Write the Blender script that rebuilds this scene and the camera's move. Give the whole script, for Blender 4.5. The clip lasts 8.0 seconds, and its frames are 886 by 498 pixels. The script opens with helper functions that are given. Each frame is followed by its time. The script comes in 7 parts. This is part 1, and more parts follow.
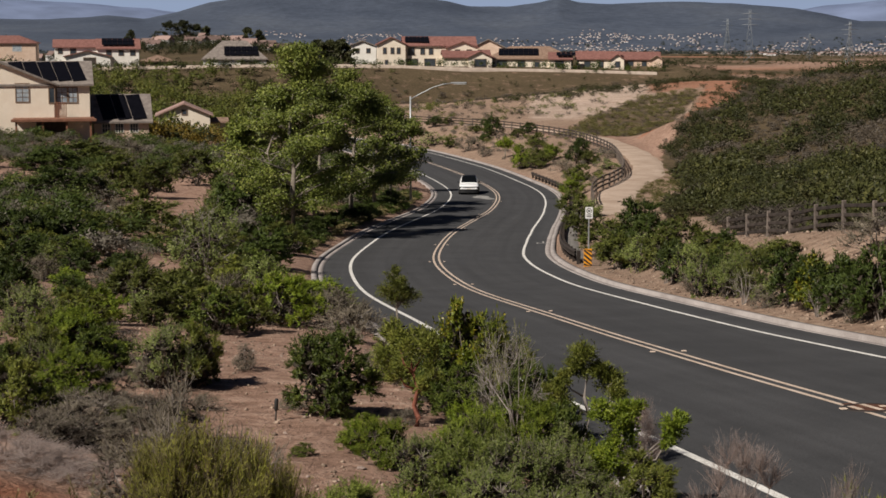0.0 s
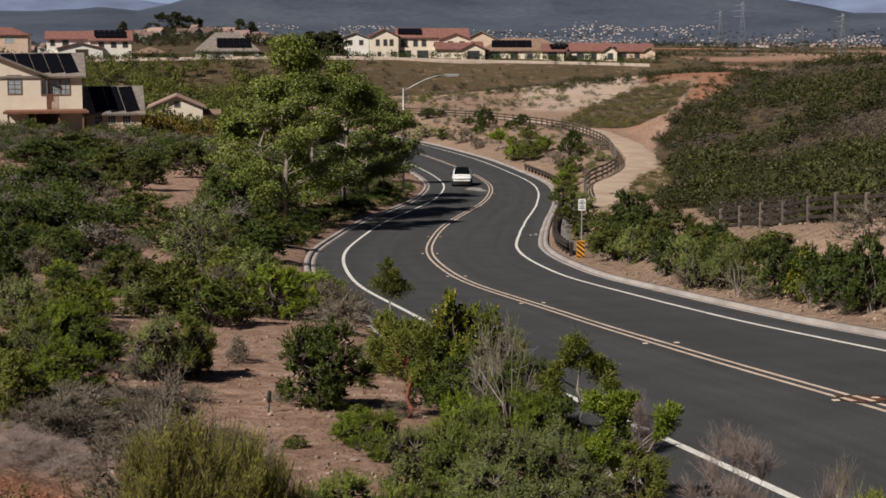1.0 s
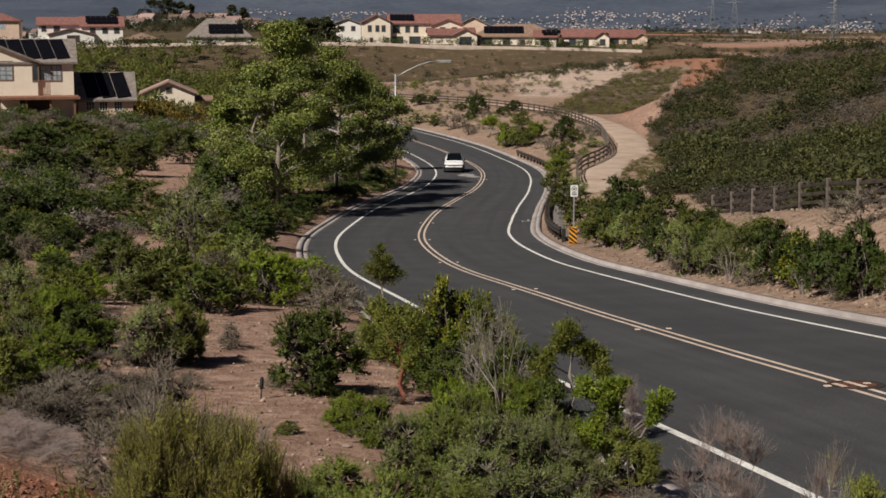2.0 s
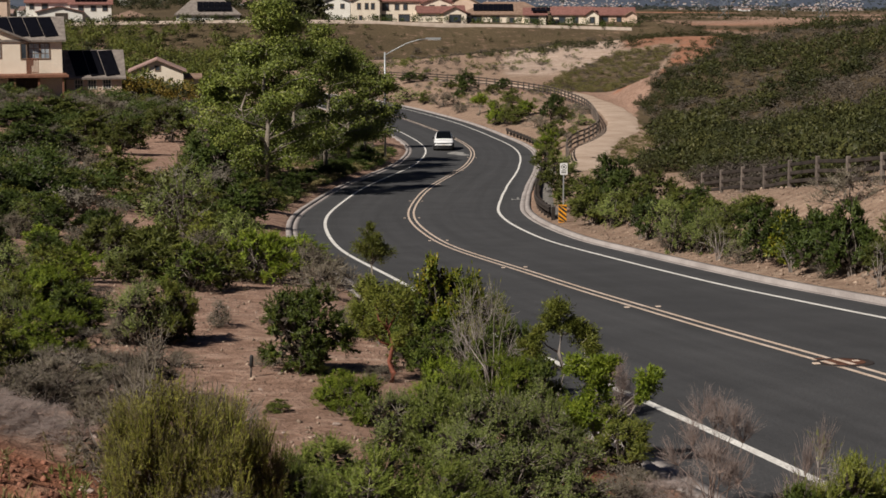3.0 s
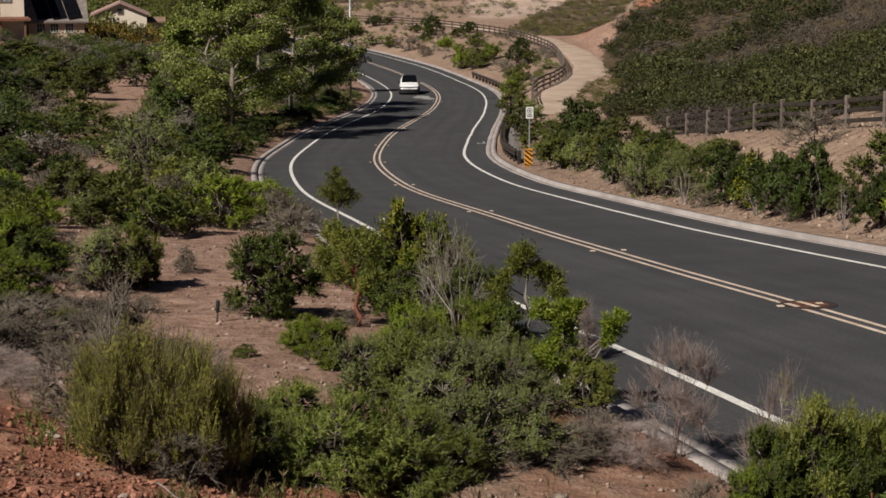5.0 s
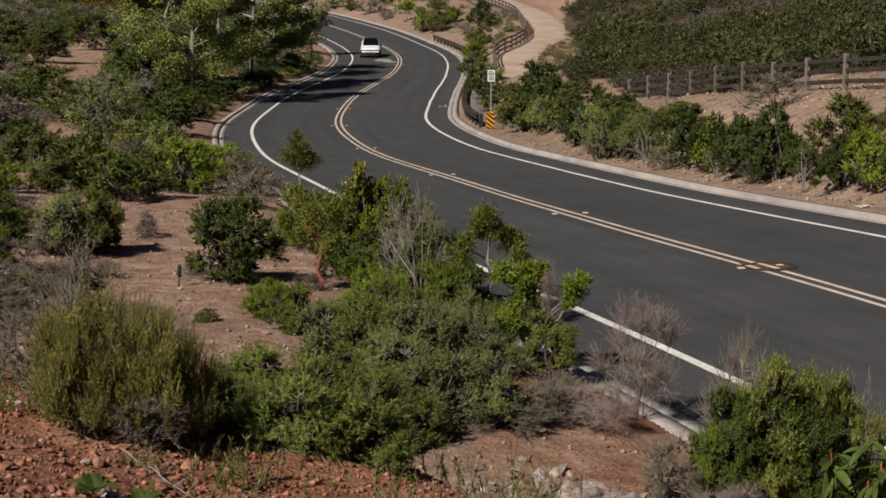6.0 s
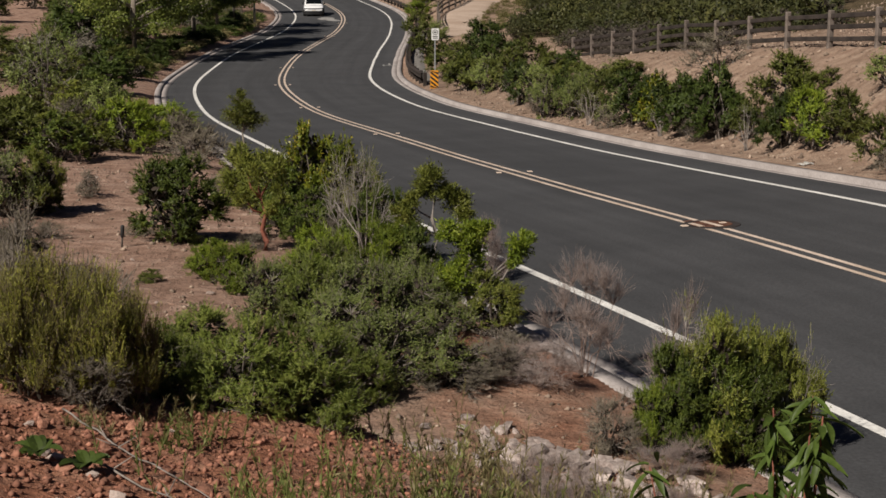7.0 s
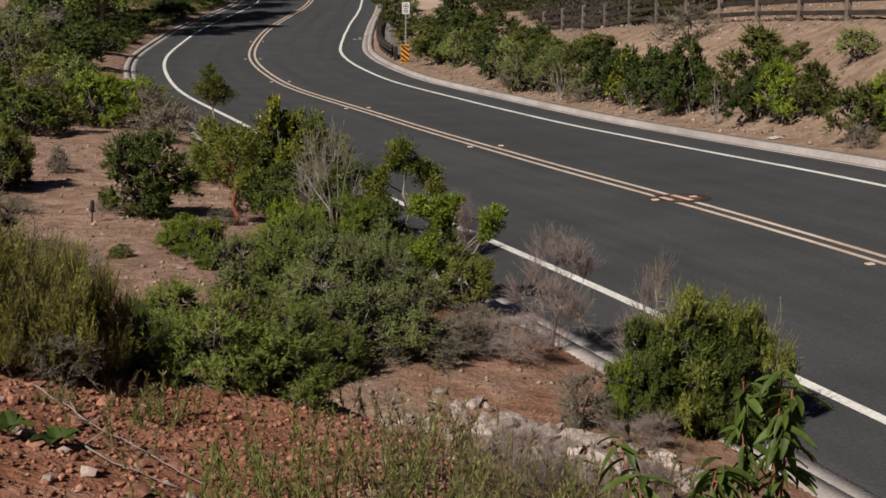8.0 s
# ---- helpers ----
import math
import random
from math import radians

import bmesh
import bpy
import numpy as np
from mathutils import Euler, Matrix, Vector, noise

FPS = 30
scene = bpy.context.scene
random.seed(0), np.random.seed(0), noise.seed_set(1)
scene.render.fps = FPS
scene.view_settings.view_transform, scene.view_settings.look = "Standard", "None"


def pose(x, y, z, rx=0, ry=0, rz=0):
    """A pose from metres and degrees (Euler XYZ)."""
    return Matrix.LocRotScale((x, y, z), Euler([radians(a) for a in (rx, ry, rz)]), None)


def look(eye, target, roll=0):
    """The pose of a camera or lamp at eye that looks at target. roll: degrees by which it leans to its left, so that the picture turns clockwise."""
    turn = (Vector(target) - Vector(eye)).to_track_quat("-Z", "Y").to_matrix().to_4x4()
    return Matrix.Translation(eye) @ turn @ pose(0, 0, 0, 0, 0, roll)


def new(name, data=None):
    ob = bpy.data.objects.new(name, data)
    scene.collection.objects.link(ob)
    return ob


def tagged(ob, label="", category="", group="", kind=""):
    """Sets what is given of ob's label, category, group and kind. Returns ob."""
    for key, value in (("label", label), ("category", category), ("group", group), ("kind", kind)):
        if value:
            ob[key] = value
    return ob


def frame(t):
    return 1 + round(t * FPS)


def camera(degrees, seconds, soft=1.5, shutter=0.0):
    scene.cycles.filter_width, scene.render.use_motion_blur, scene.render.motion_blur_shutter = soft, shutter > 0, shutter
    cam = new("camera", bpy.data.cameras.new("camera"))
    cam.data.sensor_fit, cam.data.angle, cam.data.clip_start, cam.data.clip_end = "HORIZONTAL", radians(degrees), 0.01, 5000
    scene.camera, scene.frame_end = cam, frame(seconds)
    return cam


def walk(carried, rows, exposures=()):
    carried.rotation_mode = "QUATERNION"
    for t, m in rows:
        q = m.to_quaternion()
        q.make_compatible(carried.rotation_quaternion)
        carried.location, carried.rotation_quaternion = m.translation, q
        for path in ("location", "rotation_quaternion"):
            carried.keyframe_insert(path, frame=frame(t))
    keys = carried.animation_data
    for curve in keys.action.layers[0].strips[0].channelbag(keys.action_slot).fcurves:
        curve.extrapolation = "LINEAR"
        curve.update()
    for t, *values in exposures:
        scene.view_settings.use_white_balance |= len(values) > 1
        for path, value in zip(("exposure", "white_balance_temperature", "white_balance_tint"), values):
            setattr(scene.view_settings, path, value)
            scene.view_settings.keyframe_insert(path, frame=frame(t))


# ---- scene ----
# A road winds down a valley; the camera stands on a bank above it and turns right and down. Metres, the eye at the origin.
cam = camera(30.26, 8.0, soft=1.6)
TURNS = [
    (0.0, -0.000, 82.710, -0.000),
    (0.5, -0.128, 82.590, -0.011),
    (1.0, -0.248, 82.427, -0.003),
    (1.5, -0.374, 82.226, -0.005),
    (3.0, -0.886, 81.181, -0.015),
    (3.5, -1.120, 80.733, -0.016),
    (4.0, -1.414, 80.239, -0.005),
    (5.5, -2.632, 78.646, -0.055),
    (6.0, -3.428, 77.956, -0.068),
    (6.5, -4.402, 77.213, -0.122),
    (7.0, -5.372, 76.531, -0.220),
    (7.5, -6.027, 75.960, -0.281),
    (8.0, -6.378, 75.640, -0.345),
]
walk(cam, [(t, pose(0, 0, 0, rx, ry, rz)) for t, rz, rx, ry in TURNS])

# ---- daylight ----
SUN_AZ, SUN_EL = 226.0, 43.0          # degrees clockwise from +y, and above the horizon
world = bpy.data.worlds.new("daylight")
scene.world = world
world.use_nodes = True
wn = world.node_tree.nodes
sky = wn.new("ShaderNodeTexSky")
sky.sky_type = "NISHITA"
sky.sun_disc = False
sky.sun_elevation = radians(SUN_EL)
sky.sun_rotation = radians(SUN_AZ)
sky.air_density, sky.dust_density, sky.ozone_density = 1.0, 1.6, 1.6
wn["Background"].inputs["Strength"].default_value = 0.015
tint = wn.new("ShaderNodeMix")
tint.data_type, tint.blend_type = "RGBA", "MULTIPLY"
tint.inputs["Factor"].default_value = 1.0
tint.inputs[7].default_value = (0.66, 0.76, 1.05, 1)
world.node_tree.links.new(sky.outputs["Color"], tint.inputs[6])
world.node_tree.links.new(tint.outputs[2], wn["Background"].inputs["Color"])
sun_data = bpy.data.lights.new("sun", "SUN")
sun_data.energy, sun_data.angle, sun_data.color = 5.0, radians(0.55), (1.0, 0.925, 0.83)
sun = new("sun", sun_data)
az, el = radians(SUN_AZ), radians(SUN_EL)
sun_at = Vector((math.sin(az) * math.cos(el), math.cos(az) * math.cos(el), math.sin(el)))
sun.matrix_world = look(sun_at * 300, (0, 0, 0))
scene.view_settings.exposure = 0.07


# ---- materials ----
def mat(name, a, b, scale=3.0, rough=0.85, bump=0.0, fine=40.0, metal=0.0, island=0.0, each=0.0, spec=0.35, c=None, coat=0.0):
    """Two or three colours mixed by coarse and fine noise, with relief; island and each vary the value by piece."""
    m = bpy.data.materials.new(name)
    m.use_nodes = True
    t = m.node_tree
    n, lk = t.nodes, t.links.new
    p = n["Principled BSDF"]
    co = n.new("ShaderNodeTexCoord")
    n1 = n.new("ShaderNodeTexNoise")
    n1.inputs["Scale"].default_value, n1.inputs["Detail"].default_value = scale, 5
    lk(co.outputs["Object"], n1.inputs["Vector"])
    n2 = n.new("ShaderNodeTexNoise")
    n2.inputs["Scale"].default_value, n2.inputs["Detail"].default_value = fine, 4
    lk(co.outputs["Object"], n2.inputs["Vector"])
    ramp = n.new("ShaderNodeValToRGB")
    ramp.color_ramp.elements[0].position, ramp.color_ramp.elements[0].color = 0.35, (*a, 1)
    ramp.color_ramp.elements[1].position, ramp.color_ramp.elements[1].color = 0.65, (*b, 1)
    if c:
        e = ramp.color_ramp.elements.new(0.82)
        e.color = (*c, 1)
    lk(n1.outputs["Fac"], ramp.inputs["Fac"])
    val = n.new("ShaderNodeMapRange")
    val.inputs["From Min"].default_value, val.inputs["From Max"].default_value = 0.25, 0.75
    val.inputs["To Min"].default_value, val.inputs["To Max"].default_value = 0.78, 1.22
    lk(n2.outputs["Fac"], val.inputs["Value"])
    hsv = n.new("ShaderNodeHueSaturation")
    lk(ramp.outputs["Color"], hsv.inputs["Color"])
    out = val.outputs["Result"]
    for amount, node, sock in ((island, "ShaderNodeNewGeometry", "Random Per Island"), (each, "ShaderNodeObjectInfo", "Random")):
        if amount:
            src = n.new(node)
            r = n.new("ShaderNodeMapRange")
            r.inputs["To Min"].default_value, r.inputs["To Max"].default_value = 1 - amount, 1 + amount
            lk(src.outputs[sock], r.inputs["Value"])
            mul = n.new("ShaderNodeMath")
            mul.operation = "MULTIPLY"
            lk(out, mul.inputs[0])
            lk(r.outputs["Result"], mul.inputs[1])
            out = mul.outputs["Value"]
    lk(out, hsv.inputs["Value"])
    lk(hsv.outputs["Color"], p.inputs["Base Color"])
    p.inputs["Roughness"].default_value, p.inputs["Metallic"].default_value = rough, metal
    p.inputs["Specular IOR Level"].default_value = spec
    p.inputs["Coat Weight"].default_value = coat
    if bump:
        bp = n.new("ShaderNodeBump")
        bp.inputs["Strength"].default_value, bp.inputs["Distance"].default_value = bump, 0.02
        lk(n2.outputs["Fac"], bp.inputs["Height"])
        lk(bp.outputs["Normal"], p.inputs["Normal"])
    return m


def leaf_mat(name, a, b, c, glow=0.07, rough=0.55, patch=5.0):
    """Foliage: colour by leaf, by spray and by plant, with light passing through the blades."""
    m = bpy.data.materials.new(name)
    m.use_nodes = True
    t = m.node_tree
    n, lk = t.nodes, t.links.new
    p = n["Principled BSDF"]
    geo = n.new("ShaderNodeNewGeometry")
    ramp = n.new("ShaderNodeValToRGB")
    ramp.color_ramp.elements[0].color = (*a, 1)
    ramp.color_ramp.elements[1].color = (*c, 1)
    e = ramp.color_ramp.elements.new(0.55)
    e.color = (*b, 1)
    co = n.new("ShaderNodeTexCoord")
    nz = n.new("ShaderNodeTexNoise")
    nz.inputs["Scale"].default_value, nz.inputs["Detail"].default_value = patch, 3
    lk(co.outputs["Object"], nz.inputs["Vector"])
    wide = n.new("ShaderNodeMapRange")
    wide.inputs["From Min"].default_value, wide.inputs["From Max"].default_value = 0.30, 0.70
    lk(nz.outputs["Fac"], wide.inputs["Value"])
    both = n.new("ShaderNodeMix")
    both.inputs["Factor"].default_value = 0.5
    lk(geo.outputs["Random Per Island"], both.inputs[2])
    lk(wide.outputs["Result"], both.inputs[3])
    lk(both.outputs[0], ramp.inputs["Fac"])
    info = n.new("ShaderNodeObjectInfo")
    r = n.new("ShaderNodeMapRange")
    r.inputs["To Min"].default_value, r.inputs["To Max"].default_value = 0.7, 1.25
    lk(info.outputs["Random"], r.inputs["Value"])
    hsv = n.new("ShaderNodeHueSaturation")
    lk(ramp.outputs["Color"], hsv.inputs["Color"])
    lk(r.outputs["Result"], hsv.inputs["Value"])
    lk(hsv.outputs["Color"], p.inputs["Base Color"])
    p.inputs["Roughness"].default_value = rough
    p.inputs["Specular IOR Level"].default_value = 0.25
    tr = n.new("ShaderNodeBsdfTranslucent")
    lk(hsv.outputs["Color"], tr.inputs["Color"])
    mix = n.new("ShaderNodeMixShader")
    mix.inputs["Fac"].default_value = glow
    lk(p.outputs["BSDF"], mix.inputs[1])
    lk(tr.outputs["BSDF"], mix.inputs[2])
    lk(mix.outputs["Shader"], n["Material Output"].inputs["Surface"])
    return m


def soil_mat():
    """Ground: brown dirt, pale sand, red earth and dry brush by zone, with stones, litter and relief; far ground has
    distance haze in its colour.
    """
    m = bpy.data.materials.new("soil")
    m.use_nodes = True
    t = m.node_tree
    n, lk = t.nodes, t.links.new
    p = n["Principled BSDF"]
    co = n.new("ShaderNodeTexCoord")
    zone = n.new("ShaderNodeVertexColor")
    zone.layer_name = "zone"
    sep = n.new("ShaderNodeSeparateColor")
    lk(zone.outputs["Color"], sep.inputs["Color"])

    def tex(scale, detail=6):
        k = n.new("ShaderNodeTexNoise")
        k.inputs["Scale"].default_value, k.inputs["Detail"].default_value, k.inputs["Roughness"].default_value = scale, detail, 0.65
        lk(co.outputs["Object"], k.inputs["Vector"])
        return k.outputs["Fac"]

    def ramp(fac, *stops):
        k = n.new("ShaderNodeValToRGB")
        k.color_ramp.elements[0].position, k.color_ramp.elements[0].color = stops[0][0], (*stops[0][1], 1)
        k.color_ramp.elements[1].position, k.color_ramp.elements[1].color = stops[-1][0], (*stops[-1][1], 1)
        for q, col in stops[1:-1]:
            k.color_ramp.elements.new(q).color = (*col, 1)
        lk(fac, k.inputs["Fac"])
        return k.outputs["Color"]

    def mix(fac, a, b, mode="MIX"):
        k = n.new("ShaderNodeMix")
        k.data_type, k.blend_type = "RGBA", mode
        if hasattr(fac, "links"):
            lk(fac, k.inputs["Factor"])
        else:
            k.inputs["Factor"].default_value = fac
        lk(a, k.inputs[6])
        lk(b, k.inputs[7])
        return k.outputs[2]

    def edge(channel, noise_fac, width=0.25):
        """Zone mask with a ragged edge."""
        a = n.new("ShaderNodeMath")
        a.operation = "ADD"
        lk(channel, a.inputs[0])
        lk(noise_fac, a.inputs[1])
        k = n.new("ShaderNodeMapRange")
        k.inputs["From Min"].default_value, k.inputs["From Max"].default_value = 1.0 - width / 2, 1.0 + width / 2
        lk(a.outputs["Value"], k.inputs["Value"])
        return k.outputs["Result"]

    coarse, mid, grit = tex(0.35), tex(2.2), tex(22.0)
    dirt = ramp(mid, (0.25, (0.172, 0.102, 0.072)), (0.48, (0.315, 0.198, 0.146)), (0.62, (0.415, 0.280, 0.215)), (0.75, (0.52, 0.385, 0.31)))
    sand = ramp(mid, (0.25, (0.185, 0.120, 0.085)), (0.45, (0.285, 0.195, 0.142)), (0.6, (0.355, 0.256, 0.190)), (0.78, (0.45, 0.35, 0.275)))
    red = ramp(mid, (0.25, (0.180, 0.072, 0.043)), (0.5, (0.360, 0.161, 0.097)), (0.75, (0.50, 0.30, 0.21)))
    dry = ramp(mid, (0.25, (0.046, 0.038, 0.022)), (0.5, (0.098, 0.072, 0.042)), (0.75, (0.150, 0.112, 0.066)))
    col = mix(edge(sep.outputs["Red"], coarse), dirt, sand)
    over = n.new("ShaderNodeMath")
    over.operation = "SUBTRACT"
    over.inputs[1].default_value = 0.62
    lk(sep.outputs["Red"], over.inputs[0])
    pale = ramp(mid, (0.25, (0.30, 0.205, 0.150)), (0.5, (0.49, 0.375, 0.305)), (0.75, (0.61, 0.51, 0.435)))
    col = mix(edge(over.outputs["Value"], coarse), col, pale)
    col = mix(edge(sep.outputs["Green"], coarse), col, red)
    col = mix(edge(sep.outputs["Blue"], coarse), col, dry)
    # Blue haze of distance, mixed into the base colour of the far ground.
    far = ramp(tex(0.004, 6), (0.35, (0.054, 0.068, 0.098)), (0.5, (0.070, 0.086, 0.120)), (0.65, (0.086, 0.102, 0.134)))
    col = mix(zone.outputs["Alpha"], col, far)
    gr = ramp(grit, (0.3, (0.62, 0.62, 0.62)), (0.5, (1, 1, 1)), (0.72, (1.3, 1.27, 1.22)))
    col = mix(1.0, col, gr, "MULTIPLY")
    big = ramp(tex(0.06, 3), (0.3, (0.8, 0.8, 0.8)), (0.7, (1.15, 1.15, 1.15)))
    col = mix(1.0, col, big, "MULTIPLY")
    lk(col, p.inputs["Base Color"])
    p.inputs["Roughness"].default_value = 0.95
    p.inputs["Specular IOR Level"].default_value = 0.15
    bp = n.new("ShaderNodeBump")
    bp.inputs["Strength"].default_value, bp.inputs["Distance"].default_value = 0.7, 0.06
    lk(grit, bp.inputs["Height"])
    bp2 = n.new("ShaderNodeBump")
    bp2.inputs["Strength"].default_value, bp2.inputs["Distance"].default_value = 0.6, 0.25
    lk(mid, bp2.inputs["Height"])
    lk(bp.outputs["Normal"], bp2.inputs["Normal"])
    lk(bp2.outputs["Normal"], p.inputs["Normal"])
    return m


SOIL = soil_mat()
ASPHALT = mat("asphalt", (0.0500, 0.0503, 0.0525), (0.0612, 0.0612, 0.0637), 0.6, 0.88, 0.5, 24, spec=0.25)


def streaks(m):
    """Wear drawn out along the lanes: wheel paths, drips and old seams."""
    n, lk = m.node_tree.nodes, m.node_tree.links.new
    p = n["Principled BSDF"]
    way = n.new("ShaderNodeVertexColor")
    way.layer_name = "lane"
    sep = n.new("ShaderNodeSeparateColor")
    lk(way.outputs["Color"], sep.inputs["Color"])
    place = n.new("ShaderNodeCombineXYZ")
    lk(sep.outputs["Red"], place.inputs["X"])
    lk(sep.outputs["Green"], place.inputs["Y"])
    old = p.inputs["Base Color"].links[0].from_socket
    for scale, stretch_x, lo, hi in ((1.0, (16.0, 2.2, 1.0), 0.88, 1.13), (1.0, (46.0, 9.0, 1.0), 0.93, 1.07)):
        grow = n.new("ShaderNodeVectorMath")
        grow.operation = "MULTIPLY"
        grow.inputs[1].default_value = stretch_x
        lk(place.outputs["Vector"], grow.inputs[0])
        k = n.new("ShaderNodeTexNoise")
        k.inputs["Scale"].default_value, k.inputs["Detail"].default_value = scale, 4
        lk(grow.outputs["Vector"], k.inputs["Vector"])
        r = n.new("ShaderNodeMapRange")
        r.inputs["From Min"].default_value, r.inputs["From Max"].default_value = 0.3, 0.7
        r.inputs["To Min"].default_value, r.inputs["To Max"].default_value = lo, hi
        lk(k.outputs["Fac"], r.inputs["Value"])
        hsv = n.new("ShaderNodeHueSaturation")
        lk(old, hsv.inputs["Color"])
        lk(r.outputs["Result"], hsv.inputs["Value"])
        old = hsv.outputs["Color"]
    lk(old, p.inputs["Base Color"])


streaks(ASPHALT)
CONCRETE = mat("kerb concrete", (0.285, 0.250, 0.235), (0.39, 0.35, 0.33), 0.8, 0.9, 0.3, 25)
WHITE_LINE = mat("white road paint", (0.62, 0.60, 0.56), (0.78, 0.76, 0.72), 1.5, 0.7, 0.2, 22)
YELLOW_LINE = mat("yellow road paint", (0.51, 0.395, 0.305), (0.65, 0.53, 0.44), 1.5, 0.7, 0.2, 22)
TAR = mat("dark tar repair", (0.025, 0.02, 0.018), (0.045, 0.036, 0.032), 2.0, 0.7)
RUST = mat("rusty iron", (0.075, 0.030, 0.018), (0.14, 0.062, 0.036), 6, 0.75, 0.4, 50)
SPILL = mat("pale dried spill", (0.20, 0.19, 0.18), (0.34, 0.33, 0.31), 2.5, 0.9)
WOOD = mat("weathered brown rail timber", (0.022, 0.017, 0.014), (0.052, 0.040, 0.034), 5, 0.85, 0.5, 35, each=0.2)
POST_WOOD = mat("weathered pale fence posts", (0.105, 0.084, 0.070), (0.195, 0.160, 0.138), 5, 0.85, 0.5, 35, each=0.2)
STEEL = mat("galvanised steel", (0.38, 0.40, 0.41), (0.50, 0.52, 0.53), 4, 0.5, 0.1, metal=0.6)
DARK_STEEL = mat("dark weathered guard rail steel", (0.050, 0.040, 0.035), (0.10, 0.080, 0.068), 3, 0.6, 0.2, metal=0.5)
WHITE_PAINT = mat("white sign face", (0.74, 0.74, 0.72), (0.80, 0.80, 0.78), 4, 0.5)
BLACK_PAINT = mat("black paint", (0.02, 0.02, 0.02), (0.03, 0.03, 0.03), 4, 0.5)
ORANGE_PAINT = mat("orange reflective sheet", (0.75, 0.30, 0.02), (0.80, 0.36, 0.03), 4, 0.45)
BARK = mat("grey brown bark", (0.16, 0.13, 0.10), (0.34, 0.30, 0.25), 3, 0.9, 0.6, 18)
RED_BARK = mat("red peeling bark", (0.14, 0.045, 0.028), (0.26, 0.09, 0.055), 6, 0.7, 0.4, 30)
TWIG = mat("grey twigs", (0.15, 0.125, 0.105), (0.30, 0.26, 0.23), 4, 0.9, island=0.3)
PALE_TWIG = mat("pale grey branches", (0.22, 0.19, 0.17), (0.36, 0.32, 0.29), 6, 0.85, 0.3, 40)
BROWN_TWIG = mat("brown broom wood", (0.085, 0.062, 0.040), (0.19, 0.145, 0.10), 4, 0.9, island=0.3)
DEAD_TWIG = mat("pinkish dead twigs", (0.24, 0.17, 0.14), (0.36, 0.27, 0.23), 4, 0.9, island=0.3)


# ---- mesh helpers ----
def mesh_of(name, verts, faces, material=None, smooth=False):
    me = bpy.data.meshes.new(name)
    verts = np.asarray(verts, dtype=np.float32)
    if isinstance(faces, np.ndarray):
        k = faces.shape[1]
        me.vertices.add(len(verts))
        me.vertices.foreach_set("co", verts.ravel())
        me.loops.add(faces.size)
        me.loops.foreach_set("vertex_index", faces.astype(np.int32).ravel())
        me.polygons.add(len(faces))
        me.polygons.foreach_set("loop_start", np.arange(0, faces.size, k, dtype=np.int32))
        me.update(calc_edges=True)
    else:
        me.from_pydata([tuple(v) for v in verts], [], faces)
        me.update()
    if smooth:
        me.polygons.foreach_set("use_smooth", np.ones(len(me.polygons), dtype=bool))
    if material:
        me.materials.append(material)
    return me


def part(name, bm, material, parent, label=""):
    """Links a bmesh (or a mesh) as one object under a thing or a part."""
    if isinstance(bm, bmesh.types.BMesh):
        me = bpy.data.meshes.new(name)
        bmesh.ops.recalc_face_normals(bm, faces=bm.faces)
        bm.to_mesh(me)
        bm.free()
        me.materials.append(material)
    else:
        me = bm
    ob = new(name, me)
    if parent:
        ob.parent = parent
    if label:
        ob["label"] = label
    return ob


def thing(name, label, category, m, group="", kind=""):
    e = new(name)
    e.matrix_world = m
    return tagged(e, label, category, group, kind)


def box(bm, x0, x1, y0, y1, z0, z1, bevel=0.0, m=None):
    r = bmesh.ops.create_cube(bm, size=1)
    vs = r["verts"]
    for v in vs:
        v.co = Vector(((x0 + x1) / 2 + v.co.x * (x1 - x0), (y0 + y1) / 2 + v.co.y * (y1 - y0), (z0 + z1) / 2 + v.co.z * (z1 - z0)))
    if bevel:
        es = {e for v in vs for e in v.link_edges}
        r2 = bmesh.ops.bevel(bm, geom=list(es), offset=bevel, segments=1, affect="EDGES")
        vs = list({v for f in r2["faces"] for v in f.verts} | {v for v in vs if v.is_valid})
    if m:
        bmesh.ops.transform(bm, matrix=m, verts=vs)
    return bm


def boxes(*rows, bevel=0.0):
    bm = bmesh.new()
    for r in rows:
        box(bm, *r, bevel=bevel)
    return bm


def tube(bm, points, radii, sides=8):
    """A tapered tube through points."""
    rings = []
    for i, p in enumerate(points):
        a = Vector(points[max(i - 1, 0)])
        b = Vector(points[min(i + 1, len(points) - 1)])
        d = (b - a).normalized()
        q = d.to_track_quat("Z", "Y")
        rings.append([bm.verts.new(Vector(p) + q @ Vector((math.cos(2 * math.pi * k / sides) * radii[i], math.sin(2 * math.pi * k / sides) * radii[i], 0))) for k in range(sides)])
    for r, s in zip(rings, rings[1:]):
        for k in range(sides):
            f = bm.faces.new((r[k], r[(k + 1) % sides], s[(k + 1) % sides], s[k]))
            f.smooth = True
    bm.faces.new(rings[0][::-1])
    bm.faces.new(rings[-1])
    return bm


# ---- lie of the land ----
def smooth_curve(v, sigma):
    k = np.arange(-int(4 * sigma), int(4 * sigma) + 1)
    w = np.exp(-0.5 * (k / sigma) ** 2)
    w /= w.sum()
    pad = len(k) // 2
    head = v[0] - (v[1:pad + 1][::-1] - v[0])
    tail = v[-1] - (v[-pad - 1:-1][::-1] - v[-1])
    return np.convolve(np.concatenate([head, v, tail]), w, "valid")


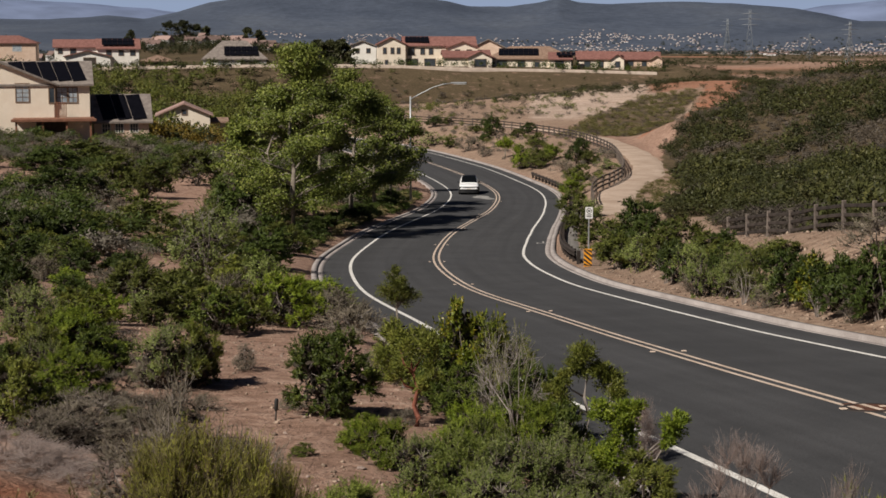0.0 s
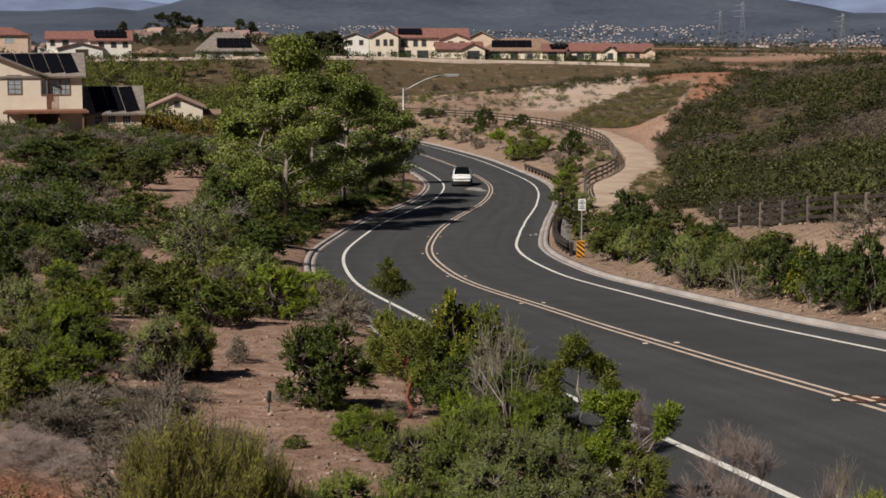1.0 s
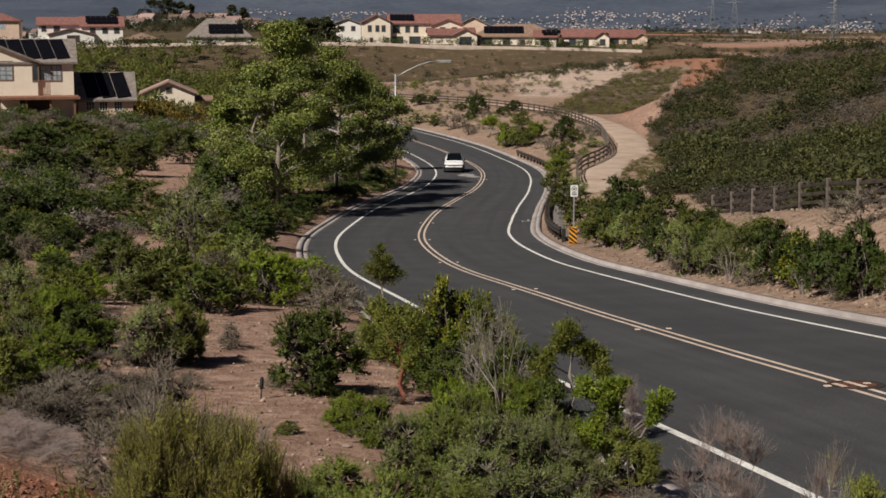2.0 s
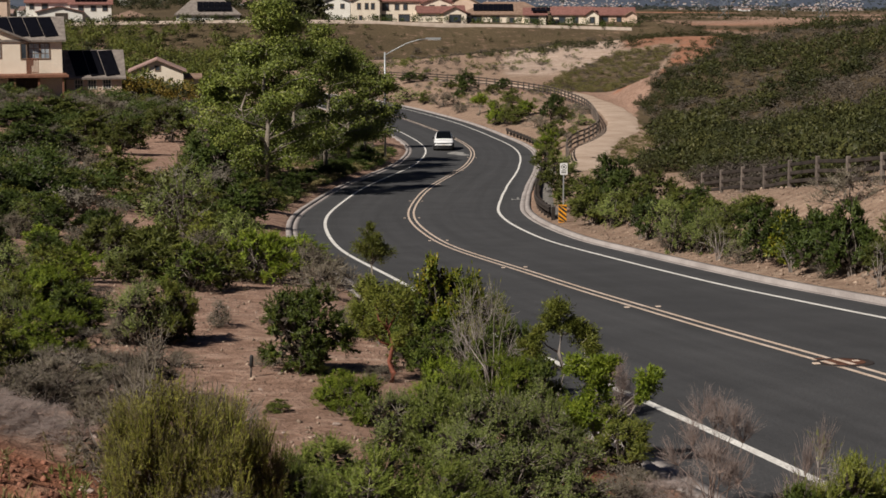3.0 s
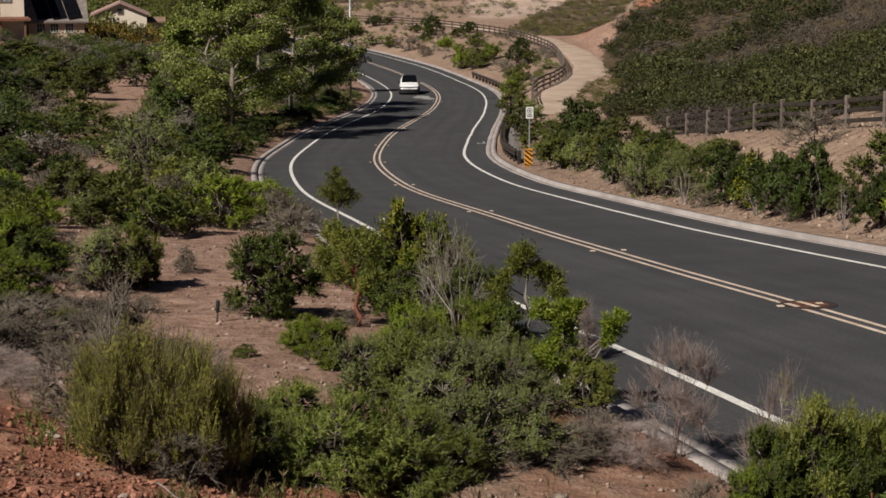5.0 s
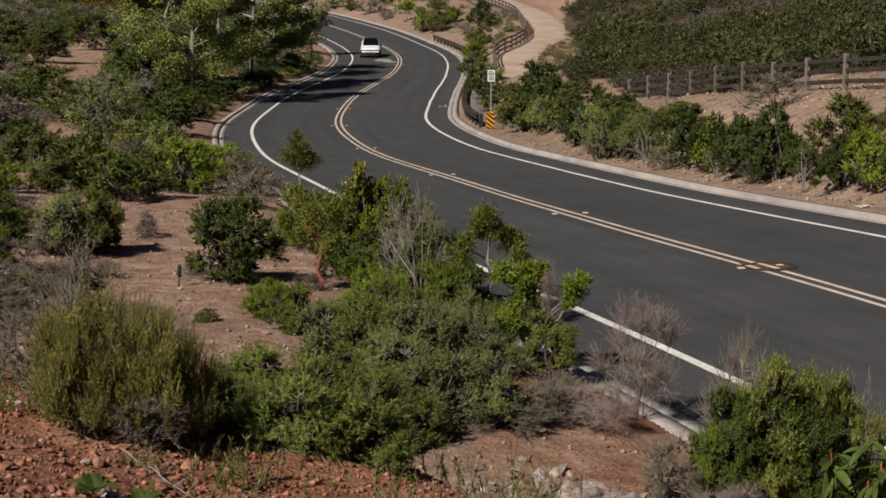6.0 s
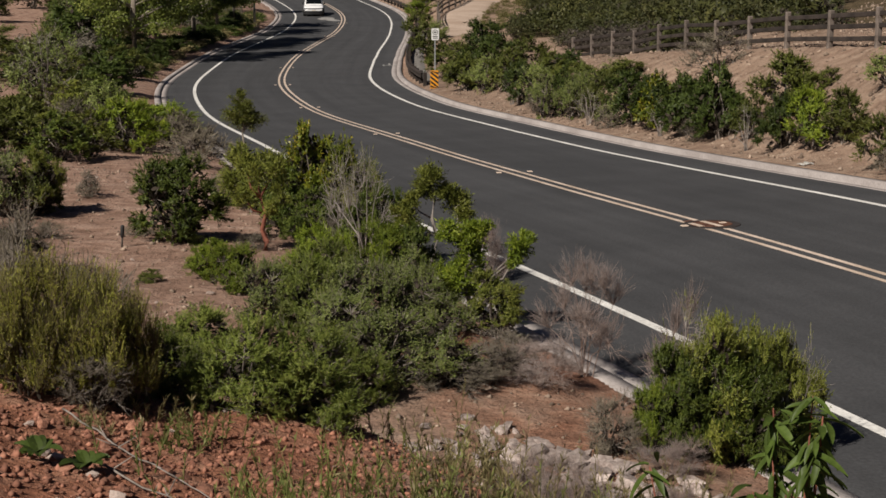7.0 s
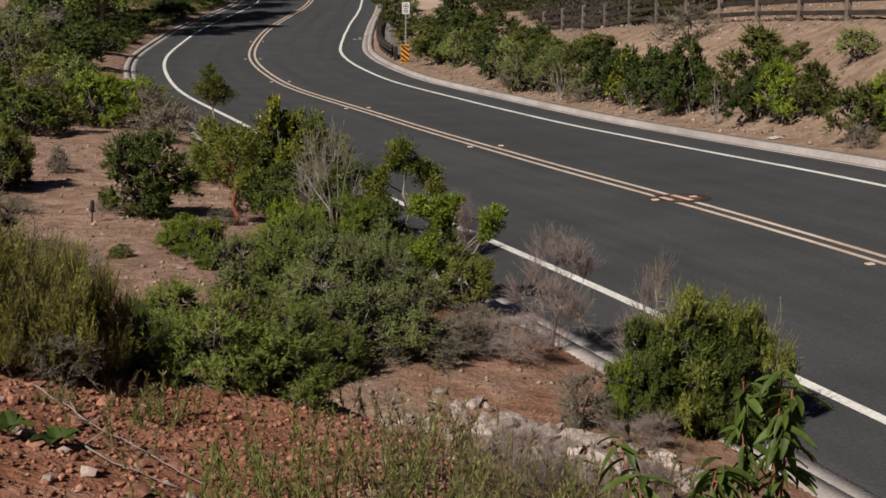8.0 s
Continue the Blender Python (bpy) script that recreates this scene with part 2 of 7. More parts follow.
LEVEL_Y = np.arange(-120.0, 520.0, 1.0)
LEVEL_Z = smooth_curve(np.interp(LEVEL_Y, [-120, -40, 12, 20, 30, 45, 65, 95, 130, 170, 230, 300, 520],
                                 [-1.5, -3.6, -5.20, -5.50, -6.24, -7.94, -9.84, -12.0, -13.65, -14.68, -15.44, -15.9, -16.2]), 4.0)


def road_z(y):
    return np.interp(y, LEVEL_Y, LEVEL_Z)


CENTRE = [(34, -70), (22, -32), (14.4, -2), (11.2, 10), (9.7, 15.5), (8.2, 21), (7.1, 25.3), (5.75, 31), (4.65, 39), (3.5, 48), (1.45, 60.7), (0.35, 70.5),
          (-0.25, 79), (-0.35, 87.3), (0.0, 97.7), (0.75, 107.5), (2.4, 120.8), (4.0, 133.2), (4.95, 146.3), (4.75, 158), (3.4, 172), (0.7, 189),
          (-2.4, 205), (-7.5, 227), (-14, 247), (-26, 268), (-48, 286), (-90, 296)]


def resample(points, step):
    pts = np.array(points, float)
    out = []
    for i in range(len(pts) - 1):
        p0, p1, p2, p3 = pts[max(i - 1, 0)], pts[i], pts[i + 1], pts[min(i + 2, len(pts) - 1)]
        k = max(2, int(np.linalg.norm(p2 - p1) / 0.5))
        t = np.linspace(0, 1, k, endpoint=False)[:, None]
        out.append(0.5 * (2 * p1 + (p2 - p0) * t + (2 * p0 - 5 * p1 + 4 * p2 - p3) * t ** 2 + (3 * p1 - p0 - 3 * p2 + p3) * t ** 3))
    out = np.concatenate(out + [pts[-1:]])
    s = np.concatenate([[0], np.cumsum(np.linalg.norm(np.diff(out, axis=0), axis=1))])
    q = np.arange(0, s[-1], step)
    return np.stack([np.interp(q, s, out[:, k]) for k in range(out.shape[1])], 1)


LINE = resample(CENTRE, 1.0)
LINE = np.stack([smooth_curve(LINE[:, 0], 2.0), smooth_curve(LINE[:, 1], 2.0)], 1)
TAN = np.gradient(LINE, axis=0)
TAN /= np.linalg.norm(TAN, axis=1)[:, None]
NRM = np.stack([TAN[:, 1], -TAN[:, 0]], 1)      # to the right of the way ahead


# the right-hand lane widens in the bends
LANE = np.interp(LINE[:, 1], [28, 40, 50, 60, 75, 87, 98, 106, 121, 133, 146, 170, 190], [3.90, 3.88, 3.96, 4.26, 4.45, 4.65, 5.0, 5.1, 4.75, 4.3, 4.15, 4.15, 4.6])
WIDER = LANE - 4.3


def road_side(x, y):
    """Signed distance from the road's middle, right positive, less what the lane is wider there."""
    p = np.stack([np.ravel(x), np.ravel(y)], 1)
    d = np.empty(len(p))
    for a in range(0, len(p), 4000):
        q = p[a:a + 4000]
        dd = ((q[:, None] - LINE[None]) ** 2).sum(2)
        j = dd.argmin(1)
        off = q - LINE[j]
        side = (off * NRM[j]).sum(1)
        far = np.sqrt(dd[np.arange(len(q)), j])
        d[a:a + 4000] = np.where(side >= 0, np.maximum(far - WIDER[j], 0.01), -far)
    return d.reshape(np.shape(x))


def lattice(x, y, seed=0):
    """Smooth value noise on a unit lattice, -1 to 1."""
    xi, yi = np.floor(x).astype(np.int64), np.floor(y).astype(np.int64)
    fx, fy = x - xi, y - yi
    fx, fy = fx * fx * (3 - 2 * fx), fy * fy * (3 - 2 * fy)

    def h(i, j):
        k = (i * 374761393 + j * 668265263 + seed * 69069) & 0x7FFFFFFF
        k = ((k ^ (k >> 13)) * 1274126177) & 0x7FFFFFFF
        return ((k ^ (k >> 16)) & 0xFFFF) / 32767.5 - 1
    return (h(xi, yi) * (1 - fx) + h(xi + 1, yi) * fx) * (1 - fy) + (h(xi, yi + 1) * (1 - fx) + h(xi + 1, yi + 1) * fx) * fy


def rough(x, y, size, octaves=3, seed=0):
    return sum(lattice(x / size * 2 ** k, y / size * 2 ** k, seed + k) / 2 ** k for k in range(octaves))


# the far hills' skyline: degrees right of the first view, metres
SKY_A = [-40, -16, -13.5, -11.5, -10.2, -9.1, -8, -6, -3, -1, 0.2, 0.9, 2.3, 3.4, 4.0, 4.7, 5.8, 8.2, 10.2, 12, 13, 14.2, 18, 40]
SKY_Z = [60, 40, 44, 52, 44, 62, 84, 104, 112, 104, 92, 80, 78, 88, 96, 84, 80, 82, 79, 70, 58, 40, 36, 60]


def ease(v, a, b):
    t = np.clip((v - a) / (b - a), 0, 1)
    return t * t * (3 - 2 * t)


HALF = 6.02      # middle to the back of the kerb


# the sandy trail beyond the bend, and the fence on its road side
TRAIL = resample([(12.3, 121), (13.4, 129), (14.65, 138), (17.0, 148.5), (19.7, 159), (21.3, 170), (22.1, 182), (22.2, 195), (21.6, 209), (20.4, 223), (17.6, 238), (13.6, 247), (8.0, 256), (-2.0, 267)], 1.0)
TRAIL_FENCE = [(11.9, 129), (12.4, 136), (13.2, 141.5), (15.0, 147), (17.0, 155), (18.0, 163), (18.6, 171), (19.2, 181), (19.4, 192), (18.6, 205), (16.9, 222), (13.9, 236), (10.2, 244), (4.4, 256), (-4.0, 265), (-12.0, 272)]


def gully(y):
    """How far right the sandy knoll reaches, as a share of the way ahead."""
    return np.interp(y, [190, 205, 235, 270, 300, 330, 360], [0.116, 0.124, 0.139, 0.156, 0.168, 0.178, 0.185])


def trail_away(x, y):
    """Metres from the middle of the trail, 99 well away from it."""
    x, y = np.asarray(x, float), np.asarray(y, float)
    out = np.full(x.shape, 99.0)
    k = (y > 112) & (y < 280) & (x > -20) & (x < 36)
    if k.any():
        q = np.stack([x[k], y[k]], 1)
        out[k] = np.concatenate([np.sqrt(((b[:, None] - TRAIL[None]) ** 2).sum(2).min(1)) for b in np.array_split(q, max(1, len(q) // 4000))])
    return out


def land(x, y, bare=False):
    """Height of the ground."""
    x, y = np.asarray(x, float), np.asarray(y, float)
    r = np.hypot(x, y)
    d = road_side(x, y)
    e = np.maximum(np.abs(d) - HALF, 0)
    zr = road_z(np.clip(y, -100, 500))
    left = 0.10 * ease(e, 0, 1) + 0.07 * np.minimum(e, 70)
    bank = 0.19 * (1 - 0.20 * ease(y, 64, 79)) * np.minimum(e, 11) + 0.06 * np.clip(e - 11, 0, 3) + 0.25 * np.clip(e - 14, 0, 36)
    # the cut bank up to the fence, its bench and the slope behind
    lift = np.interp(y, [10, 25, 36, 46, 56, 61, 65, 75, 85], [2.7, 2.8, 2.75, 2.60, 2.39, 2.10, 1.86, 1.20, 1.08])
    t = np.clip((e - 1.3) / 5.0, 0, 1)
    cutting = lift * (0.7 * t + 0.3 * t * t * (3 - 2 * t)) + 0.04 * np.clip(e - 6.3, 0, 4) + 0.22 * np.clip(e - 10.3, 0, 36)
    bank = cutting + (bank - cutting) * ease(y, 76, 96)
    right = 0.15 * ease(e, 0, 1) + np.where(e > 1.2, bank - 0.19 * 1.2 * (1 - ease(e, 1.2, 5)) * ease(y, 76, 96), 0.0)
    z = zr + np.where(d < 0, left, right) + 0.12 * ease(e, 0.3, 4) * rough(x, y, 3.5, 3, 5) + 0.35 * ease(e, 5, 25) * rough(x, y, 17, 2, 9)
    # the trail's bench, and the sandy knoll behind it
    knoll = -13.6 + (np.interp(x, [-40, 0, 20, 35, 50, 70], [-14.6, -13.2, -11.4, -10.2, -8.7, -8.0]) + 13.6) * ease(y, 222, 322) + 0.30 * ease(y, 225, 250) * rough(x, y, 13, 3, 25)
    knoll = knoll - 3.5 * ease(y, 340, 380)
    on_knoll = ease(y, 203, 232) * (1 - ease(x - gully(y) * y, -1.0, 17.0)) * ease(x, -45, -20)
    # beyond the bend: valley floor, the graded slope up to the building pad, lowland, far hills
    pad = -6.9 - 1.2 * ease(-x, 20, 120)
    foot = 395 + 12 * np.sin(x / 37.0)
    w = ease(x, 62, 95)
    floor = -15.6 + 9.0 * ease(-x, 40, 110) * ease(y, 180, 330) + 3.2 * ease(x, -5, 40) * ease(y, 250, 300)
    slope = floor + (pad - floor) * np.clip((y - foot) / 28, 0, 1)
    ridge = -7.2 - 8.0 * ease(y, 300, 480) + 0.8 * rough(x, y, 40, 3, 21)
    beyond = slope * (1 - w) + ridge * w + 0.4 * rough(x, y, 22, 3, 31) * np.clip(1 - np.abs(y - 330) / 80, 0, 1)
    z = z + (beyond - z) * ease(y, 215, 290)
    z = z + (knoll - z) * on_knoll * ease(d, 11, 16) * (1 - ease(y, 372, 392))
    bench = -13.1 - 0.35 * ease(y, 200, 262)
    z = z + (bench - z) * (1 - ease(trail_away(x, y), 2.2, 7.0)) * ease(e, 1.0, 3.5)
    low = -15 - 7 * ease(r, 1400, 2600) + 40 * ease(r, 2700, 3500) + 2.2 * rough(x, y, 260, 3, 41)
    a = np.degrees(np.arctan2(x, y))
    crest = np.interp(a, SKY_A, SKY_Z) + 5 * rough(x, y, 300, 4, 51)
    low = low + (crest - low) * ease(r, 3250, 3900)
    z = z + (low - z) * ease(r, 560, 1100)
    z = z + 12.0 * np.exp(-((a + 8.3) / 3.4) ** 2 - ((r - 880) / 215) ** 2)
    # the bank that the camera stands on
    cross = np.where(x < 1.5, -0.25 * (x + 1.7), -0.8 - 0.42 * (x - 1.5))
    cross = np.where(x < -1.7, -0.30 * (np.maximum(x, -4.0) + 1.7), cross)
    rc = 11.2 - 0.25 * np.clip(x, -3, 3) + 0.5 * rough(x, y, 1.7, 3, 61)
    mound = -1.62 - 0.17 * np.minimum(r, rc) + cross - 0.5 * np.maximum(r - rc, 0) + 0.06 * rough(x, y, 0.9, 4, 71)
    mound = np.where(y < -6, mound - 0.2 * (-6 - y), mound)
    z = np.maximum(z, np.where(r < 22, mound, -99))
    if bare:
        return z
    return np.where(np.abs(d) < 6.05, zr - 0.4 + (z - zr + 0.4) * ease(np.abs(d), 5.86, 6.05), z)


def at(x, y):
    """Ground height at one place, off the road."""
    return float(land(np.array([x]), np.array([y]))[0])


def knoll_left(y):
    return np.interp(y, [225, 245, 270, 290, 310], [0.070, 0.078, 0.090, 0.108, 0.126])


def knoll_right(y):
    return np.interp(y, [205, 212, 240, 275, 298], [0.112, 0.117, 0.134, 0.150, 0.156])


def hill_edge(y):
    """Where the dark scrub of the hillside begins, as a share of the way ahead."""
    return np.interp(y, [100, 120, 140, 155, 165, 173, 185, 200, 230, 285, 330], [0.130, 0.150, 0.147, 0.141, 0.135, 0.131, 0.131, 0.142, 0.156, 0.174, 0.185])


# ---- ground: one sheet out to the hills ----
def build_ground():
    az = np.radians(np.concatenate([np.arange(-180, -22, 4.0), np.arange(-20, 24, 0.15), np.arange(26, 180, 4.0)]))
    rr = np.concatenate([[0.0], np.geomspace(0.6, 8, 40), np.geomspace(8.1, 30, 190), np.geomspace(30.5, 60, 50), np.geomspace(61.2, 420, 120), np.geomspace(428, 4700, 80)])
    A, R = np.meshgrid(az, rr)
    X, Y = R * np.sin(A), R * np.cos(A)
    Z = land(X, Y)
    nr, na = X.shape
    v = np.stack([X, Y, Z], 2).reshape(-1, 3)
    i, j = np.meshgrid(np.arange(nr - 1), np.arange(na), indexing="ij")
    k = (j + 1) % na
    f = np.stack([i * na + j, i * na + k, (i + 1) * na + k, (i + 1) * na + j], 2).reshape(-1, 4)
    centre = len(v)
    v = np.concatenate([v, [[0, 0, Z[0].mean()]]])
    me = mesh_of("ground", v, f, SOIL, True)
    x, y = v[:, 0], v[:, 1]
    d = road_side(x, y)
    r = np.hypot(x, y)
    a = np.degrees(np.arctan2(x, y))
    z = v[:, 2]
    sand = np.where(d > 0, 0.75 * ease(d, 5, 7) * (1 - 0.75 * ease(d, 20, 24)), 0.1) * (1 - ease(y, 330, 380))
    sand = np.maximum(sand, (0.72 + 0.52 * ease(y, 248, 275) * ease(x / np.maximum(y, 1), 0.035, 0.062)) * ease(y, 225, 262) * (1 - ease(y, 345, 372)) * ease(x, -50, -20) * (1 - 0.5 * ease(x, 38, 50)))
    sand = np.maximum(sand, 0.62 * (1 - ease(r, 15.5, 18)) * ease(x, -0.5, 1.0))
    near = 1 - ease(r, 11.0, 13.5)
    red = 0.70 * near * ease(-x, -2.0, 0.3)
    red = np.maximum(red, 0.52 * ease(r, 11.5, 12.5) * (1 - ease(r, 17.5, 19.5)) * ease(x, 0.6, 1.4) * (y > 0))
    q = x / np.maximum(y, 1)
    red = np.maximum(red, 0.60 * ease(q - knoll_right(y), -0.004, 0.004) * ease(y, 205, 215) * (1 - ease(y, 340, 360)))
    red = np.maximum(red, 0.58 * ease(q, 0.112, 0.130) * ease(y, 300, 314) * (1 - ease(y, 345, 365)))
    red = np.maximum(red, np.where((r > 700) & (r < 1700) & (a > 5), 0.50 + 0.25 * rough(x, y, 160, 2, 77), 0))
    dry = 0.68 * ease(y, 370, 392) * (1 - ease(r, 560, 700))
    q = x / np.maximum(y, 1)
    dry = np.maximum(dry, 0.80 * ease(d, 11, 14) * ease(q - hill_edge(y), -0.003, 0.006) * (y < 345) * (y > 100))
    grass = ease(q - knoll_left(y), -0.004, 0.004) * ease(knoll_right(y) - q, -0.003, 0.003) * ease(y, 220, 230) * (1 - ease(y, 300, 314))
    dry = np.maximum(dry, 0.62 * grass)
    dry = np.maximum(dry, 0.80 * np.maximum(ease(d, 14, 17) * (1 - ease(q, 0.258, 0.270)), ease(d, 18.5, 21.5)) * (y <= 104) * (y > 20))
    dry = np.maximum(dry, np.where((r > 560) & (a < 4), 0.75, 0))
    dry = np.maximum(dry, np.where((r > 450) & (a >= 4), 0.66 + 0.45 * rough(x, y, 110, 3, 87), 0))
    dry = np.maximum(dry, np.where(r > 1500, 0.9, 0))
    # The fourth channel brings in the painted haze with range.
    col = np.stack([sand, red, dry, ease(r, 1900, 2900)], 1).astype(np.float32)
    layer = me.color_attributes.new("zone", "FLOAT_COLOR", "POINT")
    layer.data.foreach_set("color", col.ravel())
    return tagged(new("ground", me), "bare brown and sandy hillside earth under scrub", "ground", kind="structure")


ground = build_ground()


def ribbon(name, a, b, lift, material, first=0, last=None, step=1, thick=0.0, za=0.0, zb=0.0):
    """A strip of the road from a to b metres right of its middle."""
    idx = np.arange(first, (last or len(LINE)) , step)
    p, n = LINE[idx], NRM[idx]
    z = road_z(p[:, 1]) + lift
    wide = WIDER[idx][:, None] if a > 2 else 0
    lo, hi = p + n * (a if a < 0 else a + wide), p + n * (b + wide)
    rows = [np.column_stack([lo, z + za]), np.column_stack([hi, z + zb])]
    if thick:
        rows = [np.column_stack([lo, z - thick])] + rows + [np.column_stack([hi, z - thick])]
    v = np.concatenate(rows)
    m = len(idx)
    f = [[c * m + i, (c + 1) * m + i, (c + 1) * m + i + 1, c * m + i + 1] for c in range(len(rows) - 1) for i in range(m - 1)]
    return mesh_of(name, v, np.array(f)[:, ::-1], material)


def road_mesh():
    """The asphalt, level across, in columns."""
    cols = np.linspace(0, 1, 15)
    rows = [np.column_stack([LINE + NRM * (-5.5 + c * (11.0 + WIDER))[:, None], road_z(LINE[:, 1])]) for c in cols]
    m = len(LINE)
    f = [[c * m + i, (c + 1) * m + i, (c + 1) * m + i + 1, c * m + i + 1] for c in range(14) for i in range(m - 1)]
    me = mesh_of("road", np.concatenate(rows), np.array(f)[:, ::-1], ASPHALT, True)
    lane = np.stack([np.repeat(cols, m), np.tile(np.arange(m) / 100.0, 15), np.zeros(15 * m), np.ones(15 * m)], 1).astype(np.float32)
    me.color_attributes.new("lane", "FLOAT_COLOR", "POINT").data.foreach_set("color", lane.ravel())
    return me


road = tagged(new("road", road_mesh()), "smooth dark grey asphalt two-lane road", "road", kind="structure")
for side in (-1, 1):
    a, b = sorted((side * 5.5, side * 5.80))
    za, zb = (0.0, -0.03) if side > 0 else (-0.03, 0.0)
    gutter = ribbon("gutter", a, b, 0.004, CONCRETE, za=za if side > 0 else zb * 0, zb=zb if side > 0 else 0.0, thick=0.2)
    tagged(new("gutter", gutter), "pale concrete gutter along the asphalt edge", "gutter", kind="structure")
    a, b = sorted((side * 5.80, side * 6.06))
    tagged(new("kerb", ribbon("kerb", a, b, 0.07 if side < 0 else 0.10, CONCRETE, thick=0.5)), "pale sandy concrete kerb along the road", "kerb", kind="structure")
for off, w, mt, nm, lb in ((-4.25, 0.15, WHITE_LINE, "edge_line", "worn white painted edge line"), (4.3, 0.15, WHITE_LINE, "edge_line", "worn white painted edge line"),
                           (-0.14, 0.105, YELLOW_LINE, "centre_line", "faded yellow painted centre line"), (0.14, 0.105, YELLOW_LINE, "centre_line", "faded yellow painted centre line")):
    ob = new(nm, ribbon(nm, off - w / 2, off + w / 2, 0.006, mt))
    tagged(ob, lb, "road marking", kind="structure")


def on_road(s, off):
    """Place and heading on the road, s metres along its middle line."""
    i = int(np.clip(round(s), 0, len(LINE) - 1))
    p = LINE[i] + NRM[i] * off
    return float(p[0]), float(p[1]), float(road_z(LINE[i][1])), float(math.degrees(math.atan2(-TAN[i][0], TAN[i][1])))


def along(y):
    """Metres along the road's middle line nearest to the given y."""
    ok = np.where(LINE[:, 0] > -30, np.abs(LINE[:, 1] - y), 1e9)
    return int(ok.argmin())


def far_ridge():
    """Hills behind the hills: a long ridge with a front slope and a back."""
    # Distance haze is put into the ridge's base colour.
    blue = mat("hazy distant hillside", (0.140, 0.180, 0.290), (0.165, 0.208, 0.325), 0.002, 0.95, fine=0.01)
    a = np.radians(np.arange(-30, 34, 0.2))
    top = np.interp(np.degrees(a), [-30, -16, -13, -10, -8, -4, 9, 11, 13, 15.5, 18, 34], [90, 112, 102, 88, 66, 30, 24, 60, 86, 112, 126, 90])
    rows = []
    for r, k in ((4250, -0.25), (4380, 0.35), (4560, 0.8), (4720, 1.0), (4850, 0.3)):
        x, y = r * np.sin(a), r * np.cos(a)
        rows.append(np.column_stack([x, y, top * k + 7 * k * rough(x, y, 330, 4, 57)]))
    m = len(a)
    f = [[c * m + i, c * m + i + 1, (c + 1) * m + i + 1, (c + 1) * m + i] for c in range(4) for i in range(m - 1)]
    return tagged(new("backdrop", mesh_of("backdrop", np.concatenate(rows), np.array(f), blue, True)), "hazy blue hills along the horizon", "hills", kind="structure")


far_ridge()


def sky_backdrop():
    """The pale haze of the sky behind the farthest hills."""
    m = bpy.data.materials.new("pale blue horizon sky")
    m.use_nodes = True
    n = m.node_tree.nodes
    e = n.new("ShaderNodeEmission")
    e.inputs["Color"].default_value, e.inputs["Strength"].default_value = (0.27, 0.335, 0.475, 1), 1.0
    m.node_tree.links.new(e.outputs["Emission"], n["Material Output"].inputs["Surface"])
    a = np.radians(np.arange(-180, 180.5, 4))
    rows = [np.column_stack([4900 * np.sin(a), 4900 * np.cos(a), np.full(len(a), z)]) for z in (-300.0, 240.0)]
    k = len(a)
    f = [[i, i + 1, k + i + 1, k + i] for i in range(k - 1)]
    tagged(new("backdrop", mesh_of("backdrop", np.concatenate(rows), np.array(f), m)), "pale blue sky above the hills", "sky", kind="structure")


sky_backdrop()


# ---- plants ----
DARK_LEAF = leaf_mat("dark green leaves", (0.030, 0.048, 0.008), (0.078, 0.106, 0.016), (0.170, 0.190, 0.034))
GREEN_LEAF = leaf_mat("fresh green leaves", (0.048, 0.076, 0.008), (0.155, 0.206, 0.018), (0.305, 0.335, 0.040))
SAGE_LEAF = leaf_mat("grey green sage leaves", (0.066, 0.088, 0.022), (0.168, 0.205, 0.052), (0.320, 0.345, 0.115))
OLIVE_LEAF = leaf_mat("olive leaves", (0.054, 0.066, 0.012), (0.140, 0.158, 0.026), (0.270, 0.260, 0.056))
BROOM_LEAF = leaf_mat("yellow olive broom stems", (0.084, 0.090, 0.014), (0.205, 0.207, 0.031), (0.37, 0.33, 0.085))
TOYON_LEAF = leaf_mat("mixed green and yellow leaves", (0.040, 0.058, 0.008), (0.110, 0.132, 0.014), (0.32, 0.24, 0.025), 0.12, 0.4)
LOW_LEAF = leaf_mat("soft grassy green leaves", (0.054, 0.076, 0.013), (0.135, 0.168, 0.030), (0.265, 0.28, 0.070))
TREE_LEAF = leaf_mat("sycamore leaves", (0.038, 0.055, 0.010), (0.132, 0.164, 0.030), (0.32, 0.335, 0.085), 0.12, 0.5, patch=0.5)
BROAD_LEAF = leaf_mat("long glossy laurel leaves", (0.036, 0.062, 0.012), (0.085, 0.125, 0.024), (0.155, 0.190, 0.050), 0.22, 0.5)
GOLD_LEAF = leaf_mat("golden shrub leaves", (0.080, 0.066, 0.012), (0.190, 0.130, 0.018), (0.105, 0.110, 0.025), patch=0.35)
DRY_LEAF = leaf_mat("dry stalk leaves", (0.125, 0.115, 0.045), (0.21, 0.175, 0.080), (0.32, 0.26, 0.14), 0.25)
GREY_TWIGLET = leaf_mat("fine grey twigs", (0.086, 0.072, 0.048), (0.170, 0.145, 0.105), (0.30, 0.26, 0.20), 0.05, 0.8)
PINK_TWIGLET = leaf_mat("fine pinkish dead twigs", (0.17, 0.135, 0.120), (0.29, 0.240, 0.220), (0.44, 0.385, 0.355), 0.1, 0.8)
# Near-black brown: the shade inside the shrubs is put into this colour.
INNER_SHADE = mat("dark inner twigs coloured as shade", (0.022, 0.017, 0.012), (0.050, 0.038, 0.027), 6, 0.95)
MID_DARK_LEAF = leaf_mat("dark slope scrub leaves", (0.020, 0.034, 0.007), (0.052, 0.074, 0.013), (0.125, 0.140, 0.030), patch=0.35)
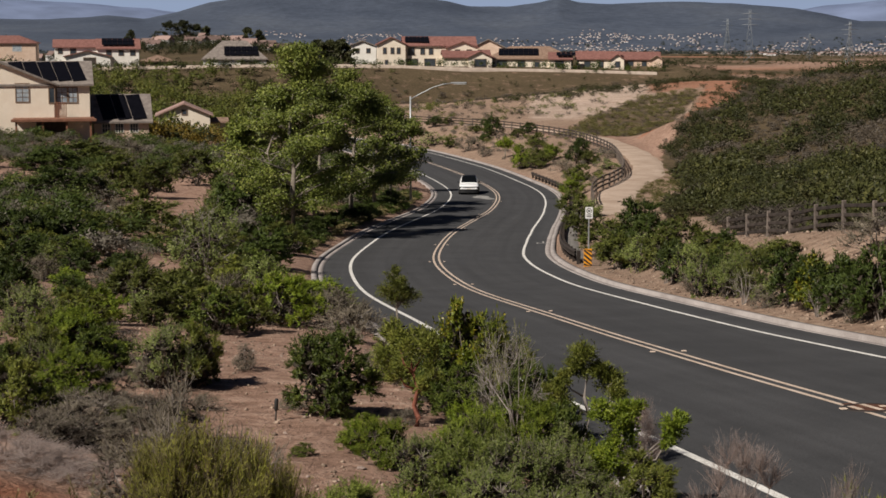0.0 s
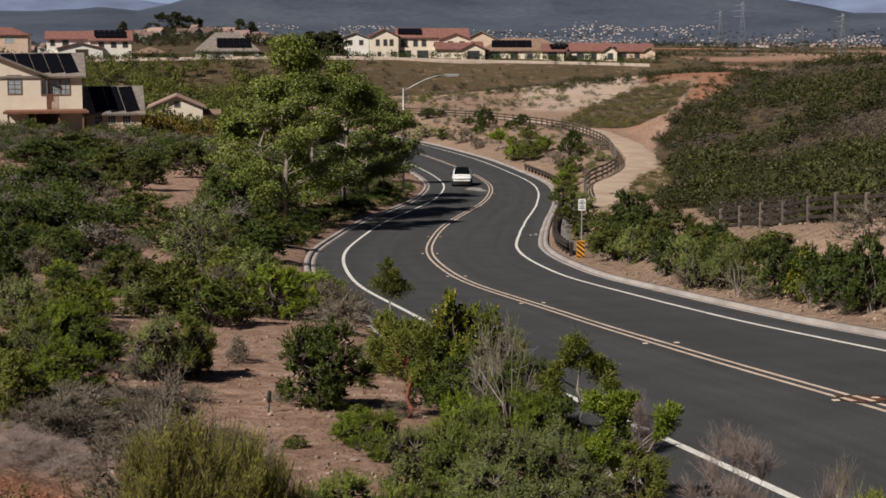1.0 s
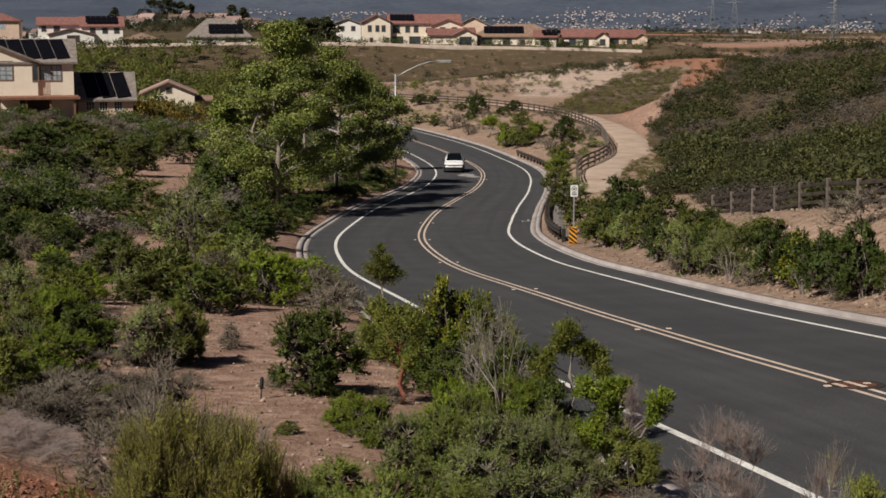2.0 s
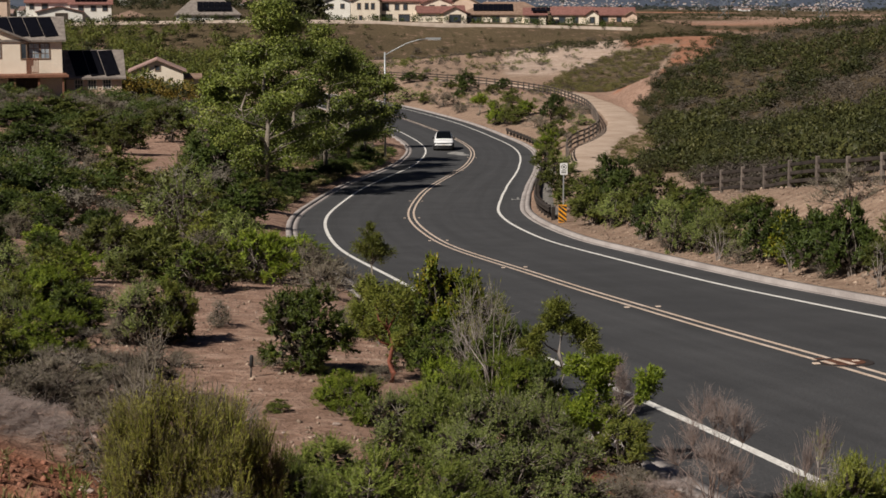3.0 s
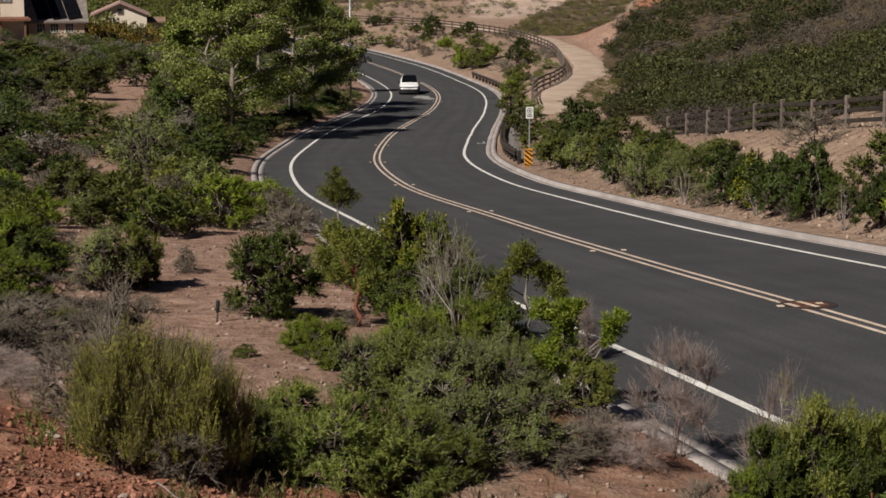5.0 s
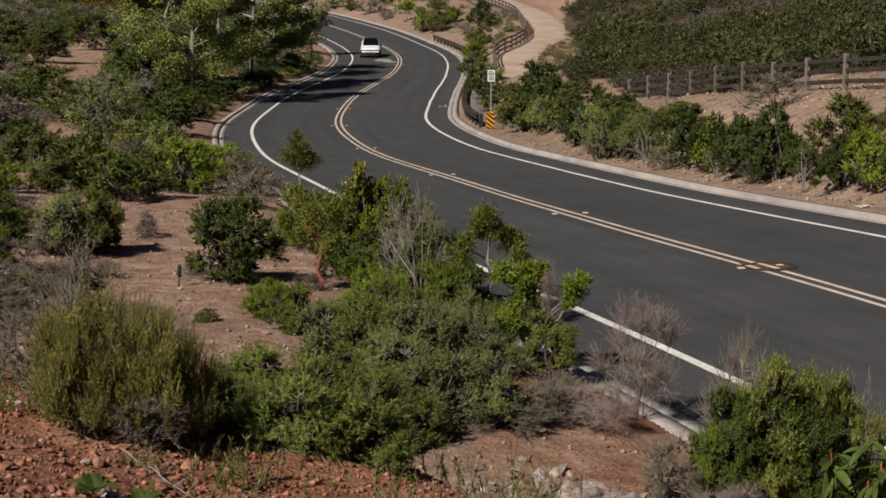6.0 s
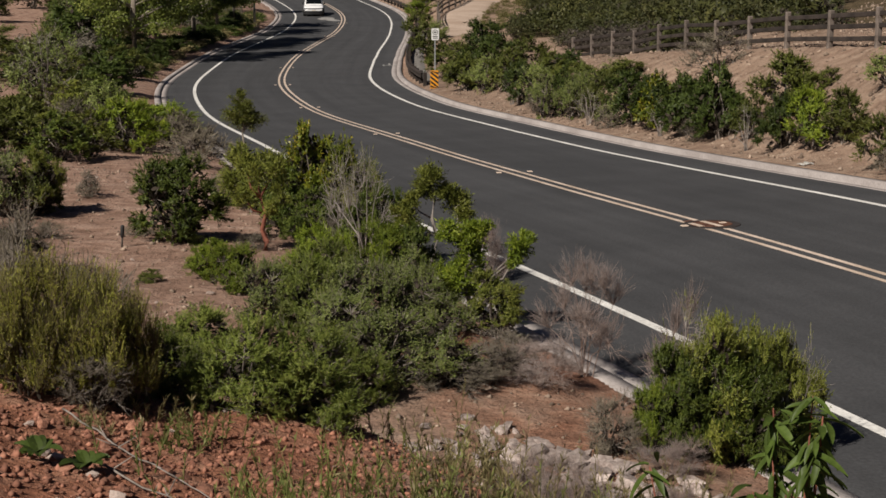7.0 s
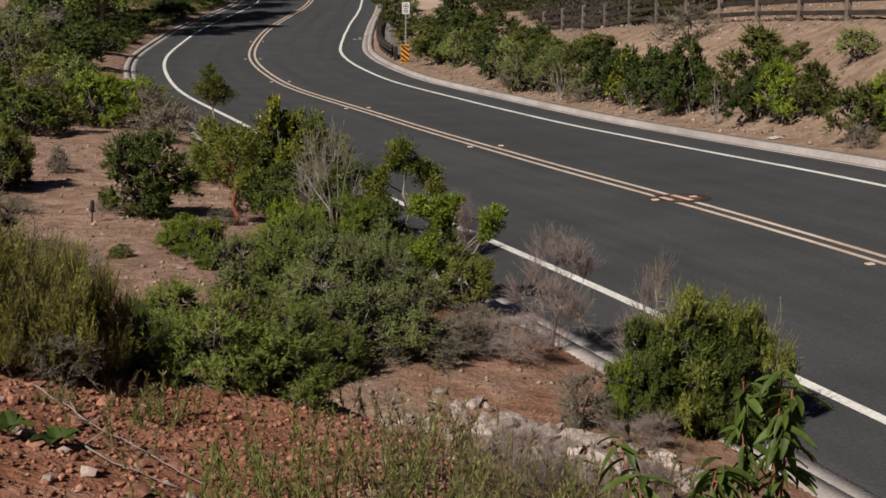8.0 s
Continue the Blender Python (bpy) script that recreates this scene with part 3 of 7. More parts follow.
MID_OLIVE_LEAF = leaf_mat("olive slope scrub leaves", (0.038, 0.048, 0.010), (0.096, 0.110, 0.021), (0.190, 0.185, 0.045), patch=0.35)
MID_GREY_LEAF = leaf_mat("grey slope scrub twigs", (0.066, 0.057, 0.044), (0.140, 0.124, 0.099), (0.245, 0.222, 0.182), 0.1, 0.8, patch=0.35)
# Greyed leaf colour carries the haze over the valley's far trees.
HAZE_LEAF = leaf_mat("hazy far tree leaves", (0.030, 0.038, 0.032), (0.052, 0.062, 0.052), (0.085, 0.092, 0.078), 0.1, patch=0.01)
FAR_LEAF = leaf_mat("distant scrub leaves", (0.020, 0.026, 0.009), (0.046, 0.050, 0.017), (0.100, 0.090, 0.038), 0.15, patch=0.12)
KNOLL_LEAF = leaf_mat("olive knoll brush", (0.062, 0.060, 0.018), (0.115, 0.105, 0.034), (0.19, 0.165, 0.070), 0.15, patch=0.2)
FAR_GREEN_LEAF = leaf_mat("dark green hillside leaves", (0.022, 0.026, 0.008), (0.050, 0.054, 0.016), (0.110, 0.105, 0.034), 0.12, patch=0.25)
FAR_GREY_LEAF = leaf_mat("distant grey scrub leaves", (0.060, 0.049, 0.037), (0.108, 0.089, 0.069), (0.185, 0.155, 0.125), 0.15, patch=0.12)


def unit(v):
    return v / np.maximum(np.linalg.norm(v, axis=-1, keepdims=True), 1e-9)


def rods(a, b, ra, rb):
    """Three-sided tapered rods from points a to points b, as vertices and quads."""
    n = len(a)
    d = unit(b - a)
    s = unit(np.cross(d, np.where(np.abs(d[:, 2:3]) < 0.9, [[0, 0, 1.0]], [[1.0, 0, 0]])))
    u = np.cross(d, s)
    v = np.empty((n, 6, 3))
    for k in range(3):
        c, q = math.cos(k * 2.0944), math.sin(k * 2.0944)
        v[:, k] = a + (s * c + u * q) * ra[:, None]
        v[:, 3 + k] = b + (s * c + u * q) * rb[:, None]
    f = np.array([[0, 1, 4, 3], [1, 2, 5, 4], [2, 0, 3, 5]])
    return v.reshape(-1, 3), (np.arange(n)[:, None, None] * 6 + f).reshape(-1, 4)


def blades(p, d, length, width, rng, droop=0.0, face=None):
    """Leaf blades: pointed quads at p along d, turned towards face."""
    n = len(p)
    d = unit(d - np.array([0, 0, 1.0]) * droop)
    s = unit(np.cross(d, rng.normal(size=(n, 3)) * (1.0 if face is None else 0.55) + (0 if face is None else face)))
    L = length * rng.uniform(0.6, 1.25, n)[:, None]
    W = width * rng.uniform(0.7, 1.2, n)[:, None]
    v = np.stack([p, p + d * L * 0.45 + s * W * 0.5, p + d * L, p + d * L * 0.45 - s * W * 0.5], 1)
    return v.reshape(-1, 3), np.arange(4 * n).reshape(-1, 4)


def needles(p, d, length, width, rng, face=None):
    """Fine pointed leaves, one triangle each, their flat side turned towards face."""
    n = len(p)
    d = unit(d)
    w = unit(np.cross(d, rng.normal(size=(n, 3)) * (1.0 if face is None else 0.38) + (0 if face is None else face))) * (width * rng.uniform(0.6, 1.3, n))[:, None] * 0.5
    v = np.stack([p - w, p + w, p + d * (length * rng.uniform(0.55, 1.3, n))[:, None]], 1)
    return v.reshape(-1, 3), np.arange(3 * n).reshape(-1, 3)


SHRUBS = {}


def shrub_pair(kind, seed, detail=1.0):
    """The wood and leaf meshes of a shrub one metre tall and wide, built once for each kind and seed: lobes of tufted
    sprays round a heart of twigs coloured dark as shade, with gaps between the lobes.
    """
    key = (kind, seed, detail)
    if key in SHRUBS:
        return SHRUBS[key]
    rng = np.random.default_rng(seed * 97 + len(kind) * 13 + int(detail * 10))
    # lobes, lobe size, tufts a lobe, sprays a tuft, leaves a spray, leaf length and width, broad leaf, leaf and wood
    # material, twigs shown, upward, spray length, lowest, dark inner blades
    lobes, lr, tufts, sprays, per, ll, lw, broad, leafm, woodm, bare, up, sl, low, inner = {
        "dark": (13, 0.24, 9, 8, 16, 0.040, 0.0105, False, DARK_LEAF, TWIG, 0.05, 0.5, 0.11, 0.10, 420),
        "green": (12, 0.23, 9, 9, 20, 0.037, 0.0072, False, GREEN_LEAF, TWIG, 0.05, 1.9, 0.17, 0.14, 360),
        "sage": (12, 0.23, 9, 9, 9, 0.030, 0.0105, True, SAGE_LEAF, TWIG, 0.3, 1.2, 0.15, 0.08, 300),
        "olive": (12, 0.22, 8, 9, 14, 0.042, 0.0095, False, OLIVE_LEAF, TWIG, 0.2, 0.9, 0.13, 0.16, 300),
        "toyon": (12, 0.23, 8, 7, 9, 0.052, 0.022, True, TOYON_LEAF, TWIG, 0.1, 0.5, 0.12, 0.14, 420),
        "broom": (16, 0.17, 7, 8, 22, 0.034, 0.0046, False, BROOM_LEAF, BROWN_TWIG, 0.7, 3.2, 0.30, 0.06, 60),
        "low": (16, 0.20, 8, 9, 22, 0.032, 0.0058, False, LOW_LEAF, TWIG, 0.15, 1.8, 0.17, 0.04, 300),
        "bare": (10, 0.18, 4, 3, 7, 0.036, 0.009, False, OLIVE_LEAF, PALE_TWIG, 1.0, 1.1, 0.20, 0.30, 0),
        "grey": (14, 0.19, 7, 7, 7, 0.060, 0.0046, False, GREY_TWIGLET, TWIG, 0.6, 0.8, 0.16, 0.08, 120),
        "dead": (13, 0.16, 8, 9, 8, 0.060, 0.0019, False, PINK_TWIGLET, DEAD_TWIG, 0.8, 1.2, 0.20, 0.22, 0),
    }[kind]
    size = 0.86
    tufts, inner, lr = round(tufts * 1.35), round(inner * 1.6), lr * 1.12
    if detail == 0.5:
        leafm = {DARK_LEAF: MID_DARK_LEAF, OLIVE_LEAF: MID_OLIVE_LEAF}.get(leafm, leafm)
    if detail < 1:
        tufts, sprays, per = max(4, round(tufts * (0.4 + 0.6 * detail))), max(4, round(sprays * (0.4 + 0.6 * detail))), max(4, round(per * (0.4 + 0.6 * detail)))
        size = {0.3: 1.6, 0.5: 1.45, 0.6: 1.35}[detail]
        bare *= detail
        inner = inner // 2
    elif detail > 1:
        lobes, tufts, sprays, size = round(lobes * detail), round(tufts * 1.2), round(sprays * 1.2), 0.72
        lr *= 0.8
    # lobe centres over a dome, the first on top
    k = np.arange(lobes)
    h = np.clip(1 - (k + 0.3) / lobes * 1.02, 0.0, 1)
    az = k * 2.4 + rng.normal(size=lobes) * 0.45
    e = np.sqrt(1 - h * h)
    g = np.stack([e * np.cos(az), e * np.sin(az), h], 1)
    c = g * rng.uniform(0.58, 1.02, (lobes, 1)) * np.array([0.34, 0.34, 0.66])
    c[:, 2] += low
    r = lr * rng.uniform(0.6, 1.2, lobes)
    # stems from the root to the lobes
    root = np.stack([rng.normal(0, 0.035, lobes), rng.normal(0, 0.035, lobes), np.full(lobes, -0.05)], 1)
    bend = root + (c - root) * 0.5 + np.stack([-c[:, 0] * 0.12, -c[:, 1] * 0.12, np.full(lobes, 0.06)], 1) + rng.normal(size=(lobes, 3)) * 0.03
    r0 = (0.007 if kind == "dead" else 0.012) * rng.uniform(0.6, 1.3, lobes)
    out = [(root, bend, r0, r0 * 0.75), (bend, c, r0 * 0.75, r0 * 0.4)]
    # tufts over the outer and upper face of each lobe, and the sprays of each tuft
    i = np.repeat(np.arange(lobes), tufts)
    td = unit(rng.normal(size=(len(i), 3)) + g[i] * 0.7 + np.array([0, 0, 0.45]))
    tb = c[i] + td * (r[i] * rng.uniform(0.30, 0.70, len(i)))[:, None]
    if detail >= 1 or bare > 0.15:
        out.append((c[i], tb, np.full(len(i), 0.0045), np.full(len(i), 0.0025)))
    j = np.repeat(np.arange(len(i)), sprays)
    a = tb[j] + rng.normal(size=(len(j), 3)) * 0.014
    dt = unit(td[j] * 0.75 + np.array([0, 0, 1.0]) * up * 0.5 + rng.normal(size=(len(j), 3)) * 0.38)
    b = a + dt * (sl * rng.uniform(0.35, 1.15, len(j)))[:, None]
    k = rng.uniform(0, 1, len(j)) < bare
    if k.any():
        fine = 0.5 if kind == "dead" else 1.0
        out.append((a[k], b[k], np.full(k.sum(), 0.0026 * fine), np.full(k.sum(), 0.0012 * fine)))
    vs, fs, base = [], [], 0
    for w in out:
        v, f = rods(*w)
        vs.append(v)
        fs.append(f + base)
        base += len(v)
    wood_v, wood_f = np.concatenate(vs), np.concatenate(fs)
    n = len(a) * per
    q = np.repeat(np.arange(len(a)), per)
    p = a[q] + (b - a)[q] * rng.uniform(0.0, 1.0, (n, 1))
    ld = dt[q] * (0.9 if kind in ("broom", "bare", "dead", "grey") else 0.55) + rng.normal(size=(n, 3)) * 0.55
    lobe = i[j[q]]
    out_way = unit(p - c[lobe]) * 0.8 + unit(p - np.array([0, 0, 0.28])) * 0.7
    if broad:
        leaf_v, leaf_f = blades(p, ld, ll * size, lw * size, rng, face=out_way)
    else:
        leaf_v, leaf_f = needles(p, ld, ll * size * 1.1, lw * size * 1.35, rng, face=out_way)
    if kind == "bare":
        keep = rng.uniform(0, 1, len(leaf_f)) < np.clip(p[:, 2] * 1.8 - 0.95, 0.02, 1)
        leaf_f = leaf_f[keep]
    wide = np.percentile(np.hypot(leaf_v[:, 0], leaf_v[:, 1]), 80)
    s = np.array([0.5 / wide, 0.5 / wide, 1.0 / np.percentile(leaf_v[:, 2], 95)])
    wood_v, leaf_v = wood_v * s, leaf_v * s
    leaf_v[:, 2] = np.maximum(leaf_v[:, 2], 0.01)
    wood = mesh_of("branchwork", wood_v, wood_f, woodm)
    # Twiggy blades fill the heart, coloured as the shade between the leaves.
    heart = None
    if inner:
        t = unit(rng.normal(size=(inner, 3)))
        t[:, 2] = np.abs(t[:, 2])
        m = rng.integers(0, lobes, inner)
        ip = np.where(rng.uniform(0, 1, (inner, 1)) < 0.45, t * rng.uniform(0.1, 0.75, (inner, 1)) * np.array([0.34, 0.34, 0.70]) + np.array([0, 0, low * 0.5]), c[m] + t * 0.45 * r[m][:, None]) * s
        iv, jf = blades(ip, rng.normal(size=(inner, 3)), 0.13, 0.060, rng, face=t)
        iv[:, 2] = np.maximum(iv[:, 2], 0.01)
        heart = mesh_of("heartwood", iv, jf, INNER_SHADE)
    SHRUBS[key] = (wood, mesh_of("foliage", leaf_v, leaf_f, leafm), heart)
    return SHRUBS[key]


LABELS = {
    "dark": "dense dark green chaparral shrub on bare earth", "green": "bright green bushy shrub on bare earth",
    "sage": "grey-green sage shrub with woody twigs showing", "olive": "olive green scrubby shrub with open twigs",
    "toyon": "glossy toyon shrub with yellowing leaves", "broom": "tall broom-like shrub with upright olive stems",
    "bare": "half-bare shrub with pale grey forked branches",
    "low": "low spreading soft green shrub on the bank", "grey": "grey leafless twiggy shrub",
    "dead": "dead pinkish grey twiggy bush beside the kerb"}


def shrub(kind, x, y, wide, tall, seed=0, detail=1.0, turn=None, lean=0.0, label="", group="", z=None):
    if detail == 1.0 and y > 32:
        detail = 0.5
    wood, leaves, heart = shrub_pair(kind, seed, detail)
    rz = turn if turn is not None else (x * 77.7 + y * 31.3) % 360
    z = at(x, y) if z is None else z
    m = pose(x, y, z - 0.02, lean, 0, rz) @ Matrix.Diagonal((wide, wide, tall, 1))
    e = new("shrub")
    e.matrix_world = m
    tagged(e, label or LABELS[kind], "shrub", group)
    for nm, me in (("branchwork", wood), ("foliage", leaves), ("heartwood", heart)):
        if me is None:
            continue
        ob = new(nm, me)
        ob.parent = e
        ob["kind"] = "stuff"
    return e


def trunked(x, y, tall, seed, clumps, trunk_path, radius, woodm, leafm, label, name="small_tree", leaf=(0.05, 0.02), per=150, category="tree", spread=0.16):
    """A small tree: a bent trunk, limbs out to each clump, twigs and leaves round it. clumps: (x, y, z, radius) from the root."""
    rng = np.random.default_rng(seed)
    e = thing(name, label, category, pose(x, y, at(x, y) - 0.03))
    bm = bmesh.new()
    tube(bm, trunk_path, [radius * (1 - 0.6 * i / (len(trunk_path) - 1)) for i in range(len(trunk_path))], 7)
    pts = [Vector(q) for q in trunk_path]
    vs, fs, tv, tf, nb, nt = [], [], [], [], 0, 0
    for cx, cy, cz, cr in clumps:
        c = Vector((cx, cy, cz))
        s = min(pts, key=lambda q: (q - c).length + 4 * max(0, q.z - (c.z - 0.7 * math.hypot(q.x - c.x, q.y - c.y))))
        m1 = s.lerp(c, 0.5) + Vector(rng.normal(size=3)) * 0.09 * (c - s).length - Vector((0, 0, 0.05))
        if (c - s).length > 0.05:
            limb = bmesh.new()
            tube(limb, [s, m1, c], [radius * 0.4, radius * 0.28, radius * 0.12], 5)
            part("limb", limb, woodm, e)
        n = int(10 + 60 * cr)
        a = np.array(c) + rng.normal(size=(n, 3)) * cr * 0.18
        b = np.array(c) + unit(rng.normal(size=(n, 3)) + np.array([0, 0, 0.25])) * cr * rng.uniform(0.5, 1.0, (n, 1))
        v, f = rods(a, b, np.full(n, radius * 0.07 + 0.002), np.full(n, 0.0015))
        tv.append(v)
        tf.append(f + nt)
        nt += len(v)
        k = int(per * max(cr, 0.12) * 16)
        i = rng.integers(0, n, k)
        p = a[i] + (b - a)[i] * rng.uniform(0.35, 1.05, (k, 1)) + rng.normal(size=(k, 3)) * cr * spread
        v, f = needles(p, unit(b - a)[i] + rng.normal(size=(k, 3)) * 0.6 + np.array([0, 0, 0.4]), leaf[0], leaf[1], rng)
        vs.append(v)
        fs.append(f + nb)
        nb += len(v)
    part("trunk", bm, woodm, e)
    tagged(part("twig_tangle", mesh_of("twig_tangle", np.concatenate(tv), np.concatenate(tf), TWIG), None, e), kind="stuff")
    tagged(part("foliage", mesh_of("foliage", np.concatenate(vs), np.concatenate(fs), leafm), None, e), kind="stuff")
    return e


def big_tree(x, y, tall, wide, seed, bare_to, label, leaves=9000, leaf=0.20, leafm=None, group=""):
    """A street tree: tapered trunk, limbs, and a crown of leaf sprays with gaps and an uneven outline."""
    rng = np.random.default_rng(seed)
    e = thing("tree", label, "tree", pose(x, y, at(x, y) - 0.05), group)
    bm = bmesh.new()
    bend = rng.normal(size=(6, 2)) * 0.10
    trunk = [(bend[k, 0] * k, bend[k, 1] * k, tall * 0.86 * k / 5) for k in range(6)]
    tube(bm, trunk, [0.0165 * tall * (1 - 0.16 * k) for k in range(6)], 9)
    n = 42
    h = np.where(np.arange(n) < 30, rng.uniform(bare_to, 0.90, n), rng.uniform(0.66, 0.96, n))
    h[:6] = bare_to + rng.uniform(0, 0.08, 6)
    az = np.arange(n) * 2.4 + rng.normal(size=n) * 0.4
    prof = ((1 - h) / (1 - bare_to)) ** 0.85 * np.minimum(1, 0.62 + (h - bare_to) / 0.16 * 0.38) + 0.08
    reach = wide / 2 * prof * rng.uniform(0.62, 1.18, n)
    sx = np.interp(h * tall, [q[2] for q in trunk], [q[0] for q in trunk])
    sy = np.interp(h * tall, [q[2] for q in trunk], [q[1] for q in trunk])
    start = np.stack([sx, sy, h * tall * 0.97], 1)
    tip = start + np.stack([np.cos(az) * reach, np.sin(az) * reach, reach * rng.uniform(0.12, 0.5, n)], 1)
    for s, t, k in zip(start, tip, range(n)):
        m = (s + t) / 2 + np.array([0, 0, 0.06 * reach[k]]) + rng.normal(size=3) * 0.05 * reach[k]
        tube(bm, [tuple(s), tuple(m), tuple(t)], [0.0055 * tall, 0.0035 * tall, 0.0012 * tall], 5)
    part("trunk", bm, BARK, e)
    c = 9
    i = np.repeat(np.arange(n), c)
    u = rng.uniform(0.35, 1.05, len(i))
    cc = start[i] + (tip - start)[i] * u[:, None] + rng.normal(size=(len(i), 3)) * np.array([0.35, 0.35, 0.22]) * (0.05 * tall)
    th = rng.uniform(0.72, 0.97, 26)
    top = np.stack([trunk[-1][0] + rng.normal(size=26) * (1.02 - th) * 0.30 * wide, trunk[-1][1] + rng.normal(size=26) * (1.02 - th) * 0.30 * wide, th * tall], 1)
    cc = np.concatenate([cc, top])
    cr = 0.052 * tall * rng.uniform(0.55, 1.35, len(cc))
    j = rng.choice(len(cc), leaves, p=cr ** 2 / (cr ** 2).sum())
    g = unit(rng.normal(size=(leaves, 3))) * rng.uniform(0.15, 1, (leaves, 1)) ** 0.6
    p = cc[j] + g * cr[j][:, None] * np.array([1.15, 1.15, 0.62])
    out_dir = unit(p - np.array([0, 0, tall * 0.5])) * 0.6 + g * 0.6 + np.array([0, 0, 0.35])
    v, f = blades(p, g * 0.5 + rng.normal(size=(leaves, 3)) * 0.9 + np.array([0, 0, -0.2]), leaf, leaf * 0.62, rng, face=out_dir)
    ok = rng.integers(0, leaves, 700)
    tv, tf = rods(cc[j[ok]], p[ok], np.full(700, 0.014), np.full(700, 0.004))
    tagged(part("twig_tangle", mesh_of("twig_tangle", tv, tf, BARK), None, e), kind="stuff")
    part("crown", mesh_of("crown", v, f, leafm or TREE_LEAF), None, e)
    return e


TUFTS = {}


def thicket(name, label, spots, kinds, leafm, woodm, detail, category="scrub"):
    """Many shrubs that nobody could count, as one object of leaves with its stems. spots: x, y, z, wide, tall."""
    rng = np.random.default_rng(len(name) * 7 + len(spots))
    lv, lf, wv, wf, nl, nw = [], [], [], [], 0, 0
    pick = rng.integers(0, len(kinds), len(spots))
    for (x, y, z, wide, tall), k in zip(spots, pick):
        a, b, c, d = TUFTS[kinds[k]]
        t = rng.uniform(0, 6.283)
        rot = np.array([[math.cos(t), -math.sin(t), 0], [math.sin(t), math.cos(t), 0], [0, 0, 1]])
        s = np.array([wide, wide, tall])
        lv.append((c * s) @ rot.T + [x, y, z])
        lf.append(d + nl)
        nl += len(c)
        if woodm:
            wv.append((a * s) @ rot.T + [x, y, z])
            wf.append(b + nw)
            nw += len(a)
    ob = new(name, mesh_of(name, np.concatenate(lv), np.concatenate(lf), leafm))
    tagged(ob, label, category, kind="stuff")
    if woodm:
        w = tagged(new("branchwork", mesh_of("branchwork", np.concatenate(wv), np.concatenate(wf), woodm)), kind="stuff")
        w.parent = ob
    return ob


# ---- fences, rail, lamp, signs ----
def stretch(points, step):
    return resample(points, step)


def rail_fence(name, points, gap, post_h, rail_z, label, w=0.15):
    """Post and rail fence along points on the ground; each post and each rail is a part."""
    p = stretch(points, gap)
    z = land(p[:, 0], p[:, 1])
    e = thing(name, label, "fence", pose(float(p[0, 0]), float(p[0, 1]), float(z[0])))
    o = Vector((p[0, 0], p[0, 1], z[0]))
    rng = random.Random(len(points))
    posts = []
    for k in range(3):
        bm = boxes((-w / 2, w / 2, -w / 2, w / 2, -0.25, post_h + 0.015 * k), bevel=0.015)
        me = bpy.data.meshes.new("post")
        bm.to_mesh(me)
        bm.free()
        me.materials.append(POST_WOOD)
        posts.append(me)
    rail = boxes((0, 1, -0.04, 0.04, -0.068, 0.068), bevel=0.012)
    rm = bpy.data.meshes.new("rail")
    rail.to_mesh(rm)
    rail.free()
    rm.materials.append(WOOD)
    for i in range(len(p)):
        a = Vector((p[i, 0], p[i, 1], z[i])) - o
        q = p[min(i + 1, len(p) - 1)] - p[max(i - 1, 0)]
        ang = math.degrees(math.atan2(q[1], q[0]))
        ob = new("post", posts[i % 3])
        ob.parent = e
        ob.matrix_basis = pose(*a, rng.uniform(-1.5, 1.5), rng.uniform(-1.5, 1.5), ang)
        if i + 1 < len(p):
            b = Vector((p[i + 1, 0], p[i + 1, 1], z[i + 1])) - o
            d = b - a
            for h in rail_z:
                r = new("rail", rm)
                r.parent = e
                j = rng.uniform(-0.02, 0.02)
                turn = d.to_track_quat("X", "Z").to_matrix().to_4x4()
                r.matrix_basis = Matrix.Translation(a + Vector((0, 0, h + j))) @ turn @ Matrix.Diagonal((d.length, 1, 1, 1))
    return e


rail_fence("fence", [(13.16, 75.05), (14.0, 65.5), (14.84, 55.95), (15.68, 46.4), (16.52, 36.85), (17.4, 27.3)], 3.19, 1.07, (0.24, 0.58, 0.92),
           "weathered brown three-rail timber fence along the top of the sandy bank")
rail_fence("fence", TRAIL_FENCE, 2.6, 1.25, (0.32, 0.72, 1.10), "long brown timber post-and-rail fence curving beside the trail", 0.17)


def drape(name, points, wide, material, label, category, lift=0.05, kind="structure", step=1.0):
    """A strip laid over the ground."""
    p = stretch(points, step)
    t = np.gradient(p, axis=0)
    n = unit(np.stack([t[:, 1], -t[:, 0]], 1))
    cols = np.linspace(-0.5, 0.5, 9)
    ww = wide * (1 + 0.16 * rough(p[:, 0], p[:, 1], 6, 3, 12))
    rows = []
    for c in cols:
        q = p + n * (c * ww)[:, None]
        rows.append(np.column_stack([q, land(q[:, 0], q[:, 1]) + lift * (1 - (2 * c) ** 2) ** 0.5 - (0.06 if abs(c) == 0.5 else 0)]))
    v = np.concatenate(rows)
    m = len(p)
    f = np.array([[c * m + i, (c + 1) * m + i, (c + 1) * m + i + 1, c * m + i + 1] for c in range(len(cols) - 1) for i in range(m - 1)])[:, ::-1]
    return tagged(new(name, mesh_of(name, v, f, material, True)), label, category, kind=kind)


SAND = mat("packed pale sand", (0.36, 0.265, 0.20), (0.46, 0.355, 0.28), 0.5, 0.95, 0.4, 9)
GRAVEL = mat("grey gravel", (0.13, 0.12, 0.11), (0.24, 0.22, 0.20), 2.5, 0.95, 0.8, 12)
drape("trail", [tuple(q) for q in TRAIL[::6]], 3.7, SAND, "pale packed sand walking trail", "trail", 0.10)


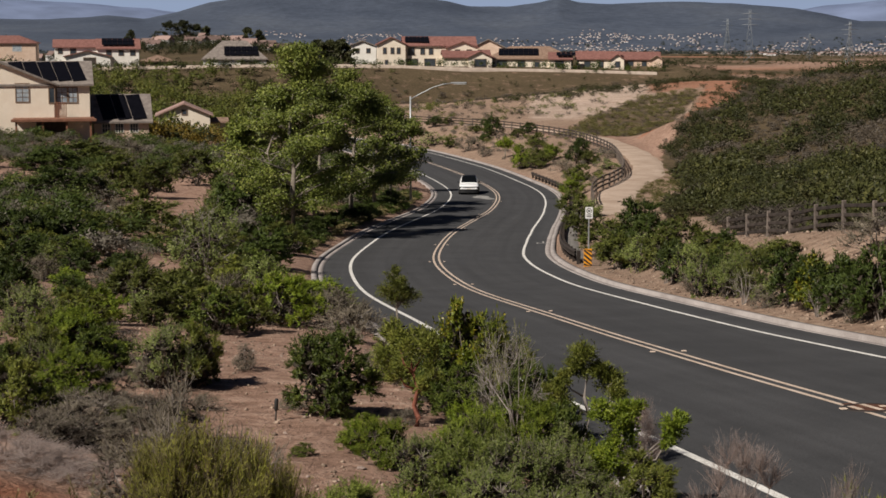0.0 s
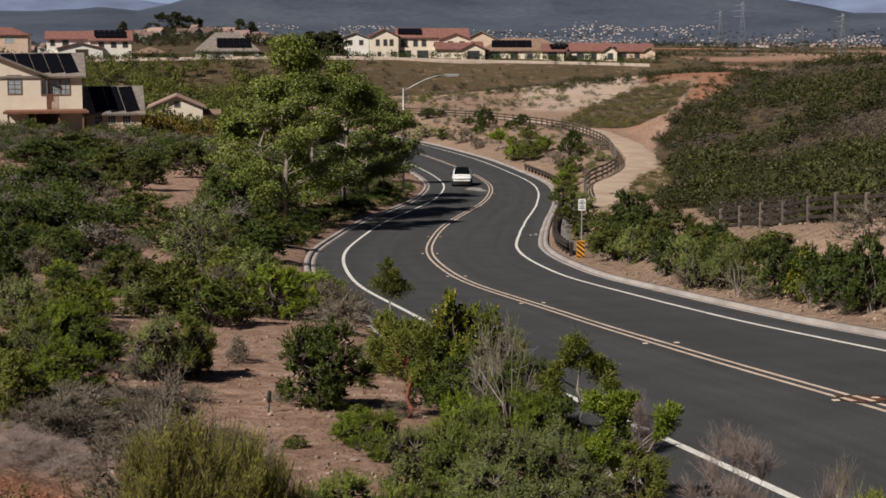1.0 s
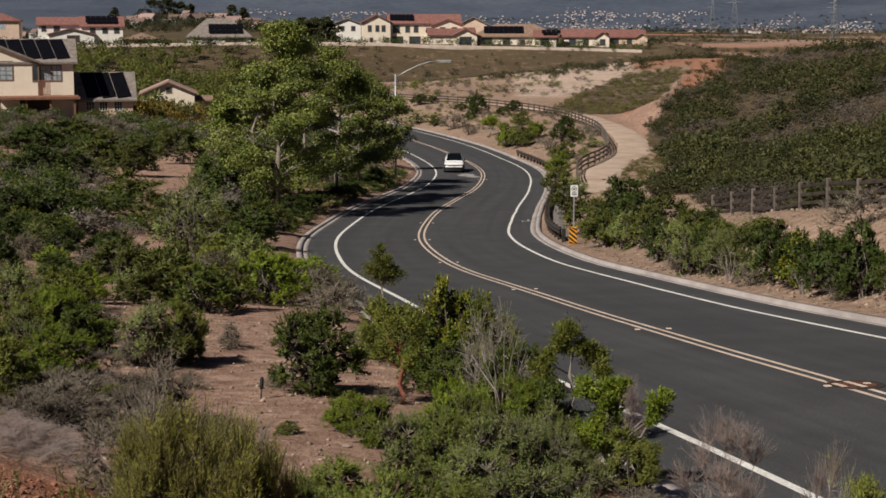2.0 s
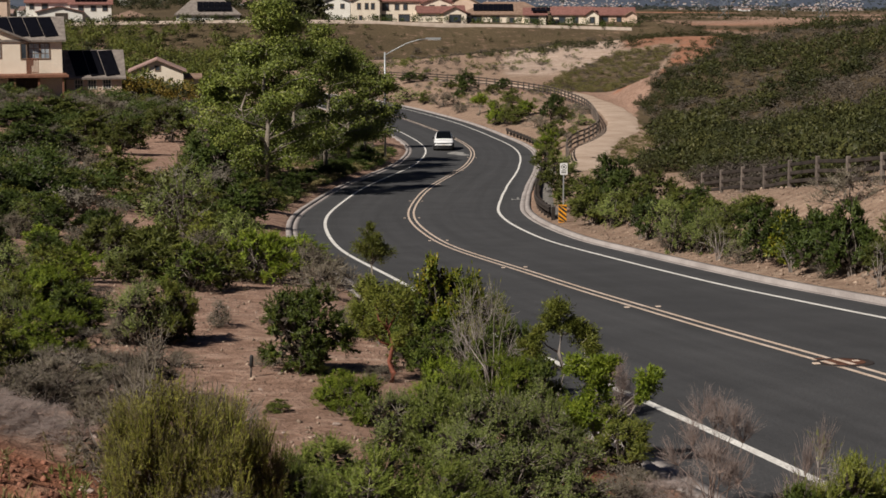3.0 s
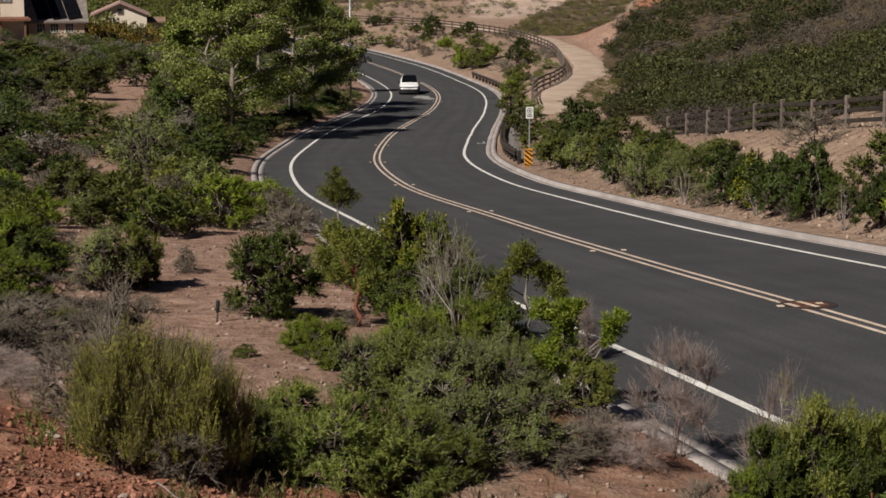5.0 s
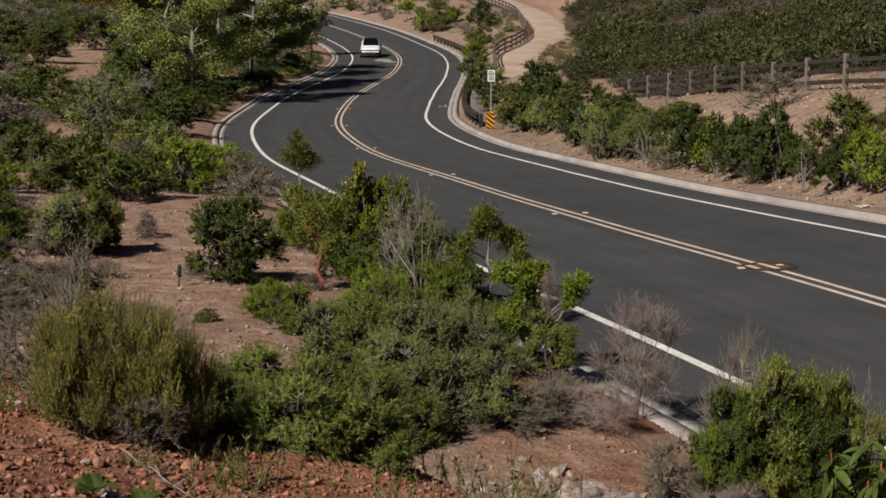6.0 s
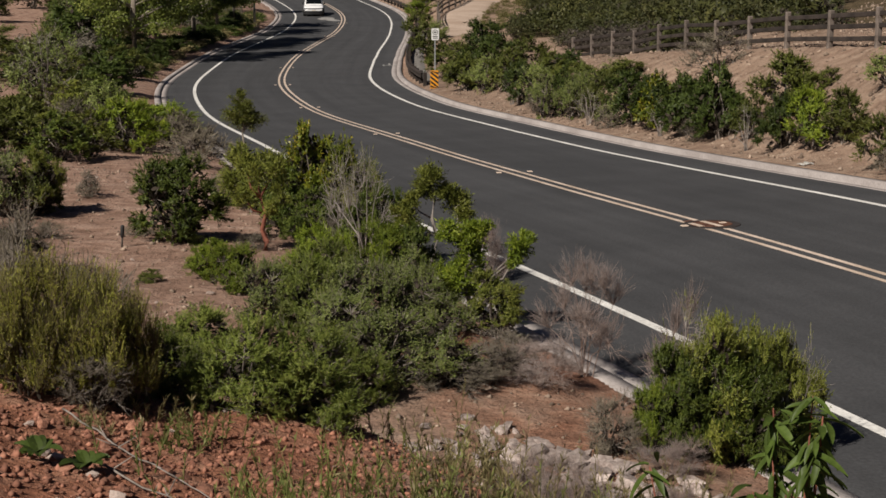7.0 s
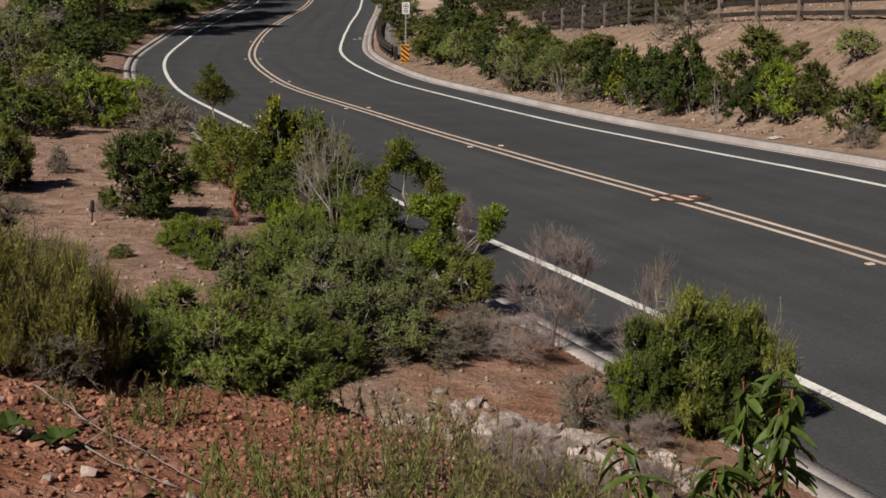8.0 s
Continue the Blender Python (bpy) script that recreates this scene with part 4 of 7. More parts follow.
def guard_rail():
    e = thing("guard_rail", "dark weathered steel guard rail along the kerb", "guard rail", pose(0, 0, 0))
    s0, s1 = along(77.5), along(173)
    idx = np.arange(s0, s1 + 1)
    off = 6.36 + WIDER[idx]
    p = LINE[idx] + NRM[idx] * off[:, None]
    z = road_z(p[:, 1])
    prof = [(0.0, 0.42), (-0.07, 0.47), (-0.07, 0.53), (0.0, 0.575), (-0.07, 0.62), (-0.07, 0.68), (0.0, 0.73), (0.03, 0.73), (0.03, 0.42)]
    rows = [np.column_stack([p + NRM[idx] * a, z + b]) for a, b in prof]
    v = np.concatenate(rows)
    m = len(idx)
    k = len(prof)
    f = [[c * m + i, ((c + 1) % k) * m + i, ((c + 1) % k) * m + i + 1, c * m + i + 1] for c in range(k) for i in range(m - 1)]
    part("beam", mesh_of("beam", v, np.array(f)[:, ::-1], DARK_STEEL), None, e)
    bm = boxes((-0.07, 0.07, 0.0, 0.18, -0.5, 0.72), bevel=0.012)
    me = bpy.data.meshes.new("post")
    bm.to_mesh(me)
    bm.free()
    me.materials.append(WOOD)
    for i in range(0, m, 2):
        q = NRM[idx[i]]
        ob = new("post", me)
        ob.parent = e
        ob.matrix_basis = pose(float(p[i, 0] + q[0] * 0.05), float(p[i, 1] + q[1] * 0.05), float(z[i]), 0, 0, math.degrees(math.atan2(q[1], q[0])) - 90)
    g = LINE[idx] + NRM[idx] * (off + 0.7)[:, None]
    drape("gravel_strip", [(float(a), float(b)) for a, b in g[2:-40:4]], 0.8, GRAVEL, "grey gravel strip behind the guard rail", "gravel", 0.06)
    return e


guard_rail()


def street_lamp(x, y, turn):
    e = thing("street_lamp", "tall grey steel street lamp with a curved arm", "street lamp", pose(x, y, at(x, y) - 0.05, 0, 0, turn))
    bm = bmesh.new()
    tube(bm, [(0, 0, 0.1), (0, 0, 4.5), (0, 0, 9.0)], [0.095, 0.078, 0.062], 12)
    part("pole", bm, STEEL, e)
    part("base_plate", boxes((-0.22, 0.22, -0.22, 0.22, -0.1, 0.14), bevel=0.03), CONCRETE, e)
    bm = bmesh.new()
    tube(bm, [(0, 0, 8.75), (0.9, 0, 9.25), (1.9, 0, 9.75), (2.8, 0, 10.02), (3.5, 0, 10.10)], [0.045, 0.042, 0.038, 0.036, 0.034], 8)
    part("arm", bm, STEEL, e)
    head = part("luminaire", boxes((3.4, 4.7, -0.14, 0.14, 10.04, 10.18), bevel=0.04), STEEL, e)
    part("lens", boxes((3.6, 4.6, -0.11, 0.11, 10.0, 10.035), bevel=0.006), WHITE_PAINT, head)
    return e


street_lamp(-2.72, 137.2, 2)


def round_plate(bm, w, h, y0, y1, r=0.04, steps=4):
    pts = []
    for cx, cz, a0 in ((w / 2 - r, h / 2 - r, 0), (-w / 2 + r, h / 2 - r, 90), (-w / 2 + r, -h / 2 + r, 180), (w / 2 - r, -h / 2 + r, 270)):
        for k in range(steps + 1):
            a = radians(a0 + 90 * k / steps)
            pts.append((cx + r * math.cos(a), cz + r * math.sin(a)))
    f = [bm.verts.new((x, y0, z)) for x, z in pts]
    b = [bm.verts.new((x, y1, z)) for x, z in pts]
    bm.faces.new(f)
    bm.faces.new(b[::-1])
    for k in range(len(pts)):
        bm.faces.new((f[k], b[k], b[(k + 1) % len(pts)], f[(k + 1) % len(pts)]))


def road_sign(x, y, turn):
    """A white regulatory plate on a steel post: a dark symbol in a ring with a bar below."""
    e = thing("road_sign", "white rectangular road sign on a thin steel post", "road sign", pose(x, y, at(x, y), 0, 0, turn))
    part("post", boxes((-0.03, 0.03, -0.02, 0.02, -0.3, 2.68), bevel=0.006), STEEL, e)
    bm = bmesh.new()
    round_plate(bm, 0.36, 0.56, -0.045, -0.035)
    plate = part("plate", bm, WHITE_PAINT, e)
    plate.location = (0, 0, 2.42)
    bm = bmesh.new()
    for k in range(20):
        a, b = 2 * math.pi * k / 20, 2 * math.pi * (k + 1) / 20
        q = [bm.verts.new((r * math.cos(t), -0.049, 0.09 + r * math.sin(t))) for r, t in ((0.10, a), (0.10, b), (0.13, b), (0.13, a))]
        bm.faces.new(q)
    box(bm, -0.05, 0.05, -0.049, -0.046, 0.05, 0.13)
    box(bm, -0.12, 0.12, -0.049, -0.046, -0.12, -0.08)
    box(bm, -0.12, 0.12, -0.049, -0.046, -0.20, -0.16)
    part("symbol", bm, BLACK_PAINT, plate)
    return e


def hazard_marker(x, y, turn):
    e = thing("hazard_marker", "orange and black diagonally striped hazard marker at the rail end", "hazard marker", pose(x, y, at(x, y) - 0.08, 0, 0, turn))
    part("post", boxes((-0.03, 0.03, 0.0, 0.05, -0.3, 0.9), bevel=0.006), STEEL, e)
    plate = part("plate", boxes((-0.19, 0.19, -0.02, 0.0, 0.08, 0.92), bevel=0.006), ORANGE_PAINT, e)
    bm = bmesh.new()
    for k in range(-1, 5):
        z = 0.06 + k * 0.22
        pts = [(-0.185, z + 0.30), (-0.185, z + 0.41), (0.185, z + 0.11), (0.185, z)]
        pts = [(u, min(max(v, 0.085), 0.915)) for u, v in pts]
        if max(v for _, v in pts) - min(v for _, v in pts) > 0.05:
            bm.faces.new([bm.verts.new((u, -0.024, v)) for u, v in pts])
    part("stripes", bm, BLACK_PAINT, plate)
    return e


road_sign(6.95, 77.6, 4)
hazard_marker(6.75, 75.7, 4)


# ---- marks on the asphalt ----
def blotch(name, s, off, rx, ry, material, label, lift=0.008, seed=0, turn=0):
    """A thin irregular patch on the road."""
    x, y, z, h = on_road(s, off)
    rng = np.random.default_rng(seed)
    n = 28
    ph = rng.uniform(0, 6.28, 4)
    bm = bmesh.new()
    vs = []
    for k in range(n):
        a = 2 * math.pi * k / n
        r = 1 + 0.18 * math.sin(3 * a + ph[0]) + 0.12 * math.sin(5 * a + ph[1]) + 0.08 * math.sin(9 * a + ph[2])
        px, py = rx * r * math.cos(a), ry * r * math.sin(a)
        q = pose(x, y, 0, 0, 0, h + turn) @ Vector((px, py, 0))
        vs.append(bm.verts.new((q.x, q.y, float(road_z(q.y)) + lift)))
    bm.faces.new(vs)
    return tagged(part(name, bm, material, None), label, "road patch", kind="structure")


def manhole(s, off):
    x, y, z, h = on_road(s, off)
    e = thing("manhole_cover", "rusty brown round iron manhole cover in the asphalt", "manhole cover", pose(x, y, z, 0, 0, h))
    slope = math.degrees(math.atan2(float(road_z(y + 1) - road_z(y - 1)), 2))
    bm = bmesh.new()
    bmesh.ops.create_cone(bm, cap_ends=True, segments=28, radius1=0.36, radius2=0.35, depth=0.03, matrix=pose(0, 0, 0.004, slope, 0, 0))
    part("lid", bm, RUST, e)
    for u, half in ((0.0, 0.33), (-0.28, 0.20)):
        bm = boxes((u - 0.05, u + 0.05, -half, half, 0.0165, 0.0215))
        bm.transform(pose(0, 0, 0, slope, 0, 0))
        part("worn_paint", bm, YELLOW_LINE, e, "worn pale line across the lid")
    bm = bmesh.new()
    bmesh.ops.create_cone(bm, cap_ends=True, segments=28, radius1=0.50, radius2=0.48, depth=0.024, matrix=pose(0, 0, 0.001, slope, 0, 0))
    part("ring", bm, TAR, e)
    return e


def reflector(s, off):
    x, y, z, h = on_road(s, off)
    bm = bmesh.new()
    box(bm, -0.06, 0.06, -0.05, 0.05, 0, 0.02, 0.008)
    me = bpy.data.meshes.new("road_reflector")
    bm.to_mesh(me)
    bm.free()
    me.materials.append(YELLOW_LINE)
    ob = new("road_reflector", me)
    ob.matrix_world = pose(x, y, z + 0.006, 0, 0, h)
    return tagged(ob, "small raised yellow road reflector beside the centre line", "road reflector", "reflectors along the centre line")


manhole(along(26.56), 0.14)
blotch("tar_patch", along(26.5), 0.46, 0.55, 0.66, RUST, "dark rusty tar patch round the manhole", 0.004, 3)
blotch("spill_mark", along(146), -1.3, 0.75, 2.6, SPILL, "pale dried spill on the asphalt", 0.004, 5, 12)
blotch("tar_patch", along(45), 2.0, 0.35, 0.25, TAR, "small dark tar repair on the asphalt", 0.004, 9)
for y in (20.5, 26.6, 36.0, 51.0, 66.0, 81.0, 96.0, 111.0, 126.0, 141.0):
    for off in (-0.36, 0.36):
        reflector(along(y), off)
for k, (a, w, c, l) in enumerate(((-0.35, 0.10, 97.2, 0.9), (0.35, 0.10, 97.2, 0.9), (0.0, 0.7, 97.4, 0.18), (0.0, 0.12, 98.6, 1.3))):
    x, y, z, h = on_road(along(c), 6.0 + a)
    bm = boxes((-w / 2, w / 2, -l / 2, l / 2, 0.0, 0.008))
    ob = part("lane_symbol", bm, SPILL, None)
    ob.matrix_world = pose(x, y, z, math.degrees(math.atan(-0.045)), 0, h)
    tagged(ob, "worn faint white painted lane symbol", "road marking", kind="structure")


# ---- houses ----
CREAM = mat("cream stucco", (0.76, 0.66, 0.535), (0.82, 0.73, 0.605), 0.8, 0.9, 0.2, 30)
WHITE_STUCCO = mat("white stucco", (0.80, 0.77, 0.70), (0.86, 0.83, 0.77), 0.8, 0.9, 0.2, 30)
PINK_STUCCO = mat("pinkish tan stucco", (0.60, 0.44, 0.33), (0.68, 0.52, 0.41), 0.8, 0.9, 0.2, 30)
RED_TILE = mat("red clay roof tiles", (0.160, 0.070, 0.058), (0.240, 0.114, 0.096), 1.6, 0.85, 0.5, 14, each=0.1)
PINK_TILE = mat("faded pinkish roof tiles", (0.30, 0.19, 0.165), (0.40, 0.27, 0.235), 1.6, 0.85, 0.5, 14)
BROWN_TILE = mat("brown roof tiles", (0.19, 0.12, 0.085), (0.28, 0.19, 0.14), 1.6, 0.85, 0.5, 14)
GREY_TILE = mat("grey roof tiles", (0.16, 0.135, 0.12), (0.25, 0.215, 0.19), 1.6, 0.85, 0.5, 14)
WALL_BLOCK = mat("tan block wall", (0.36, 0.29, 0.235), (0.45, 0.37, 0.31), 0.8, 0.9, 0.2, 20)
TRIM = mat("brown window trim", (0.17, 0.12, 0.085), (0.23, 0.165, 0.12), 3, 0.8)
PALE_TRIM = mat("pale trim", (0.55, 0.50, 0.44), (0.62, 0.57, 0.5), 3, 0.8)
TIMBER = mat("reddish stained timber", (0.17, 0.075, 0.045), (0.25, 0.12, 0.075), 4, 0.75)
GLASS = mat("dark window glass", (0.035, 0.045, 0.055), (0.06, 0.07, 0.085), 1, 0.08, spec=0.6)
CURTAIN_GLASS = mat("window glass over pale blinds", (0.26, 0.31, 0.36), (0.44, 0.49, 0.52), 2, 0.12, spec=0.6)
SOLAR = mat("black solar glass", (0.004, 0.004, 0.006), (0.007, 0.007, 0.010), 2, 0.30, spec=0.12)
# Flat dark colour painted for the shade in porches and wide openings.
SHADE_DARK = mat("painted dark porch shade", (0.05, 0.04, 0.035), (0.08, 0.065, 0.055), 2, 0.9)


def window(parent, face, u, v, w, h, depth, trim=None, glass=None, bars=(1, 1)):
    """A framed window on a wall. face: rotation in degrees of the wall's outward side from -y; u, v from the wall's middle base; depth: the wall's plane."""
    m = pose(0, 0, 0, 0, 0, face)
    t = 0.13
    bm = bmesh.new()
    rings = []
    for y, k in ((-depth + 0.05, t), (-depth - 0.06, t), (-depth - 0.06, 0.0), (-depth + 0.05, 0.0)):
        rings.append([bm.verts.new((u + a * (w / 2 + k), y, v + h / 2 + b * (h / 2 + k))) for a, b in ((-1, -1), (1, -1), (1, 1), (-1, 1))])
    for a, b in zip(rings, rings[1:] + rings[:1]):
        for k in range(4):
            bm.faces.new((a[k], a[(k + 1) % 4], b[(k + 1) % 4], b[k]))
    bmesh.ops.transform(bm, matrix=m, verts=bm.verts)
    f = part("window", bm, trim or TRIM, parent)
    bars_at = [(u - w / 2 + w * k / bars[0] - 0.03, u - w / 2 + w * k / bars[0] + 0.03, -depth - 0.045, -depth + 0.02, v, v + h) for k in range(1, bars[0])]
    bars_at += [(u - w / 2, u + w / 2, -depth - 0.042, -depth + 0.02, v + h * k / bars[1] - 0.03, v + h * k / bars[1] + 0.03) for k in range(1, bars[1])]
    for q in bars_at:
        bm = boxes(q)
        bmesh.ops.transform(bm, matrix=m, verts=bm.verts)
        part("glazing_bar", bm, trim or TRIM, f)
    bm = boxes((u - w / 2, u + w / 2, -depth - 0.02, -depth + 0.03, v, v + h))
    bmesh.ops.transform(bm, matrix=m, verts=bm.verts)
    part("pane", bm, glass or GLASS, f)
    return f


def roof_mesh(x0, x1, y0, y1, z, rise, kind, over=0.5, thick=0.22):
    """gx: ridge along x; gy: ridge along y; hip."""
    x0, x1, y0, y1 = x0 - over, x1 + over, y0 - over, y1 + over
    z -= over * rise / max((y1 - y0) / 2 if kind != "gy" else (x1 - x0) / 2, 0.1) * 0.6
    xm, ym = (x0 + x1) / 2, (y0 + y1) / 2
    if kind == "gx":
        ridge = [(x0, ym), (x1, ym)]
    elif kind == "gy":
        ridge = [(xm, y0), (xm, y1)]
    else:
        k = min(x1 - x0, y1 - y0) / 2
        ridge = [(x0 + k, ym), (x1 - k, ym)] if x1 - x0 >= y1 - y0 else [(xm, y0 + k), (xm, y1 - k)]
    bm = bmesh.new()
    if kind in ("gx", "gy"):
        for sgn in (-1, 1):
            if kind == "gx":
                q = [(x0, ym, z + rise), (x1, ym, z + rise), (x1, ym + sgn * (y1 - y0) / 2, z), (x0, ym + sgn * (y1 - y0) / 2, z)]
            else:
                q = [(xm, y0, z + rise), (xm, y1, z + rise), (xm + sgn * (x1 - x0) / 2, y1, z), (xm + sgn * (x1 - x0) / 2, y0, z)]
            top = [bm.verts.new(v) for v in q]
            low = [bm.verts.new((a, b, c - thick)) for a, b, c in q]
            bm.faces.new(top)
            bm.faces.new(low[::-1])
            for k in range(4):
                bm.faces.new((top[k], low[k], low[(k + 1) % 4], top[(k + 1) % 4]))
        return bm
    low = [bm.verts.new((a, b, z - thick)) for a, b in ((x0, y0), (x1, y0), (x1, y1), (x0, y1))]
    top = [bm.verts.new((a, b, z)) for a, b in ((x0, y0), (x1, y0), (x1, y1), (x0, y1))]
    r = [bm.verts.new((a, b, z + rise)) for a, b in ridge]
    bm.faces.new(low[::-1])
    for k in range(4):
        bm.faces.new((low[k], low[(k + 1) % 4], top[(k + 1) % 4], top[k]))
    if kind == "gy" or (kind == "hip" and x1 - x0 < y1 - y0):
        quads = [(top[1], top[2], r[1], r[0]), (top[3], top[0], r[0], r[1])]
        tris = [(top[0], top[1], r[0]), (top[2], top[3], r[1])]
    else:
        quads = [(top[0], top[1], r[1], r[0]), (top[2], top[3], r[0], r[1])]
        tris = [(top[1], top[2], r[1]), (top[3], top[0], r[0])]
    for q in quads + tris:
        bm.faces.new(q)
    return bm


def gable_wall(x0, x1, y0, y1, z, rise, kind):
    """A wall block with its gable ends."""
    bm = boxes((x0, x1, y0, y1, -1.5, z))
    if kind in ("gx", "gy"):
        xm, ym = (x0 + x1) / 2, (y0 + y1) / 2
        a = [(x0, y0), (x1, y0), (x1, y1), (x0, y1)]
        base = [bm.verts.new((p, q, z)) for p, q in a]
        rr = [bm.verts.new(p) for p in (((x0, ym, z + rise * 0.93), (x1, ym, z + rise * 0.93)) if kind == "gx" else ((xm, y0, z + rise * 0.93), (xm, y1, z + rise * 0.93)))]
        if kind == "gx":
            fs = [(base[3], base[0], rr[0]), (base[1], base[2], rr[1]), (base[0], base[1], rr[1], rr[0]), (base[2], base[3], rr[0], rr[1])]
        else:
            fs = [(base[0], base[1], rr[0]), (base[2], base[3], rr[1]), (base[1], base[2], rr[1], rr[0]), (base[3], base[0], rr[0], rr[1])]
        for q in fs:
            bm.faces.new(q)
    return bm


def panels(parent, x0, x1, slope_y0, slope_z0, slope_y1, slope_z1, cols, rows, label="black solar panel", skew=0.0, lift=0.30):
    """Solar panels on a roof slope that rises from (y0, z0) to (y1, z1); each panel is a part."""
    d = Vector((0, slope_y1 - slope_y0, slope_z1 - slope_z0))
    w, h = (x1 - x0) / cols, d.length / rows
    bm = boxes((-w / 2 + 0.03 * w, w / 2 - 0.03 * w, 0.05, h - 0.05, lift, lift + 0.06))
    me = bpy.data.meshes.new("solar_panel")
    bm.to_mesh(me)
    bm.free()
    me.materials.append(SOLAR)
    tilt = math.degrees(math.atan2(d.z, d.y))
    for i in range(cols):
        for j in range(rows):
            ob = new("solar_panel", me)
            ob.parent = parent
            q = Vector((x0 + w * (i + 0.5), slope_y0, slope_z0)) + d * (j / rows)
            ob.matrix_basis = pose(q.x - skew * h * j, q.y, q.z, tilt, 0, 0) @ Matrix(((1, -skew, 0, 0), (0, 1, 0, 0), (0, 0, 1, 0), (0, 0, 0, 1)))


def house(px, dist, base_z, turn, blocks, wins, label, group=""):
    """A house of one or more blocks: (x0, x1, y0, y1, eave, rise, roof kind, wall material, roof material). px: degrees right of the first view."""
    a = radians(px)
    e = thing("house", label, "house", pose(dist * math.sin(a), dist * math.cos(a), base_z, 0, 0, -px + turn), group)
    for x0, x1, y0, y1, eave, rise, kind, wm, rm in blocks:
        w = part("wall", gable_wall(x0, x1, y0, y1, eave, rise, kind), wm, e)
        part("roof", roof_mesh(x0, x1, y0, y1, eave + 0.15, rise, kind), rm, e)
    for row in wins:
        window(e, *row)
    return e


def deg(p):
    return math.degrees(math.atan((p - 784) / 2900))


def near_house():
    R = 205.0
    e = house(deg(80), R, -11.75, 0, [
        (-10.5, 5.45, 0.35, 10.0, 6.35, 2.75, "gx", CREAM, GREY_TILE),
        (-12.6, 1.2, 0.0, 6.0, 6.35, 3.0, "gy", CREAM, GREY_TILE),
        (5.9, 12.6, 2.2, 9.0, 1.75, 3.3, "gx", PINK_STUCCO, GREY_TILE)],
        [(0, -2.5, 4.3, 1.45, 2.1, 0.0, TRIM, CURTAIN_GLASS, (2, 4)), (0, 0.95, 4.15, 0.55, 1.75, 0.0, TRIM, GLASS, (1, 1)), (0, 2.15, 4.15, 1.15, 1.75, -0.35, TRIM, CURTAIN_GLASS, (2, 3)),
         (0, 3.45, 4.15, 0.95, 1.75, -0.35, TRIM, CURTAIN_GLASS, (2, 3)), (0, 7.4, 0.35, 0.9, 1.0, -2.2, PALE_TRIM, GLASS, (3, 2)), (0, 9.0, 0.35, 0.9, 1.0, -2.2, PALE_TRIM, GLASS, (3, 2)), (0, 10.8, 0.35, 0.9, 1.0, -2.2, PALE_TRIM, GLASS, (3, 2))],
        "cream stucco two-storey house with grey tiled roofs and solar panels")
    panels(e, -3.4, 5.2, 0.5, 6.68, 4.7, 8.85, 5, 1, skew=0.36, lift=0.06)
    panels(e, 7.0, 12.5, 1.95, 1.86, 5.3, 4.69, 3, 1, skew=0.36, lift=0.06)
    # timber balcony and patio cover
    rail = boxes((1.25, 2.65, -0.75, -0.65, 4.1, 4.2), (1.25, 2.65, -0.75, -0.65, 2.45, 2.55), bevel=0.02)
    for k in range(9):
        box(rail, 1.25 + k * 0.165, 1.33 + k * 0.165, -0.73, -0.67, 2.5, 4.15)
    part("balcony_rail", rail, TIMBER, e, "reddish timber balcony rail")
    part("patio_cover", boxes((-3.7, 5.9, -2.9, 1.6, 2.05, 2.35), (-3.9, 6.1, -3.1, -2.8, 1.95, 2.3), bevel=0.04), TIMBER, e, "flat reddish timber patio cover")
    for x in (-3.3, -0.2, 2.6, 5.4):
        part("patio_post", boxes((x - 0.12, x + 0.12, -2.8, -2.56, -1.5, 2.05), bevel=0.02), TIMBER, e)
    # Dark sheet on the wall, painted for shade under the patio cover.
    part("doorway_shade", boxes((-1.0, 2.6, -0.03, 0.02, -0.2, 1.9)), SHADE_DARK, e)
    return e


near_house()
Z1 = -7.3
house(deg(765), 432, Z1, 4, [
    (-14.2, -7.0, 0, 9, 6.0, 2.0, "gy", CREAM, RED_TILE), (-7.2, 11.5, 1.5, 11, 5.7, 2.4, "gx", CREAM, RED_TILE), (4.0, 11.8, -1.5, 6, 5.2, 1.6, "gy", CREAM, RED_TILE),
    (2.8, 14.6, -5, 3, 2.7, 1.9, "gx", CREAM, RED_TILE), (9.0, 15.0, -7, 0, 2.7, 1.7, "gy", CREAM, RED_TILE)],
    [(0, -12.4, 3.6, 0.8, 1.5, 0), (0, -10.4, 3.6, 0.8, 1.5, 0), (0, -8.8, 3.6, 0.8, 1.5, 0), (0, -12.0, 0.6, 0.7, 1.3, 0), (0, -5.4, 3.2, 1.6, 1.9, -1.5), (0, -2.4, 3.4, 1.0, 1.5, -1.5), (0, -0.2, 3.4, 1.0, 1.5, -1.5),
     (0, -5.0, 0.2, 2.6, 2.0, -1.5), (0, -0.5, 0.2, 2.8, 2.0, -1.5), (0, 6.5, 3.4, 1.2, 1.2, 1.5), (0, 9.6, 3.4, 1.2, 1.2, 1.5), (0, 12.0, 0.3, 3.0, 1.9, 7)],
    "large cream two-storey house with red tiled roofs", "houses on the ridge")
